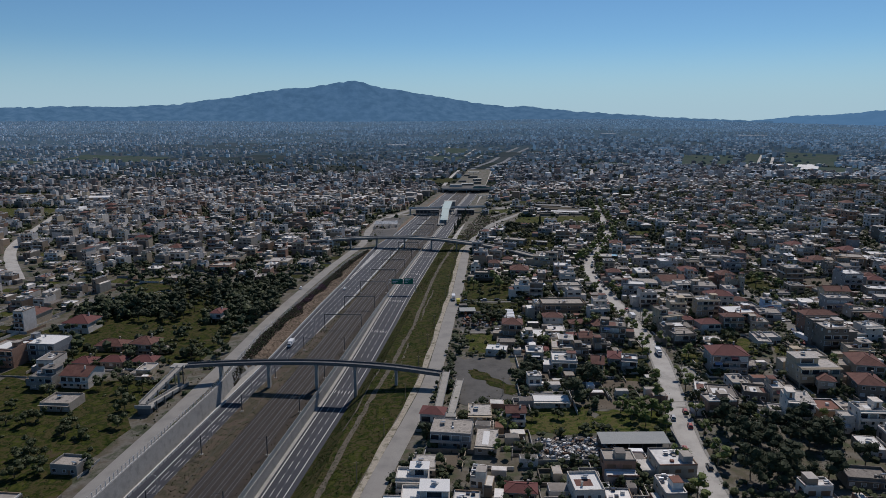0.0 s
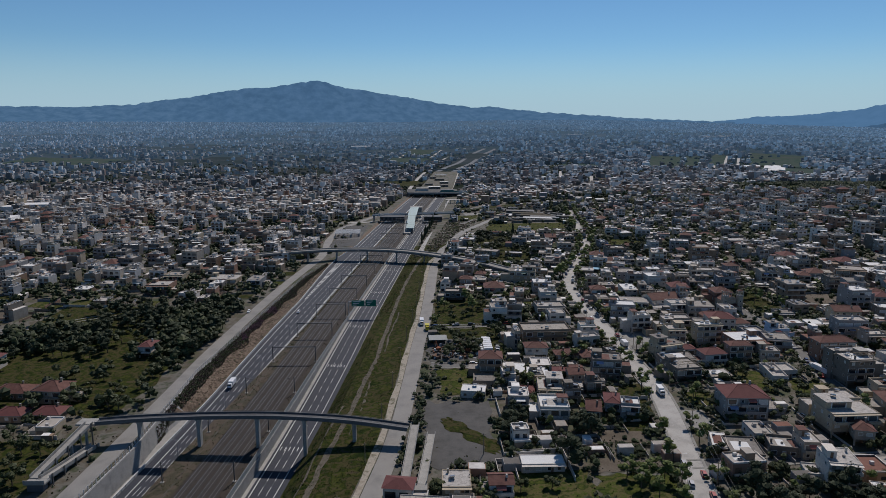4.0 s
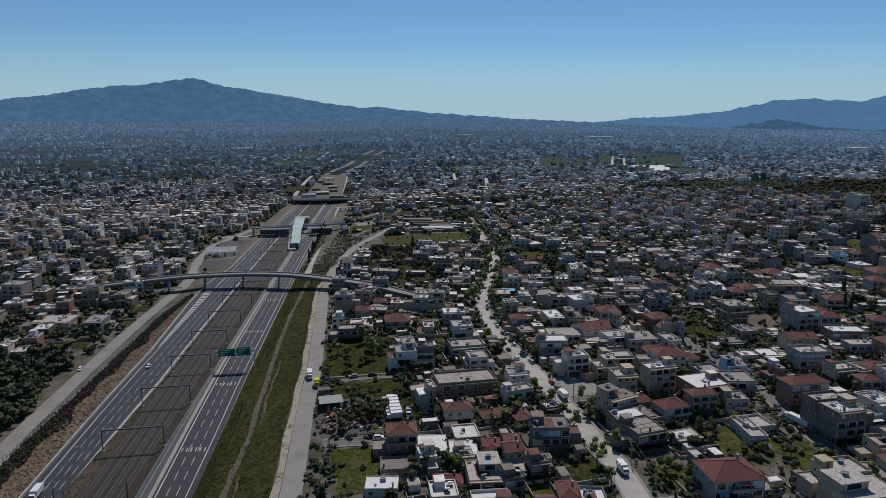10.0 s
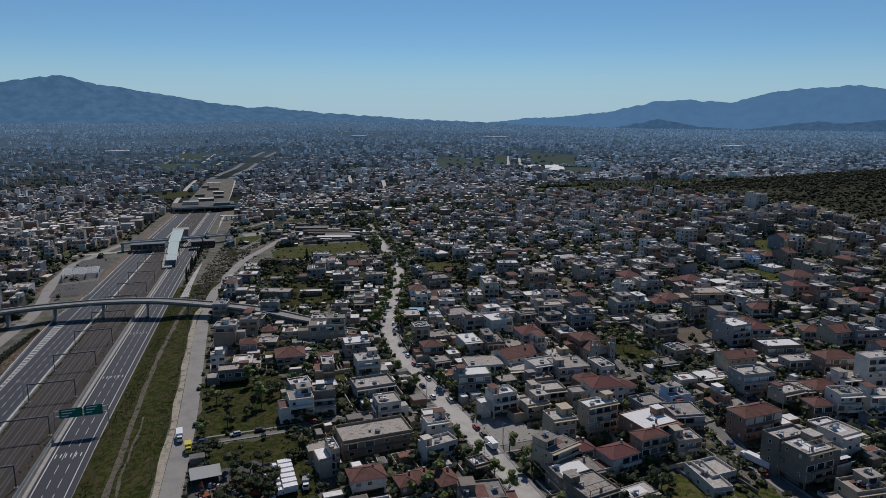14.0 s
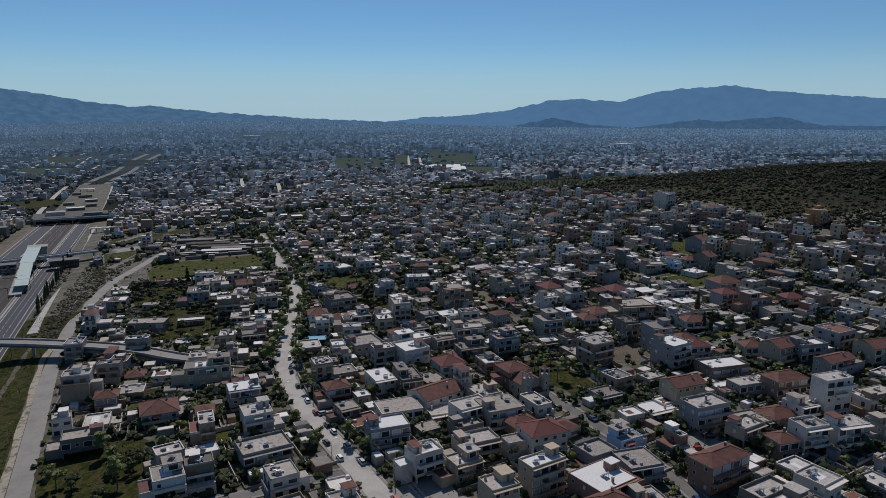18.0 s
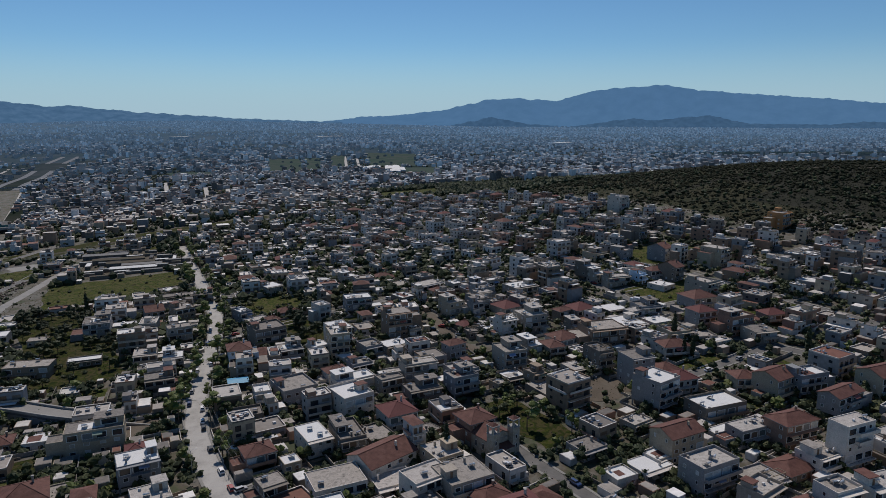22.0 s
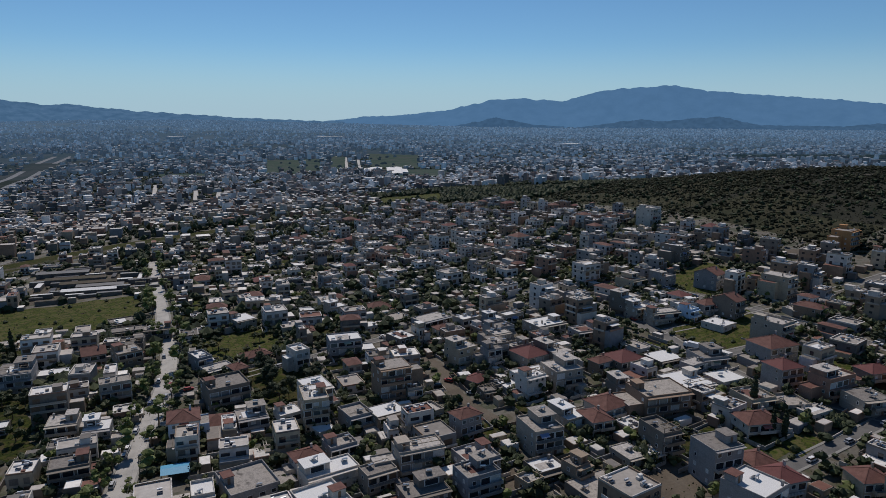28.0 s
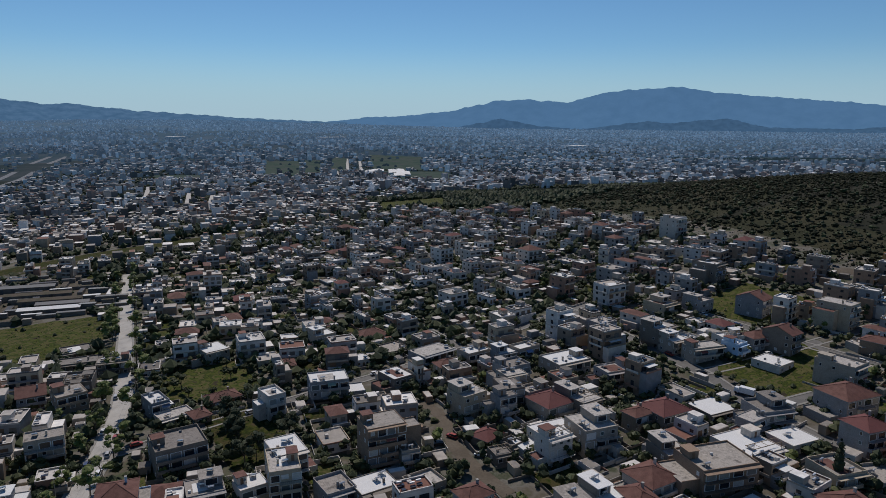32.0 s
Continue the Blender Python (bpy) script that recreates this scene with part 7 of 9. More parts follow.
house(54.3, 304.3, 11.7, 13.0, -4, 2, "flat", 1, "white")
house(69.4, 299.8, 5.5, 10.8, -10, 2, "gable", 3, 0)
house(78.8, 306.1, 5.9, 10.0, -12, 2, "hip_red", 5, 0)
house(84.8, 301.7, 7.4, 7.3, -12, 2, "flat", 5, "white")
house(45.0, 325.5, 9.1, 7.7, -9, 1, "hip_red", 2, 0)
house(72.8, 344.7, 5.5, 14.6, -9, 1, "hip", 2, 0)
house(64.9, 345.1, 6.0, 10.2, -11, 1, "hip_red", 2, 0)
house(129.9, 301.1, 16.5, 13.1, -3, 3, "hip_red", 5, 0)
house(163.7, 293.9, 13.8, 9.8, 0, 3, "flat", 4, 1)
house(136.9, 247.4, 9.7, 11.1, -11, 3, "flat", 7, 1)
house(115.3, 267.7, 11.3, 13.6, -9, 1, "flat", 3, 3)
house(129.6, 268.9, 9.3, 9.7, -14, 1, "flat", 3, 4)
house(108.8, 273.1, 5.5, 11.5, -16, 1, "flat", 1, "white")
house(137.2, 266.0, 6.2, 9.2, -5, 2, "flat", 0, 1)
house(161.6, 273.9, 6.7, 9.3, -16, 2, "hip", 0, 0)
house(157.7, 236.6, 10.0, 8.1, -1, 3, "flat", 7, 1)
house(177.4, 270.4, 10.8, 13.2, -10, 2, "hip", 3, 0)
house(189.7, 293.7, 12.1, 16.0, -11, 2, "hip", 4, 0)
house(149.4, 220.3, 7.4, 10.6, -8, 1, "flat", 1, "white")
house(135.8, 199.6, 13.6, 8.3, -7, 1, "flat", 3, 3)
house(147.0, 237.4, 8.8, 6.3, -15, 1, "flat", 1, "white")
house(14.4, 228.9, 8.0, 14.5, -6, 1, "flat", 0, 1)
house(12.5, 253.5, 9.5, 10.9, -1, 1, "flat", 4, 1)
house(-11.1, 197.7, 10.6, 7.1, -1, 2, "flat", 1, "white")
house(-8.2, 212.0, 8.2, 9.1, 0, 1, "flat", 0, 1)
house(-6.4, 185.6, 14.9, 9.0, 0, 2, "flat", 1, "white")
house(24.0, 194.4, 9.8, 6.1, -5, 1, "hip_red", 2, 0)
house(44.0, 191.5, 9.3, 11.4, 4, 2, "flat", 1, "white")
house(68.0, 403.0, 26, 13.5, 2, 2, "flat", 2, 4, stair=False, label="long low beige workshop hall with a stained flat roof")
house(78.4, 446.5, 17, 12, 2, 2, "flat", "raw", 4, pilotis=True, label="unfinished bare concrete building with open ground floor")
house(141.2, 579.4, 10.5, 11, -12, 3, "hip", 5, 0, blue=True, label="pale blue three-storey house with an orange hipped tile roof")
house(217.7, 563.1, 13, 11, -8, 5, "flat", 6, 0, label="tall sand-brown apartment block with a flat roof")
house(534.0, 702.7, 15, 13, 8, 5, "flat", 1, 1)
house(548.3, 555.3, 15, 12, 8, 4, "flat", "orange", 0, label="orange-pink apartment block at the foot of the hill")

HAND_HOUSES = [p for cell in TAKEN.values() for p in cell]


# ---- the rest of the town, lot by lot ----
def town_turn(x, y):
    """The way the streets run: along the main street, and a little askew elsewhere."""
    if x > 20:
        return lerp(y, (450, 1.0), (560, -14.0), (900, -11.0)) if x < 260 else lerp(x, (260, -4), (400, 3), (600, 14))
    return -5 + 14 * noise.noise(Vector((x * 0.004, y * 0.004, 0)))


def suits_house(x, y, r):
    if on_road(x, y, r) or in_open(x, y, r):
        return False
    hill = 58 * math.exp(-((x - 850) / 330) ** 2 - ((y - 620) / 420) ** 2)
    if hill > 23 or scrub_patch(x, y) or (520 < x < 720 and 960 < y < 1260):
        return False
    return True


def on_hill(x, y):
    return 58 * math.exp(-((x - 850) / 330) ** 2 - ((y - 620) / 420) ** 2) > 23


lawns = Shape()


def lawn(x, y, a, b, turn, mat):
    """An empty green or bare plot between houses."""
    ca, sa = math.cos(radians(turn)), math.sin(radians(turn))
    n, k = len(lawns.v), lawns.slot(mat)
    for i in range(5):
        for j in range(5):
            u, v = (i / 2 - 1) * a, (j / 2 - 1) * b
            px, py = x + u * ca - v * sa, y + u * sa + v * ca
            lawns.v.append((px, py, terrain(px, py) + 0.13))
    for i in range(4):
        for j in range(4):
            q = n + i * 5 + j
            lawns.f.append((q, q + 5, q + 6, q + 1))
            lawns.m.append(k)
    take(x, y, min(a, b) * 0.8)


rng = random.Random(11)
mid = Shape()
near_n = 0
LOT = 14.6
trees_here = []
for hx, hy, hr in HAND_HOUSES:
    for _ in range(3):
        a = rng.uniform(0, 2 * math.pi)
        trees_here.append((hx + math.cos(a) * (hr + rng.uniform(0.3, 3)), hy + math.sin(a) * (hr + rng.uniform(0.3, 3))))
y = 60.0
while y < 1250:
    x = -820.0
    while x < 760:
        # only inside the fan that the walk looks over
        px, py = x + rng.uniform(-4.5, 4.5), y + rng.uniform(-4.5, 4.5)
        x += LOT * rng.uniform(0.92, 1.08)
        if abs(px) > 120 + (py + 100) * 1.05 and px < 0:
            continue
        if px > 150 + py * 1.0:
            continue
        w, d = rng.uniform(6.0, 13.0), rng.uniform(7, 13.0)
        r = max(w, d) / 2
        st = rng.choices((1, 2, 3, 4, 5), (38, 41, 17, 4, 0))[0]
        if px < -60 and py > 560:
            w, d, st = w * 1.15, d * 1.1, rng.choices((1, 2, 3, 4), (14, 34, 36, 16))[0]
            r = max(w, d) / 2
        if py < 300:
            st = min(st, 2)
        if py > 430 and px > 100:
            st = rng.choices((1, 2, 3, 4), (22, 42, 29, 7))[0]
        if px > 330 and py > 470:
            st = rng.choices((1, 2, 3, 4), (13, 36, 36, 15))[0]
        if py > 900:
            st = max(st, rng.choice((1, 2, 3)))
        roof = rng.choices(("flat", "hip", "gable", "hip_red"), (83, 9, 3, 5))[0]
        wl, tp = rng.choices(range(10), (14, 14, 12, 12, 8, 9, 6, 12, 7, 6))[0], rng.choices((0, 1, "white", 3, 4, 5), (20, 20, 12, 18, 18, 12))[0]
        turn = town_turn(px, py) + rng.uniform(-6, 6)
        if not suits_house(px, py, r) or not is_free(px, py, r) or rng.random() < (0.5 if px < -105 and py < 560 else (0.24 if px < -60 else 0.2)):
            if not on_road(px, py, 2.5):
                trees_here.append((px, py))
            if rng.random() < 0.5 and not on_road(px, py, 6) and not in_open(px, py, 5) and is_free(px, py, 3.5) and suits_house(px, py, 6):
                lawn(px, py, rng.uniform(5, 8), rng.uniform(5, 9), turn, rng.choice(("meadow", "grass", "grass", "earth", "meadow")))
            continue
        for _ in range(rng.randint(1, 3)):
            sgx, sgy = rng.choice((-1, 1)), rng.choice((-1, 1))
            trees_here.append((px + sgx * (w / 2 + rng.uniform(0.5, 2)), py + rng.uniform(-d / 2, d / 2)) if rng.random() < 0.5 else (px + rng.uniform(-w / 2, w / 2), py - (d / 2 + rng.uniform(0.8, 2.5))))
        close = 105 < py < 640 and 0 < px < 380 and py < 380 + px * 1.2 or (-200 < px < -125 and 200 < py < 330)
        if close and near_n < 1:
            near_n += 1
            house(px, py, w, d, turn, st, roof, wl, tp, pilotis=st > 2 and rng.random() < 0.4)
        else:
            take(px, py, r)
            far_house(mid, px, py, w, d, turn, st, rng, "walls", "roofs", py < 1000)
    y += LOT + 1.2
# low sheds and workshops by the main street
SHEDS = ((140, 872, 36, 4.4), (146, 856, 30, 4), (138, 846, 34, 4.4), (134, 894, 40, 4.4), (128, 925, 36, 5))
for sx, sy, sw, sd in SHEDS:
    for k in range(-2, 3):
        take(sx + k * sw / 5 * 0.97, sy - k * sw / 5 * 0.24, 4.0)
for _ in range(420):
    px, py = rng.uniform(104, 184), rng.uniform(828, 990)
    w, d = rng.uniform(7, 20), rng.uniform(2.6, 4.2)
    if on_road(px, py, 4) or not is_free(px, py, w * 0.36):
        continue
    take(px, py, w * 0.36)
    far_house(mid, px, py, w, d, -14 + rng.choice((0, 0, 0, 90)) + rng.uniform(-3, 3), rng.choice((0.55, 0.75, 0.9)), rng, "wall3", rng.choice(("weeds", "weeds", "asphalt", "steel", "roof_white", "deck")), False)
# sheds and annexes in the gaps
for _ in range(5200):
    px, py = rng.uniform(5, 520), rng.uniform(150, 950)
    w, d = rng.uniform(2.5, 6.5), rng.uniform(2.5, 6.0)
    if not suits_house(px, py, 3.2) or not is_free(px, py, 2.6):
        continue
    take(px, py, 2.6)
    far_house(mid, px, py, w, d, town_turn(px, py), rng.choice((0.7, 0.85, 1.0)), rng, "walls", "roofs", False)
# low walls round the plots
plots = Shape()
for hx, hy, hr in [p for cell in list(TAKEN.values()) for p in cell]:
    if not (-320 < hx < 460 and 100 < hy < 760):
        continue
    t = radians(town_turn(hx, hy))
    ca, sa = math.cos(t), math.sin(t)
    a, b = hr + rng.uniform(1.2, 3.2), hr + rng.uniform(1.5, 4)
    cs = [(hx + u * ca - v * sa, hy + u * sa + v * ca) for u, v in ((-a, -b), (a, -b), (a, b), (-a, b))]
    hgt, mat = rng.uniform(0.8, 1.9), rng.choice(("walls", "concrete", "wall1", "wall3"))
    for i in range(4):
        p, q = cs[i], cs[(i + 1) % 4]
        mx, my = (p[0] + q[0]) / 2, (p[1] + q[1]) / 2
        if rng.random() < 0.45 or on_road(mx, my, 0.4) or in_open(mx, my, 0) or on_road(p[0], p[1], 0.3) or on_road(q[0], q[1], 0.3):
            continue
        plots.beam((p[0], p[1], terrain(*p) + hgt / 2 - 0.2), (q[0], q[1], terrain(*q) + hgt / 2 - 0.2), 0.2, hgt + 0.3, mat)
lone("garden_plots", lawns, "small green and bare plots between the houses", "gardens", kind="stuff")
lone("plot_walls", plots, "low plastered walls round the house plots", "walls", kind="stuff")
lone("town_houses", mid, "close-set pale suburban houses with flat roofs", "houses", kind="stuff")

far = Shape()
rng = random.Random(5)


def plain_house(sh, x, y, w, d, h, turn, wall, roof, back):
    """A far block: walls and a flat roof."""
    z = terrain(x, y) - 0.5
    ca, sa = math.cos(radians(turn)), math.sin(radians(turn))
    n, kw, kr = len(sh.v), sh.slot(wall), sh.slot(roof)
    for zz in (z, z + h + 0.5):
        for u, v in ((-w / 2, -d / 2), (w / 2, -d / 2), (w / 2, d / 2), (-w / 2, d / 2)):
            sh.v.append((x + u * ca - v * sa, y + u * sa + v * ca, zz))
    for f in ((0, 1, 5, 4), (1, 2, 6, 5), (3, 0, 4, 7)) + (((2, 3, 7, 6),) if back else ()):
        sh.f.append(tuple(n + i for i in f))
        sh.m.append(kw)
    sh.face([sh.v[n + i] for i in (4, 5, 6, 7)], roof)


dist = 1228.0
while dist < 4420:
    grow = min(1.0, max(0.5, (126 - terrain(dist * 0.3, dist * 0.95)) / 140))
    step = (13.6 + (min(dist, 2400) - 1200) * 0.003) * grow
    az = -47.0
    while az < 72:
        az += math.degrees(step / dist) * rng.uniform(0.85, 1.3)
        dd = dist + rng.uniform(-0.45, 0.45) * step
        px, py = dd * math.sin(radians(az)), dd * math.cos(radians(az))
        if py < 1450 and px > 520 and (scrub_patch(px, py) or px > 620 and py < 1300 - (px - 620) * 0.2) or in_open(px, py, 6) or on_road(px, py, 5) or on_hill(px, py):
            continue
        dens = noise.noise(Vector((px * 0.0022, py * 0.0022, 1.3))) + 0.6 * noise.noise(Vector((px * 0.008, py * 0.008, 4.1)))
        if rng.random() < (0.3 if px < 0 else 0.22) - dens * 0.75:
            continue
        belt = noise.noise(Vector((az * 0.14, dd * 0.011, 6.2)))          # strips of orchard and scrub between the quarters
        if dd > 1750 and belt > (0.12 if az < 6 else 0.26) and rng.random() < 0.8:
            continue
        if px > 0.98 * py and abs(dd - 2690) < 70 * min(1.0, max(0.0, (px - py) / 500)):
            continue
        # the band sets how much painted haze a block carries
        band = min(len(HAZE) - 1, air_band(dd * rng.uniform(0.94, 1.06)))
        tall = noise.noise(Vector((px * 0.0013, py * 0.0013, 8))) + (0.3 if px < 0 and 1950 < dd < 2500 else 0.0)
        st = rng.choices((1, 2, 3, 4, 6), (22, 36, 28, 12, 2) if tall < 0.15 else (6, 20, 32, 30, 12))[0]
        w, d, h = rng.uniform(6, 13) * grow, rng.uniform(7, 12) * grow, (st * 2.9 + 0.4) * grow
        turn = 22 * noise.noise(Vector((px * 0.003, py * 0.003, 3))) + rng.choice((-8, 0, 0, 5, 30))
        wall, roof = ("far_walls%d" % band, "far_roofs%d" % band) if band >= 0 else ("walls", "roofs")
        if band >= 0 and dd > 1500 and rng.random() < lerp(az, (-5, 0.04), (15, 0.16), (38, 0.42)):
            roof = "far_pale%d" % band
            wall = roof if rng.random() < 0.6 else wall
        # a few all-white blocks painted as distant glints
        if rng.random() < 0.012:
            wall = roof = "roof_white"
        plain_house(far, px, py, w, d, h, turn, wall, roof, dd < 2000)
        if dd < 2300 and st > 1 and rng.random() < 0.6:
            plain_house(far, px + rng.uniform(-2, 2), py + rng.uniform(-1, 2), w * 0.4, d * 0.4, h + 2.4, turn, wall, roof, False)
        if dd < 1700 and rng.random() < 0.7:
            plain_house(far, px + w * rng.choice((-0.7, 0.7)), py + rng.uniform(-2, 2), w * 0.5, d * 0.7, h * rng.uniform(0.35, 0.7), turn, wall, roof, False)
    dist += step * (1.0 if dist < 2400 else 1.0 + (dist - 2400) / 1800)
# warehouses
for x0, y0, w, d in ((2025, 2350, 90, 40), (-580, 1050, 66, 26), (-505, 890, 58, 26), (700, 3200, 70, 40), (-260, 2900, 80, 40), (1300, 3050, 130, 30)):
    far_house(far, x0, y0, w, d, 8, 3, rng, "roof_white", "roof_white", False)
far_house(far, 575, 2060, 12, 12, 0, 5, rng, "roof_white", "roof_white", False)
for k, (gx, gy, w, d) in enumerate(((900, 1918, 26, 96), (940, 1955, 32, 60), (962, 1905, 30, 120), (948, 1835, 34, 110), (986, 1922, 26, 90), (912, 1790, 26, 84))):
    g = Shape().box(-w / 2, -d / 2, -1, w / 2, d / 2, 3.4, "roof_white").face([(-w / 2, -d / 2, 3.45), (0, -d / 2, 4.7), (0, d / 2, 4.7), (-w / 2, d / 2, 3.45)], "roof_white").face([(0, -d / 2, 4.7), (w / 2, -d / 2, 3.45), (w / 2, d / 2, 3.45), (0, d / 2, 4.7)], "roof_white")
    ob = lone("greenhouse", g, "long white-covered greenhouse on the plain", "greenhouse", "greenhouses")
    ob.matrix_basis = pose(gx, gy, terrain(gx, gy) + 0.8, 0, 0, -28)
lone("backdrop_town", far, "endless hazy pale suburbs on the plain", "town", kind="stuff")

# ---- trees and scrub ----
def leaf_ball(sh, c, r, count, size, mat, rng, squash=0.8):
    """A clump of small leaf sprays round c."""
    k = sh.slot(mat)
    for _ in range(count):
        t, p = rng.uniform(0, 2 * math.pi), math.acos(rng.uniform(-1, 1))
        q = r * rng.uniform(0.6, 0.98)
        x, y, z = c[0] + q * math.sin(p) * math.cos(t), c[1] + q * math.sin(p) * math.sin(t), c[2] + q * math.cos(p) * squash
        a = Vector((rng.uniform(-1, 1), rng.uniform(-1, 1), rng.uniform(-1, 1))).normalized() * size * rng.uniform(0.6, 1.3)
        b = a.cross(Vector((rng.uniform(-1, 1), rng.uniform(-1, 1), rng.uniform(-1, 1)))).normalized() * size * rng.uniform(0.4, 0.8)
        n = len(sh.v)
        sh.v.extend([(x - a.x, y - a.y, z - a.z), (x + b.x, y + b.y, z + b.z), (x + a.x, y + a.y, z + a.z), (x - b.x, y - b.y, z - b.z)])
        sh.f.append((n, n + 1, n + 2, n + 3))
        sh.m.append(k)


def blob(sh, c, r, mat, rng, squash=0.8):
    """A rough low-sided clump, the dark inside of a crown."""
    n, k = len(sh.v), sh.slot(mat)
    for q, h in ((0.8, -0.6), (1.0, 0.25)):
        for i in range(5):
            t = 2 * math.pi * (i + q + rng.uniform(-0.3, 0.3)) / 5
            s = q * rng.uniform(0.7, 1.25)
            sh.v.append((c[0] + r * s * math.cos(t), c[1] + r * s * math.sin(t), c[2] + r * squash * (h + rng.uniform(-0.2, 0.2))))
    sh.v.append((c[0] + r * rng.uniform(-0.2, 0.2), c[1] + r * rng.uniform(-0.2, 0.2), c[2] + r * squash * rng.uniform(0.8, 1.15)))
    for i in range(5):
        a, b = n + i, n + (i + 1) % 5
        sh.f.append((a, b, b + 5, a + 5))
        sh.f.append((a + 5, b + 5, n + 10))
        sh.m.extend([k, k])


def tuft(sh, x, y, r, mat, rng, z=None):
    """A small pointed clump of grass or twigs."""
    n, k = len(sh.v), sh.slot(mat)
    z = terrain(x, y) if z is None else z
    for i in range(4):
        t = math.pi / 2 * (i + rng.uniform(-0.3, 0.3))
        sh.v.append((x + r * math.cos(t), y + r * math.sin(t), z - 0.05))
    sh.v.append((x + rng.uniform(-0.4, 0.4) * r, y + rng.uniform(-0.4, 0.4) * r, z + r * rng.uniform(0.6, 1.3)))
    for i in range(4):
        sh.f.append((n + i, n + (i + 1) % 4, n + 4))
        sh.m.append(k)


def tree_kind(name, label, seed, height, spread, mat, leaves=660, size=0.17, bare=0.35):
    rng = random.Random(seed)
    t = thing(name, 0, 0, -500, 0, label, "tree", "trees of the town")
    tr = Shape().tube((0, 0, -0.5), (0.1, 0, height * bare), 0.22, 0.15, "bark")
    cr = Shape()
    for i in range(rng.randint(5, 7)):
        a = rng.uniform(0, 2 * math.pi)
        q = spread * rng.uniform(0.25, 0.75)
        c = (q * math.cos(a), q * math.sin(a), height * rng.uniform(bare + 0.12, 0.88))
        tr.tube((0.1, 0, height * bare * 0.95), c, 0.11, 0.03, "bark", 5)
        r = spread * rng.uniform(0.36, 0.55)
        for _ in range(3):
            blob(cr, tuple(v + r * rng.uniform(-0.3, 0.3) for v in c), r * 0.6, mat, rng)
        leaf_ball(cr, c, r, leaves // 6, size, mat, rng)
    part("trunk", tr, t)
    part("crown", cr, t)
    return t


def cypress_kind(seed, height):
    rng = random.Random(seed)
    t = thing("cypress", 0, 0, -500, 0, "tall narrow dark cypress", "tree", "cypresses")
    part("trunk", Shape().tube((0, 0, -0.5), (0, 0, height * 0.3), 0.2, 0.14, "bark"), t)
    cr = Shape()
    for i in range(9):
        u = i / 8
        r = height * 0.1 * (math.sin(math.pi * min(1, 0.18 + u * 0.82)) ** 0.7 + 0.08)
        c = (rng.uniform(-0.1, 0.1), rng.uniform(-0.1, 0.1), height * (0.1 + 0.86 * u))
        blob(cr, c, r * 0.9, "leaf_dark", rng, 1.4)
        leaf_ball(cr, c, r, 40, 0.3, "leaf_dark", rng, 1.5)
    part("crown", cr, t)
    return t


OLIVES = [tree_kind("olive_tree", "round dark grey-green olive tree", 40 + i, 4.6 + 0.6 * i, 2.9 + 0.35 * i, "leaf") for i in range(4)]
PINES = [tree_kind("pine_tree", "broad dark green pine tree", 60 + i, 8.5 + i, 4.2 + 0.4 * i, "leaf_dark", 800, 0.2, 0.3) for i in range(3)]
SPRING = [tree_kind("street_tree", "thin spring-green street tree", 80 + i, 7.0 + i * 0.8, 3.1 + 0.3 * i, "leaf_fresh", 330, 0.2, 0.38) for i in range(4)]
CYPRESS = [cypress_kind(90, 9), cypress_kind(91, 12)]
TREE_N = [0]


def plant(kinds, x, y, rng, scale=1.0):
    TREE_N[0] += 1
    k = rng.choice(kinds)
    s = scale * rng.uniform(0.8, 1.25)
    ob = copy_thing(k, Matrix.Identity(4))
    ob.matrix_basis = pose(x, y, terrain(x, y), 0, 0, rng.uniform(0, 360)) @ Matrix.Diagonal((s, s, s * rng.uniform(0.9, 1.12), 1))
    return ob


rng = random.Random(21)
# along the main street
mline = ROADS[2][0]
for i, p in enumerate(mline):
    if p.y < 170 or i % 2:
        continue
    for s in (-1, 1):
        if rng.random() < (0.45 if p.y < 470 else 0.6):
            plant(SPRING, p.x + s * (lerp(p.y, (460, 6.0), (600, 5.2)) + rng.uniform(-0.3, 0.9)), p.y + rng.uniform(-3, 3), rng, 1.0 if p.y < 500 else 1.15)
# olive groves
for x0, x1, y0, y1, n, kinds in ((144, 155, 321, 342, 5, OLIVES), (165, 176, 306, 328, 5, OLIVES), (114, 124, 310, 321, 4, SPRING + OLIVES), (-212, -134, 200, 300, 42, OLIVES), (-212, -116, 392, 500, 120, PINES + PINES + OLIVES), (-232, -168, 385, 420, 14, PINES), (-158, -122, 316, 392, 22, OLIVES), (10, 42, 374, 422, 16, OLIVES), (34, 66, 274, 303, 60, PINES), (204, 218, 434, 472, 7, SPRING + OLIVES), (120, 170, 285, 300, 8, OLIVES), (150, 185, 380, 392, 6, OLIVES), (101, 148, 194, 240, 60, PINES), (62, 84, 238, 258, 9, SPRING + OLIVES), (28, 58, 240, 262, 9, OLIVES), (9, 42, 430, 488, 16, OLIVES + SPRING), (55, 95, 602, 733, 58, PINES + OLIVES), (177, 199, 586, 633, 14, PINES), (169, 207, 651, 689, 8, OLIVES)):
    for _ in range(n):
        x, y = rng.uniform(x0, x1), rng.uniform(y0, y1)
        if not on_road(x, y, 2.5) and is_free(x, y, 2.5):
            plant(kinds, x, y, rng)
            take(x, y, 1.6)
# cypresses
for x, y in ((91, 715), (128, 470), (170, 446), (172, 449), (240, 500), (306, 455), (308, 452), (92, 712), (318, 470), (345, 420)):
    if not on_road(x, y, 0.5):
        plant(CYPRESS, x, y, rng, 1.1)
for i in range(22):
    y = 712 + i * 10.5
    plant(CYPRESS, axis(y) + 31.5 + rng.uniform(-0.5, 0.5), y, rng, 0.75)
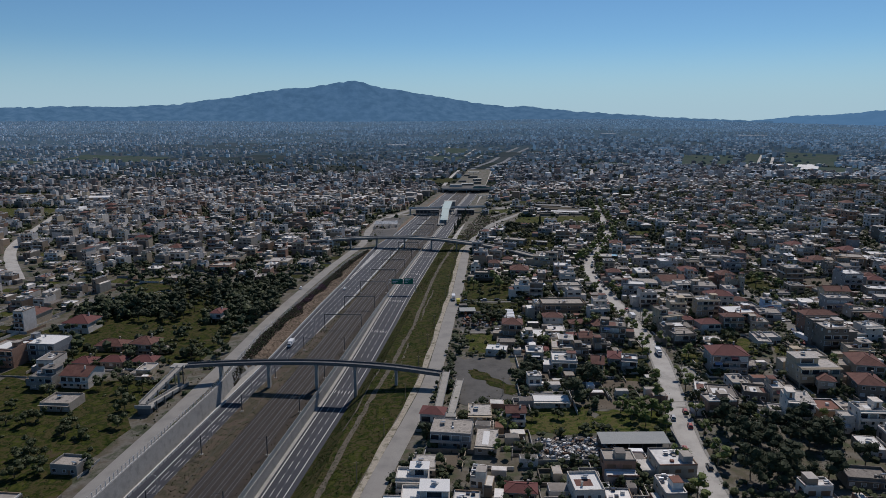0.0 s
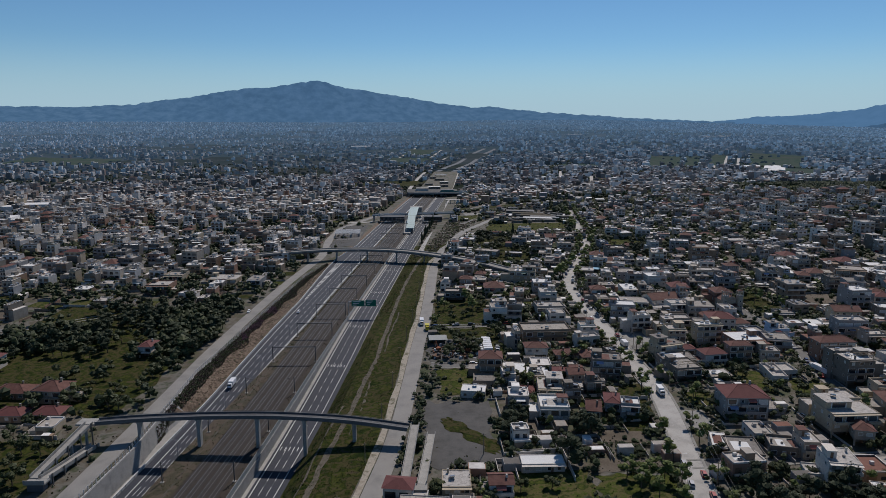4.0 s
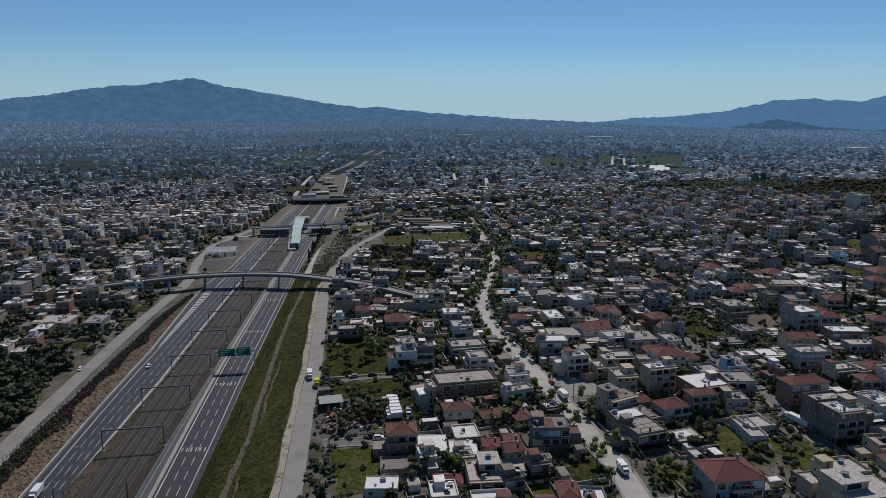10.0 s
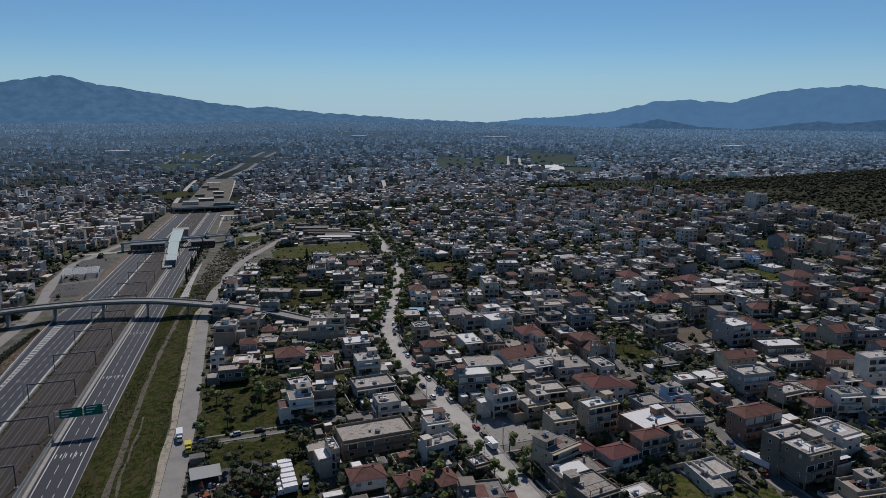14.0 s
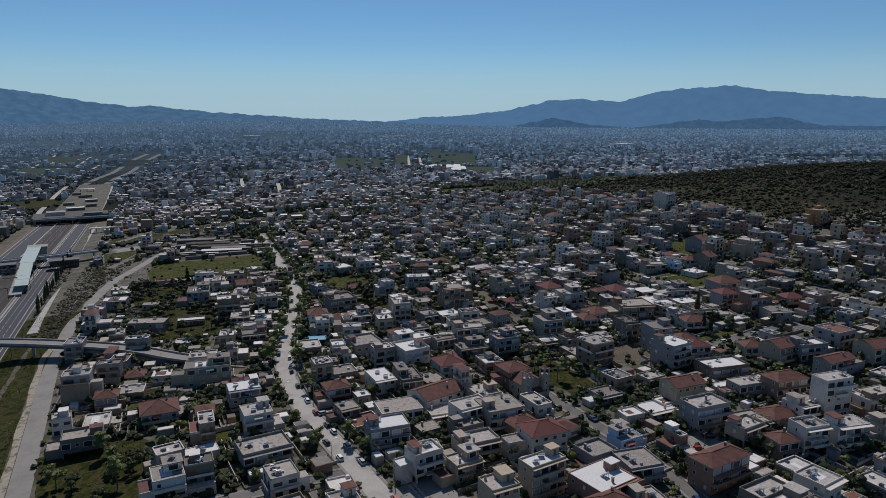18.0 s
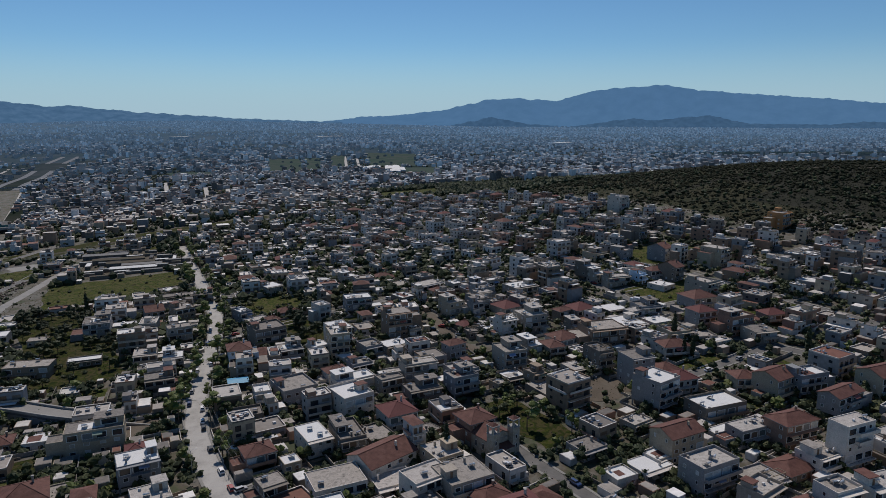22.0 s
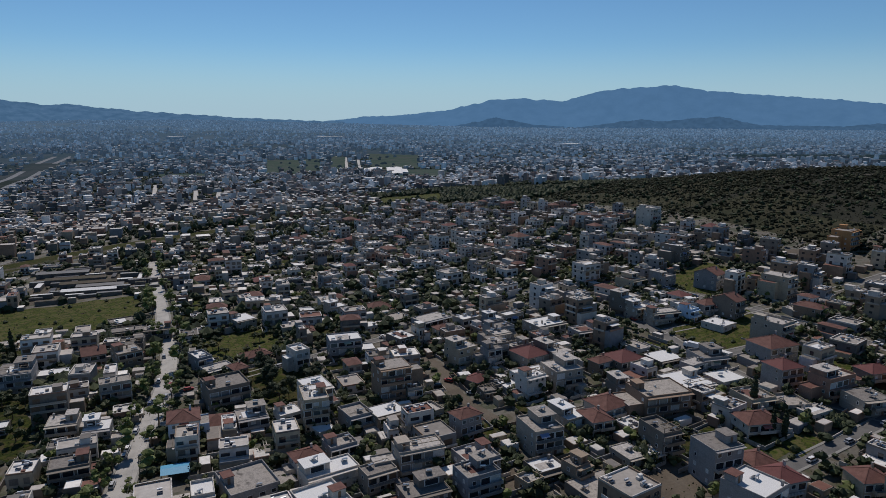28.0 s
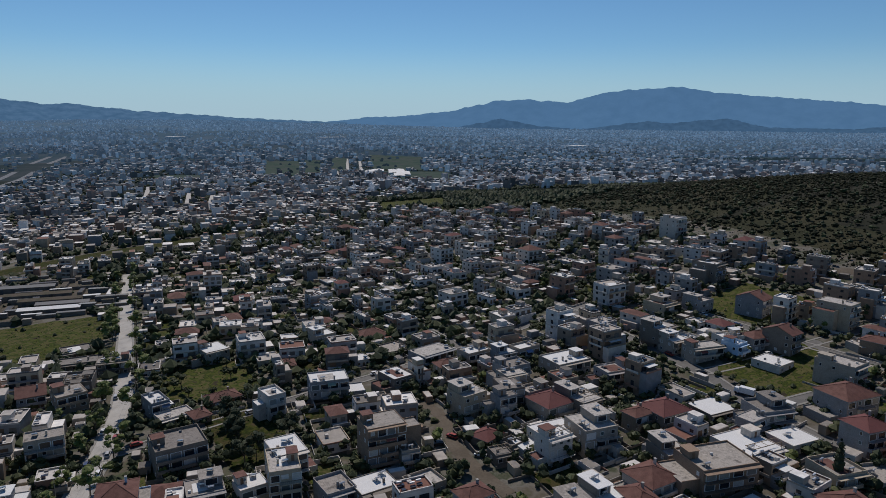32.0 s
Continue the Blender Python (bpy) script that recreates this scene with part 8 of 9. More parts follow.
# gardens
back, garden = Shape(), Shape()
for k, (x, y) in enumerate(trees_here):
    for q in range(rng.randint(1, 2)):
        tx, ty = x + q * rng.uniform(-3, 3), y + q * rng.uniform(-3, 3)
        if on_road(tx, ty, 1.6) or not is_free(tx, ty, -0.6) or in_open(tx, ty, 0):
            continue
        near_path = 100 < ty < 480 and -30 < tx < 230
        if near_path and TREE_N[0] < 425 and rng.random() < 0.6:
            plant(rng.choice((OLIVES, OLIVES, SPRING, PINES)), tx, ty, rng, rng.uniform(0.55, 1.0))
            continue
        h, r = rng.uniform(1.6, 4.6), rng.uniform(1.2, 2.8)
        z = terrain(tx, ty)
        close = ty < 720 and -300 < tx < 480
        for _ in range(rng.randint(2, 4)):
            c = (tx + rng.uniform(-1, 1) * r * 0.7, ty + rng.uniform(-1, 1) * r * 0.7, z + h * rng.uniform(0.45, 1.0))
            blob(garden if close else back, c, r * rng.uniform(0.45, 0.75), "leaf_far", rng, 0.9)
            if close:
                leaf_ball(garden, c, r * 0.8, 14, 0.42, "leaf_far", rng, 0.9)
for i in range(23000):
    tx, ty = rng.uniform(-20, 480), rng.uniform(120, 720)
    if ty > 630 + tx * 1.6 or noise.noise(Vector((tx * 0.03, ty * 0.03, 4))) + rng.uniform(-0.3, 0.3) < -0.16 or on_road(tx, ty, 1.2) or in_open(tx, ty, -1.5) or not is_free(tx, ty, -0.2):
        continue
    z = terrain(tx, ty)
    for _ in range(rng.randint(2, 3)):
        r = rng.uniform(0.7, 2.1)
        c = (tx + rng.uniform(-1.3, 1.3), ty + rng.uniform(-1.3, 1.3), z + r * rng.uniform(0.4, 1.1))
        fine = ty < 430 and tx < 280
        blob(garden, c, r * (0.62 if fine else 0.8), "leaf_far", rng, 0.8)
        leaf_ball(garden, c, r, 16 if fine else 5, 0.2 if fine else 0.38, "leaf_far", rng, 0.85)
for i in range(2600):
    tx, ty = rng.uniform(20, 470), rng.uniform(180, 780)
    if on_road(tx, ty, 2.6) or in_open(tx, ty, -1) or not is_free(tx, ty, 0.2):
        continue
    z, h, m = terrain(tx, ty), rng.uniform(3.0, 6.5), rng.choice(("leaf_far", "leaf_far", "leaf", "leaf_dark", "leaf_fresh"))
    for _ in range(3):
        r = rng.uniform(1.2, 2.1)
        c = (tx + rng.uniform(-1.2, 1.2), ty + rng.uniform(-1.2, 1.2), z + h * rng.uniform(0.5, 0.95))
        fine = ty < 430 and tx < 280
        blob(garden, c, r * (0.66 if fine else 0.85), m, rng, 0.9)
        leaf_ball(garden, c, r, 26 if fine else 9, 0.2 if fine else 0.4, m, rng, 0.9)
for i in range(1500):
    ty = rng.uniform(505, 930)
    tx = rng.uniform(-330, left_front(ty) - 6)
    if on_road(tx, ty, 2.4) or not is_free(tx, ty, 0.0) or in_open(tx, ty, 0) or noise.noise(Vector((tx * 0.02, ty * 0.02, 2))) < -0.15:
        continue
    z, h, m = terrain(tx, ty), rng.uniform(2.5, 6.5), rng.choice(("leaf_far", "leaf_far", "leaf", "leaf_dark"))
    for _ in range(3):
        r = rng.uniform(1.3, 2.5)
        c = (tx + rng.uniform(-1.5, 1.5), ty + rng.uniform(-1.5, 1.5), z + h * rng.uniform(0.4, 0.95))
        blob(garden, c, r * 0.85, m, rng, 0.9)
        leaf_ball(garden, c, r, 6, 0.5, m, rng, 0.9)
for i in range(1500):
    tx, ty = rng.uniform(-240, -118), rng.uniform(318, 500)
    if ty < 392 and rng.random() < 0.82:
        continue
    if on_road(tx, ty, 2.5) or not is_free(tx, ty, -0.4) or noise.noise(Vector((tx * 0.025, ty * 0.025, 9))) < -0.02 + rng.uniform(-0.12, 0.12):
        continue
    z, h = terrain(tx, ty), rng.uniform(2.5, 8.5)
    for _ in range(3):
        r = rng.uniform(1.2, 2.9)
        c = (tx + rng.uniform(-2, 2), ty + rng.uniform(-2, 2), z + h * rng.uniform(0.3, 1.0))
        m = rng.choice(("leaf_far", "leaf_far", "leaf_dark", "leaf"))
        blob(garden, c, r * 0.85, m, rng, 0.9)
        leaf_ball(garden, c, r, 9, 0.5, m, rng, 0.9)
lone("garden_trees", garden, "dark leafy garden trees and bushes between houses", "trees", kind="stuff")
# dark wood beyond the town, and scattered far trees
for _ in range(2600):
    x, y = rng.uniform(470, 760), rng.uniform(940, 1290)
    if in_open(x, y, 3) or x < 470 + (1290 - y) * 0.15 or 450 < x < 575 and 955 < y < 1052:
        continue
    blob(back, (x, y, terrain(x, y) + rng.uniform(1, 3.5)), rng.uniform(2.0, 4.5), "leaf_far", rng, 1.1)
for _ in range(30000):
    y = rng.uniform(640, 2300) if rng.random() < 0.5 else rng.uniform(640, 1300)
    x = rng.uniform(-y * 0.75, y * 1.0)
    if x < -60 and rng.random() < 0.5 or on_road(x, y, 2) or not is_free(x, y, -0.3) or in_open(x, y, 2) or scrub_patch(x, y) or on_hill(x, y):
        continue
    blob(back, (x, y, terrain(x, y) + rng.uniform(1, 3)), rng.uniform(1.6, 3.6), "leaf_far", rng, 1.0)
for x0, x1, y0, y1, n in ((270, 480, 950, 1010, 420), (210, 330, 1085, 1150, 160), (400, 560, 1040, 1110, 260), (170, 215, 880, 990, 90)):
    for _ in range(n):
        x, y = rng.uniform(x0, x1), rng.uniform(y0, y1)
        if not on_road(x, y, 2) and is_free(x, y, -1.0):
            blob(back, (x, y, terrain(x, y) + rng.uniform(2, 6)), rng.uniform(1.8, 3.8), "leaf_far", rng, 1.2)
lone("far_trees", back, "dark clumps of garden trees between the houses", "trees", kind="stuff")
far_wood = Shape()
for _ in range(4200):
    y = rng.uniform(1500, 3950)
    x = rng.uniform(-y * 0.8, y * 1.2)
    if noise.noise(Vector((x * 0.0025, y * 0.006, 7))) < 0.08 or on_road(x, y, 4):
        continue
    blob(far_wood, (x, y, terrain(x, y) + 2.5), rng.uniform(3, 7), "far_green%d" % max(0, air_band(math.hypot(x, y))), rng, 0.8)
for _ in range(900):
    az = rng.uniform(44, 72)
    wide = min(1.0, (az - 43) / 8) * (0.75 + 0.5 * noise.noise(Vector((az * 0.5, 0, 5))))
    d = 2690 + wide * rng.uniform(-95, 95)
    x, y = d * math.sin(math.radians(az)), d * math.cos(math.radians(az))
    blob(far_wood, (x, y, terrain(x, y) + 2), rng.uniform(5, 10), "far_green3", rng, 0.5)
for x0, x1, y0, y1 in ((640, 690, 1920, 1950), (720, 735, 1905, 1930), (772, 782, 1900, 1925)):
    for i in range(7):
        xx = x0 + (x1 - x0) * i / 6
        for j in range(40):
            if rng.random() < 0.5:
                yy = y0 + (y1 - y0) * j / 39
                blob(far_wood, (xx + rng.uniform(-3, 3), yy, terrain(xx, yy) + 2), rng.uniform(2, 4), "leaf_far", rng, 1.0)
lone("backdrop_woods", far_wood, "hazy dark strips of trees on the plain", "trees", kind="stuff")
# scrub on the hill
scrub = Shape()
for _ in range(60000):
    x, y = rng.uniform(500, 1020), rng.uniform(300, 1150)
    hill = 58 * math.exp(-((x - 850) / 330) ** 2 - ((y - 620) / 420) ** 2)
    if hill < 22 or not is_free(x, y, 1) or noise.noise(Vector((x * 0.012, y * 0.012, 2))) < (-0.6 if x > 650 else -0.02) + rng.uniform(-0.3, 0.3):
        continue
    thick = noise.noise(Vector((x * 0.035, y * 0.035, 9)))
    if thick + rng.uniform(-0.45, 0.45) < -0.2:
        continue
    pick = rng.random()
    r = rng.uniform(0.45, 0.85) if pick < 0.55 else rng.uniform(0.85, 1.7) if pick < 0.95 else rng.uniform(1.7, 2.8)
    blob(scrub, (x, y, terrain(x, y) + r * 0.5), r, "leaf_scrub", rng, 0.8)
for _ in range(40000):
    x, y = rng.uniform(500, 1000), rng.uniform(300, 1250)
    if not (on_hill(x, y) or scrub_patch(x, y)) or not is_free(x, y, 0.5):
        continue
    tuft(scrub, x, y, rng.uniform(0.25, 0.8), rng.choice(("leaf_scrub", "leaf_scrub", "hill_grass")), rng)
lone("hill_scrub", scrub, "dark low shrubs dotted over the hill", "shrubs", kind="stuff")
tufts = Shape()
for _ in range(16000):
    y = rng.uniform(150, 700)
    o = rng.uniform(right_edge(y) + 2, min(right_front(y) - 6.5 - axis(y), 60))
    if noise.noise(Vector((o * 0.08, y * 0.04, 3))) < rng.uniform(-0.5, 0.3):
        continue
    tuft(tufts, axis(y) + o, y, rng.uniform(0.12, 0.42), rng.choice(("grass", "grass", "meadow", "leaf")), rng)
for _ in range(2600):
    y = rng.uniform(150, 640)
    o = rng.uniform(left_inner(y) + 1.6, -10.9) if rng.random() < 0.8 else rng.uniform(4.8, 8.6)
    tuft(tufts, axis(y) + o, y, rng.uniform(0.12, 0.4), rng.choice(("weeds", "leaf", "weeds", "grass")), rng, rail_z(y) + 0.19)
for _ in range(1500):
    y = rng.uniform(640, 870)
    x = rng.uniform(axis(y) + 31, lerp(y, (640, 10), (707, 22), (777, 40), (870, 70)))
    if any((px - x) ** 2 + (py - y) ** 2 < (h + 1.5) ** 2 for a in (-1, 0, 1) for b in (-1, 0, 1) for px, py, h in ROAD_CELLS.get((int(x // 20) + a, int(y // 20) + b), ())):
        continue
    blob(tufts, (x, y, terrain(x, y) + 0.2), rng.uniform(0.3, 1.5), rng.choice(("hedge", "leaf_far", "leaf_scrub")), rng, 0.7)
# weeds and bushes on open plots
for cx0, cy0, hx, hy, turn in OPEN:
    if not (-260 < cx0 < 480 and cy0 < 900):
        continue
    ca, sa = math.cos(radians(turn)), math.sin(radians(turn))
    for _ in range(int(min(900, hx * hy * 0.35))):
        u, v = rng.uniform(-hx, hx), rng.uniform(-hy, hy)
        x, y = cx0 + u * ca - v * sa, cy0 + u * sa + v * ca
        if on_road(x, y, 0.6) or not is_free(x, y, -0.3) or (2 < x < 30 and 266 < y < 322 and rng.random() < 0.9):
            continue
        if rng.random() < 0.07 and noise.noise(Vector((x * 0.08, y * 0.08, 6))) > -0.1:
            r = rng.uniform(0.6, 1.5)
            blob(tufts, (x, y, terrain(x, y) + r * 0.5), r, "leaf_far", rng, 0.9)
            leaf_ball(tufts, (x, y, terrain(x, y) + r * 0.6), r * 1.1, 10, 0.3, "leaf_far", rng, 0.9)
        else:
            tuft(tufts, x, y, rng.uniform(0.15, 0.5), rng.choice(("grass", "meadow", "leaf_far", "weeds")), rng, terrain(x, y) + 0.1)
lone("verge_tufts", tufts, "rough tufts of grass and weeds on the verge", "grass", kind="stuff")
# hedge above the motorway bank
hedge = Shape()
for i in range(5200):
    y = rng.uniform(306, 612)
    f = profile(y)
    wide = (f[2][0] - f[1][0]) * (0.42 + 0.3 * noise.noise(Vector((0, y * 0.05, 3))))
    u = rng.random() ** 1.3
    o = f[1][0] + 0.3 + u * max(1.4, wide) if y > 330 else bank_top(y) + rng.uniform(0.2, 1.4)
    x, r = axis(y) + o, rng.uniform(0.4, 1.0) * (1.15 - 0.5 * u)
    c = (x, y, terrain(x, y) + r * rng.uniform(0.3, 1.3))
    m = "judas" if 415 < y < 480 and noise.noise(Vector((x * 0.2, y * 0.09, 8))) > -0.05 else rng.choice(("hedge", "hedge", "leaf", "leaf_far"))
    blob(hedge, c, r * 0.55, m, rng, 1.0)
    leaf_ball(hedge, c, r, 16, 0.17, m, rng, 1.1)
# loose stones and ledges on the cut face
for i in range(2600):
    y = rng.uniform(335, 612)
    f = profile(y)
    x = axis(y) + rng.uniform(f[1][0] + 1.5, f[2][0] - 0.3)
    blob(hedge, (x, y, terrain(x, y) + 0.02), rng.uniform(0.15, 0.6), rng.choice(("rock", "rock", "rock", "rock", "weeds", "leaf_far")), rng, 0.5)
lone("hedge", hedge, "purple-brown straggly hedge along the motorway bank", "hedge", kind="stuff")
for t in OLIVES + PINES + SPRING + CYPRESS:
    for c in list(t.children):
        bpy.data.objects.remove(c)
    bpy.data.objects.remove(t)

# ---- vehicles ----
def wheel(parent, x, y, r=0.33):
    w = part("wheel", Shape().tube((x - 0.11, y, r), (x + 0.11, y, r), r, r, "tyre", 10), parent)
    return w


def car(x, y, turn, paint, label="", lift=0.2, z=None):
    c = thing("car", x, y, (terrain(x, y) if z is None else z) + lift, turn, label or "%s saloon car parked at the kerb" % paint, "car", "cars")
    p = "car_" + paint
    b = Shape()
    k = b.slot(p)
    prof = [(-2.1, 0.3), (-2.1, 0.75), (-1.95, 0.88), (1.1, 0.95), (2.0, 0.78), (2.12, 0.6), (2.12, 0.3)]
    n = len(prof)
    for s in (-0.86, 0.86):
        b.v.extend([(s, yy, zz) for yy, zz in prof])
    for i in range(n):
        j = (i + 1) % n
        b.f.append((i, j, n + j, n + i))
        b.m.append(k)
    b.f.append(tuple(range(n - 1, -1, -1)))
    b.f.append(tuple(range(n, 2 * n)))
    b.m.extend([k, k])
    part("body", b, c)
    part("cabin", Shape().box(-0.8, -1.9, 0.88, 0.8, 1.0, 1.38, "window", taper=0.22), c, "dark glass")
    part("roof", Shape().box(-0.56, -1.62, 1.38, 0.56, 0.7, 1.44, p), c)
    for sx in (-0.78, 0.78):
        for sy in (-1.3, 1.35):
            wheel(c, sx, sy)
    return c


def truck(x, y, turn, cab, load, label, long=5.0, z=None, lift=0.25):
    t = thing("truck", x, y, (terrain(x, y) if z is None else z) + lift, turn, label, "truck", "trucks")
    part("chassis", Shape().box(-0.9, -long / 2 - 1, 0.5, 0.9, long / 2 + 1.2, 0.8, "tyre"), t)
    part("cargo_box", Shape().box(-1.15, -long / 2 - 1, 0.85, 1.15, long / 2 - 0.6, 3.0, load).box(-1.18, -long / 2 - 1.03, 2.98, 1.18, long / 2 - 0.57, 3.05, load), t)
    cb = part("cab", Shape().box(-1.05, long / 2 - 0.4, 0.6, 1.05, long / 2 + 1.4, 1.6, cab).box(-1.0, long / 2 - 0.35, 1.6, 1.0, long / 2 + 1.3, 2.4, cab, taper=0.12), t)
    part("windscreen", Shape().box(-0.9, long / 2 + 1.2, 1.6, 0.9, long / 2 + 1.33, 2.25, "window"), cb)
    for sx in (-0.95, 0.95):
        for sy in (-long / 2, long / 2 + 0.6):
            wheel(t, sx, sy, 0.45)
    return t


rng = random.Random(33)
truck(0.4, 435.4, 182, "car_white", "car_white", "white box truck driving on the frontage road")
truck(3.6, 424.0, 182, "car_yellow", "car_yellow", "yellow tipper truck driving on the frontage road", 3.2)
truck(axis(360) - 27.5, 360, 178, "car_white", "car_white", "white box truck on the motorway", 5.2, z=road_z(360))
truck(107.0, 384.4, 2, "car_white", "car_white", "white box truck in the main street", 5.0)
truck(104.6, 322, 178, "car_white", "car_white", "white box truck in the main street", 4.0)
car(axis(470) - 25, 470, 178, "white", "white car on the motorway", z=road_z(470))
car(-111.8, 473.5, 184, "white", "white car driving on the frontage road")
for i in range(6):
    truck(34.2, 397.5 - i * 3.3, 92 + rng.uniform(-4, 4), "car_white", "car_white", "white box truck parked in the yard", 4.2)
truck(40.3, 383.6, 172, "car_white", "sheet", "grey box truck parked in the yard", 4.6)
truck(351.7, 521.7, 14, "car_white", "car_white", "white box truck parked beside the green plot", 5.0)
truck(184.6, 338.6, 12, "car_white", "car_white", "long white trailer parked along the side street", 9.5)
car(210.0, 374.1, 80, "red", "red car parked in a paved yard")
car(220.7, 378.1, 60, "black", "dark car parked in a paved yard")
car(238.8, 562.0, 70, "black", "dark car parked beside the dirt track")
car(245.6, 563.4, 20, "red", "red car parked beside the dirt track")
car(246.0, 547.2, 40, "white", "white car parked beside the dirt track")
car(20.6, 430.2, 96, "silver", "silver car parked at the side street")
PAINTS = ("white", "silver", "black", "blue", "red", "silver", "white", "black")
n = 0
for i, p in enumerate(mline):
    if not 200 < p.y < 860 or rng.random() < 0.62 or n > 34:
        continue
    q = mline[min(i + 1, len(mline) - 1)]
    d = (q - p).to_2d()
    if d.length < 0.1:
        continue
    d.normalize()
    s = rng.choice((-1, 1))
    car(p.x + d.y * 2.7 * s, p.y - d.x * 2.7 * s, math.degrees(math.atan2(d.y, d.x)) - 90, rng.choice(PAINTS), label="", lift=0.24)
    n += 1
n = 0
for line, half in ROADS[3:]:
    for i in range(0, len(line) - 1, 3):
        p, q = line[i], line[i + 1]
        if n > 46 or not (0 < p.x < 420 and 230 < p.y < 650) or rng.random() < 0.45:
            continue
        d = (q - p).to_2d().normalized()
        s = rng.choice((-1, 1))
        car(p.x + d.y * (half - 0.9) * s, p.y - d.x * (half - 0.9) * s, math.degrees(math.atan2(d.y, d.x)) - 90, rng.choice(PAINTS))
        n += 1


for (px, py, turn), paint in zip(((152.1, 294.3, 8), (147.4, 288.1, 4), (150.5, 288.4, 6)), ("white", "black", "white")):
    car(px, py, turn, paint, "%s car parked behind a block of flats" % paint, lift=0.15)
# ---- yards ----
def pile(name, x0, x1, y0, y1, n, mats, hmax, label, category, seed):
    r, sh = random.Random(seed), Shape()
    for _ in range(n):
        x, y = r.uniform(x0, x1), r.uniform(y0, y1)
        w, d, h = r.uniform(0.4, 1.9), r.uniform(0.4, 1.9), r.uniform(0.3, hmax)
        z = terrain(x, y) - 0.1
        a = r.uniform(0, 3.14)
        k0 = len(sh.v)
        sh.box(-w / 2, -d / 2, 0, w / 2, d / 2, h, r.choice(mats), taper=r.uniform(0, 0.25) * min(w, d))
        ca, sa = math.cos(a), math.sin(a)
        for i in range(k0, len(sh.v)):
            u, v, t = sh.v[i]
            sh.v[i] = (x + u * ca - v * sa, y + u * sa + v * ca, z + t)
    return lone(name, sh, label, category, kind="stuff")


pile("scrap_heap", 33, 62, 218, 233, 330, ("scrap",), 1.6, "heaps of white, grey and dark scrap", "scrap", 3)
pile("scrap_heap", 62, 82, 216, 221, 110, ("scrap",), 1.3, "rows of scrap along the yard wall", "scrap", 4)
shed = thing("open_shed", 67.5, 225, terrain(67, 225), 2, "long open shed with a pale sheet roof", "shed")
part("roof", Shape().face([(-12.5, -4, 4.0), (12.5, -4, 4.0), (12.5, 4, 4.7), (-12.5, 4, 4.7)], "sheet").face([(-12.5, 4, 4.6), (12.5, 4, 4.6), (12.5, -4, 3.9), (-12.5, -4, 3.9)], "steel"), shed)
for i in range(6):
    for s in (-3.8, 3.8):
        part("post", Shape().box(-12.2 + i * 4.88 - 0.12, s - 0.12, -0.3, -12.2 + i * 4.88 + 0.12, s + 0.12, 3.95 if s < 0 else 4.6, "steel"), shed)
part("back_wall", Shape().box(-12.4, 3.7, -0.3, 12.4, 3.9, 4.4, "concrete"), shed)
truck(65.9, 217.9, 88, "car_white", "car_white", "white box truck among the scrap", 4.4)
yw = Shape()
for a, b in (((31, 214.5), (84, 214.5)), ((84, 214.5), (85, 236)), ((31, 214.5), (31, 236))):
    z = terrain(*a)
    yw.beam((a[0], a[1], z + 0.7), (b[0], b[1], terrain(*b) + 0.7), 0.25, 2.0, "concrete")
lone("yard_wall", yw, "grey concrete wall round the scrap yard", "wall", kind="structure")

pile("machine_scrap", 6, 30, 374, 396, 150, ("rust", "rust", "scrap", "scrap", "steel", "rust"), 2.0, "rusty machine parts heaped in a yard", "scrap", 8)
roof_shed = thing("yard_shed", 9.3, 400, terrain(9, 400), 3, "yard shed with a pale grey sheet roof", "shed")
part("roof", Shape().box(-5, -4.2, 3.1, 5, 4.2, 3.3, "sheet"), roof_shed)
for sx in (-4.6, 4.6):
    for sy in (-3.8, 3.8):
        part("post", Shape().box(sx - 0.12, sy - 0.12, -0.3, sx + 0.12, sy + 0.12, 3.1, "steel"), roof_shed)
part("back_wall", Shape().box(-4.8, 3.6, -0.3, 4.8, 3.8, 3.1, "wall_raw"), roof_shed)


def digger(x, y, turn):
    d = thing("excavator", x, y, terrain(x, y) + 0.15, turn, "orange tracked excavator parked in the yard", "excavator", "machines in the yard")
    for s in (-1.0, 1.0):
        part("track", Shape().box(s - 0.3, -1.8, 0, s + 0.3, 1.8, 0.75, "tyre", taper=0.08), d)
    part("body", Shape().box(-1.2, -1.9, 0.85, 1.2, 1.2, 1.9, "orange_paint", taper=0.06), d)
    part("cab", Shape().box(-1.1, 0.2, 1.9, -0.1, 1.5, 2.9, "window", taper=0.08), d)
    part("boom", Shape().beam((0.4, 1.2, 1.6), (0.4, 3.6, 4.2), 0.35, 0.45, "orange_paint").beam((0.4, 3.6, 4.2), (0.4, 5.6, 2.2), 0.28, 0.35, "orange_paint"), d)
    part("bucket", Shape().box(0.0, 5.2, 1.2, 0.8, 6.0, 2.2, "rust", taper=0.12), d)


for x, y, t in ((9, 388, 20), (17, 390, 160), (24, 384, 70)):
    digger(x, y, t)

tarp = thing("tarpaulin_shelter", 132.5, 553.5, terrain(132, 553), -12, "low shelter roofed with bright blue tarpaulin", "shelter")
part("cover", Shape().face([(-4.5, -3.5, 3.2), (4.5, -3.5, 3.0), (4.5, 0, 3.7), (-4.5, 0, 3.8)], "tarp_blue").face([(-4.5, 0, 3.8), (4.5, 0, 3.7), (4.5, 3.5, 3.1), (-4.5, 3.5, 3.2)], "tarp_blue"), tarp)
for sx in (-4.3, 4.3):
    for sy in (-3.3, 3.3):
        part("post", Shape().box(sx - 0.08, sy - 0.08, -0.3, sx + 0.08, sy + 0.08, 3.2, "wood"), tarp)

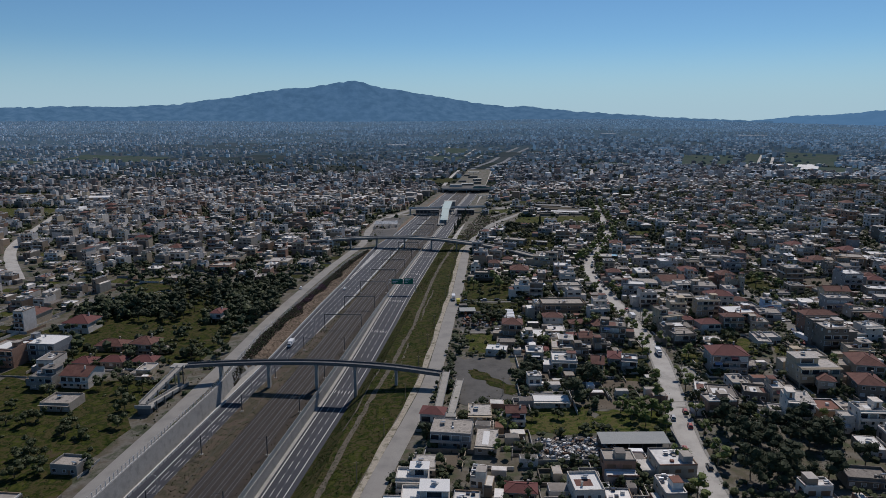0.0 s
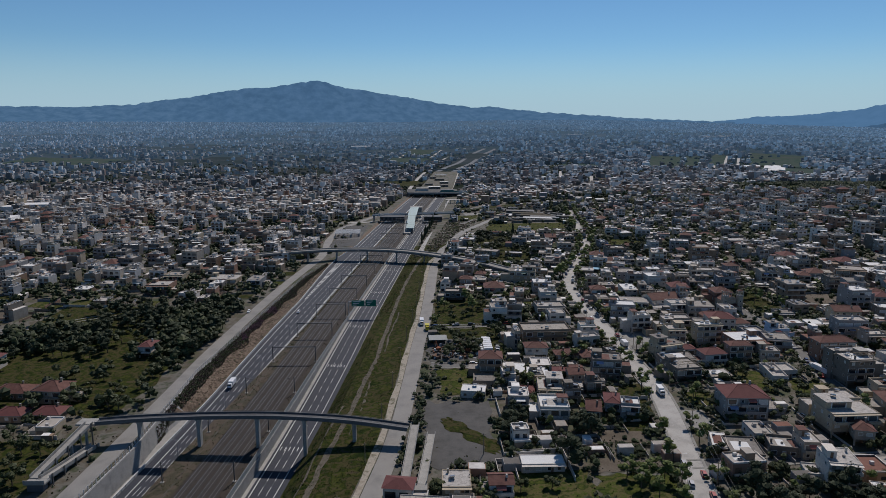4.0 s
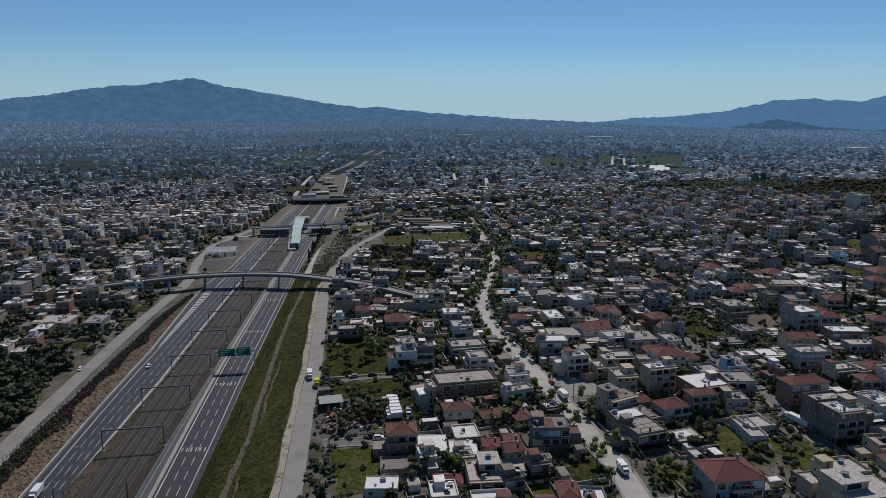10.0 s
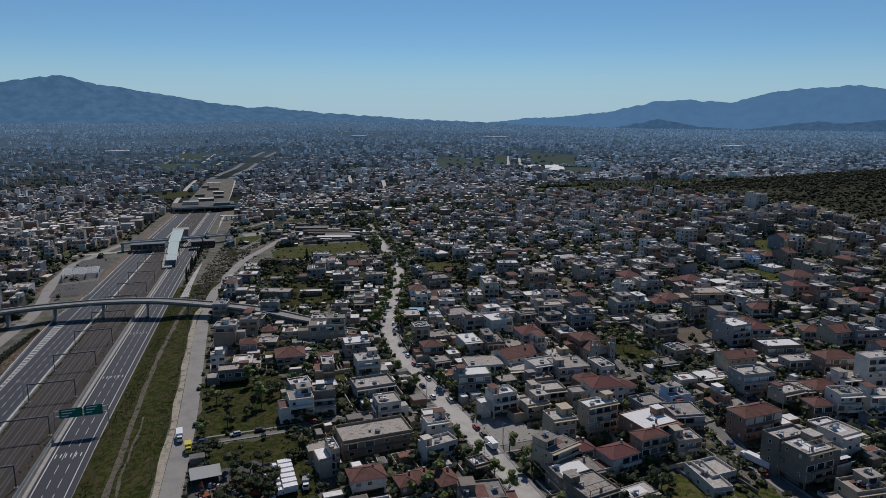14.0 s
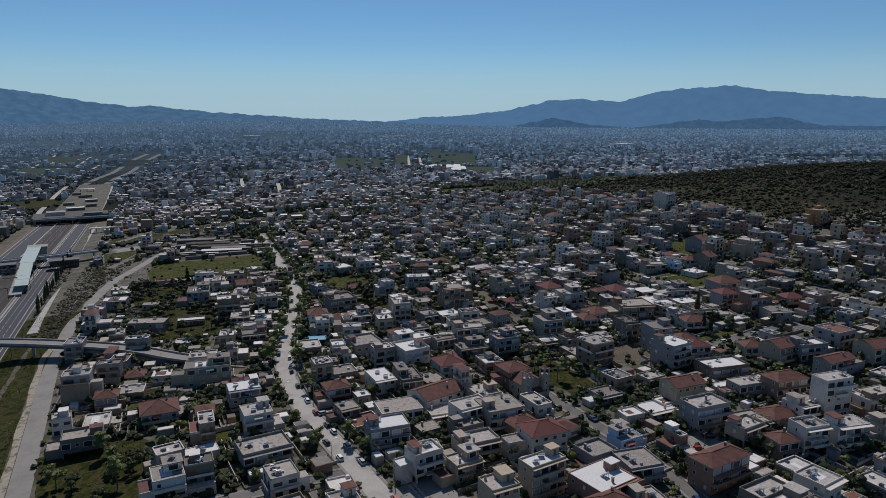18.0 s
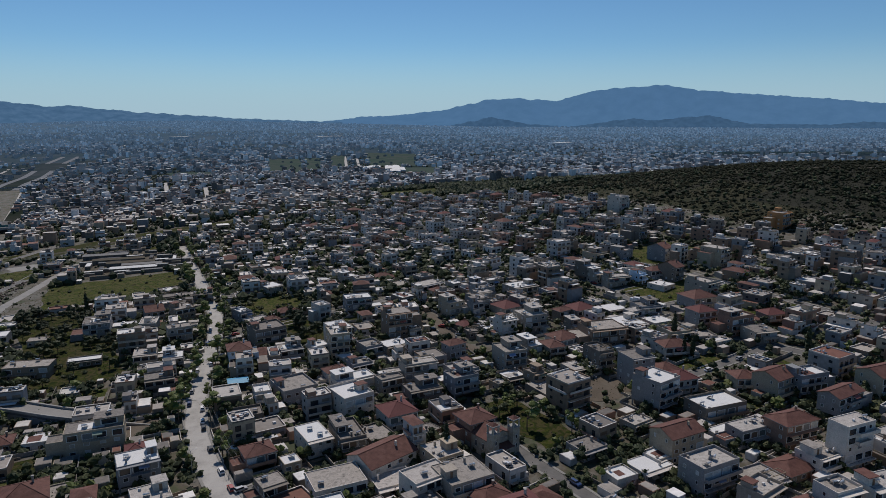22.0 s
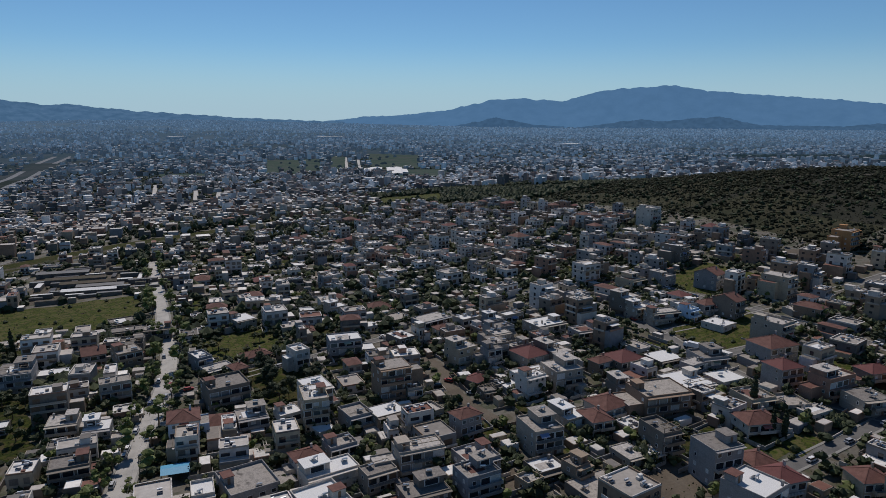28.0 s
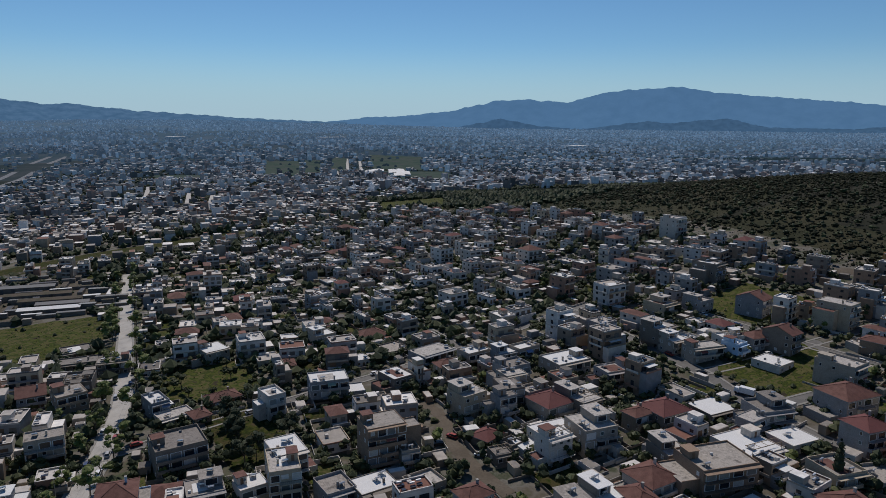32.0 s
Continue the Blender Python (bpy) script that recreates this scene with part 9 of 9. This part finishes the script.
# long low sheds beside the main street
for i, (x, y, w, d) in enumerate(SHEDS):
    s = thing("long_shed", x, y, terrain(x, y), -14, "long low shed with a grey sheet roof", "shed", "long sheds")
    part("wall", Shape().box(-w / 2, -d / 2, -0.5, w / 2, d / 2, 3.0, "wall3"), s)
    part("roof", Shape().face([(-w / 2 - 0.4, -d / 2 - 0.4, 3.05), (w / 2 + 0.4, -d / 2 - 0.4, 3.05), (w / 2 + 0.4, d / 2 + 0.4, 3.9), (-w / 2 - 0.4, d / 2 + 0.4, 3.9)], ("weeds", "deck", "roof_white")[i % 3]).box(-w / 2, -d / 2, 2.9, w / 2, d / 2, 3.03, "steel"), s)
    for j in range(5):
        part("door", Shape().box(-w / 2 + (j + 0.5) * w / 5 - 1.2, -d / 2 - 0.06, 0, -w / 2 + (j + 0.5) * w / 5 + 1.2, -d / 2 + 0.02, 2.4, "steel"), s)
pile("rubble_heap", -140, -126, 500, 512, 60, ("scrap", "pale_concrete"), 1.5, "heap of pale rubble by the road", "rubble", 12)


# ---- the church ----
church = thing("church", 187.5, 448, terrain(187.5, 448), 3, "stone church with a red tiled roof and two bell towers", "church")
part("nave", Shape().box(-5.5, -9, -0.5, 5.5, 8, 6.4, "stone").box(-5.6, -9.1, 6.15, 5.6, 8.1, 6.4, "pale_concrete"), church)
roof = gable_roof(17, 11, 6.4, 2.9, 0.4, "tile")
roof.v = [(-y, x - 0.5, z) for x, y, z in roof.v]
part("roof", roof, church, "faded red clay tiles")
for yy in (-9, 8):
    part("gable", Shape().face([(-5.5, yy, 6.4), (5.5, yy, 6.4), (0, yy, 9.2)][::1 if yy < 0 else -1], "stone"), church)
part("porch", Shape().box(-3.2, -12, -0.5, 3.2, -9.05, 3.4, "stone").face([(-3.6, -12.3, 3.4), (3.6, -12.3, 3.4), (3.6, -9.1, 4.5), (-3.6, -9.1, 4.5)], "tile"), church)
part("door", Shape().box(-1.1, -12.08, -0.3, 1.1, -11.98, 2.6, "shutter"), church)
for sx in (-4.6, 4.6):
    tw = part("bell_tower", Shape().box(sx - 1.5, -11.5, -0.5, sx + 1.5, -8.5, 9.6, "stone").box(sx - 1.65, -11.65, 9.6, sx + 1.65, -8.35, 9.9, "pale_concrete").box(sx - 1.65, -11.65, 12.3, sx + 1.65, -8.35, 12.7, "pale_concrete"), church)
    for cx0 in (-1.25, 1.25):
        for cy0 in (-1.25, 1.25):
            part("pillar", Shape().box(sx + cx0 - 0.25, -10 + cy0 - 0.25, 9.9, sx + cx0 + 0.25, -10 + cy0 + 0.25, 12.3, "stone"), tw)
    for k in range(2):
        part("window", WINDOW, tw, m=Matrix.Translation((sx, -11.55, 2.5 + 3.2 * k)) @ Matrix.Diagonal((0.8, 1, 1.5, 1)))
    part("spire", Shape().box(sx - 1.5, -11.5, 12.7, sx + 1.5, -8.5, 13.7, "tile", taper=1.35), tw, "small tiled cap")
for k in range(4):
    part("window", WINDOW, church, m=Matrix.Translation((-5.55, -6 + k * 3.8, 2.2)) @ Matrix.Rotation(-math.pi / 2, 4, 'Z') @ Matrix.Diagonal((1.0, 1, 2.4, 1)))


# ---- poles and lamps ----
def utility_pole(x, y, turn=0.0, h=8.5):
    p = thing("utility_pole", x, y, terrain(x, y), turn, "wooden utility pole with a crossarm", "pole", "utility poles")
    part("post", Shape().tube((0, 0, -0.5), (0, 0, h), 0.17, 0.11, "wood", 6), p)
    part("crossarm", Shape().box(-0.9, -0.06, h - 0.7, 0.9, 0.06, h - 0.55, "wood"), p)


def street_lamp(x, y, turn, h=9.0, z=None):
    p = thing("street_lamp", x, y, terrain(x, y) if z is None else z, turn, "tall grey street lamp with a bent arm", "street lamp", "street lamps")
    part("post", Shape().tube((0, 0, -0.3), (0, 0, h), 0.11, 0.07, "galv", 6), p)
    part("arm", Shape().beam((0, 0, h), (1.6, 0, h + 0.35), 0.08, 0.08, "galv"), p)
    part("lamp_head", Shape().box(1.4, -0.15, h + 0.28, 2.1, 0.15, h + 0.44, "galv"), p)


for i, p in enumerate(mline):
    if 200 < p.y < 900 and i % 6 == 0:
        utility_pole(p.x + 5.6, p.y, rng.uniform(-8, 8))
    if 200 < p.y < 900 and i % 9 == 4:
        street_lamp(p.x - 5.6, p.y, 0, 8)
for i in range(15):
    y = 170 + i * 34
    utility_pole(right_front(y) - 6.6, y, 0, 8)
for x, y in ((23.4, 275), (95.7, 374.4), (114.3, 358.9), (112, 385), (70, 300), (150, 372), (210, 371), (195, 440)):
    utility_pole(x, y)
for i in range(12):
    y = 205 + i * 42
    street_lamp(axis(y) + left_inner(y) + 0.6, y, 180, 10, z=road_z(y))
wr = Shape()
prev = None
for i, p in enumerate(mline):
    if 200 < p.y < 900 and i % 6 == 0:
        c = Vector((p.x + 5.6, p.y, terrain(p.x + 5.6, p.y) + 8.0))
        if prev:
            for o in (-0.8, 0.8):
                m = (prev + c) / 2 - Vector((0, 0, 0.5))
                wr.beam(prev + Vector((o, 0, 0)), m + Vector((o, 0, 0)), 0.03, 0.03, "steel")
                wr.beam(m + Vector((o, 0, 0)), c + Vector((o, 0, 0)), 0.03, 0.03, "steel")
        prev = c
lone("overhead_cable", wr, "thin dark cables between utility poles", "cable", "cables")
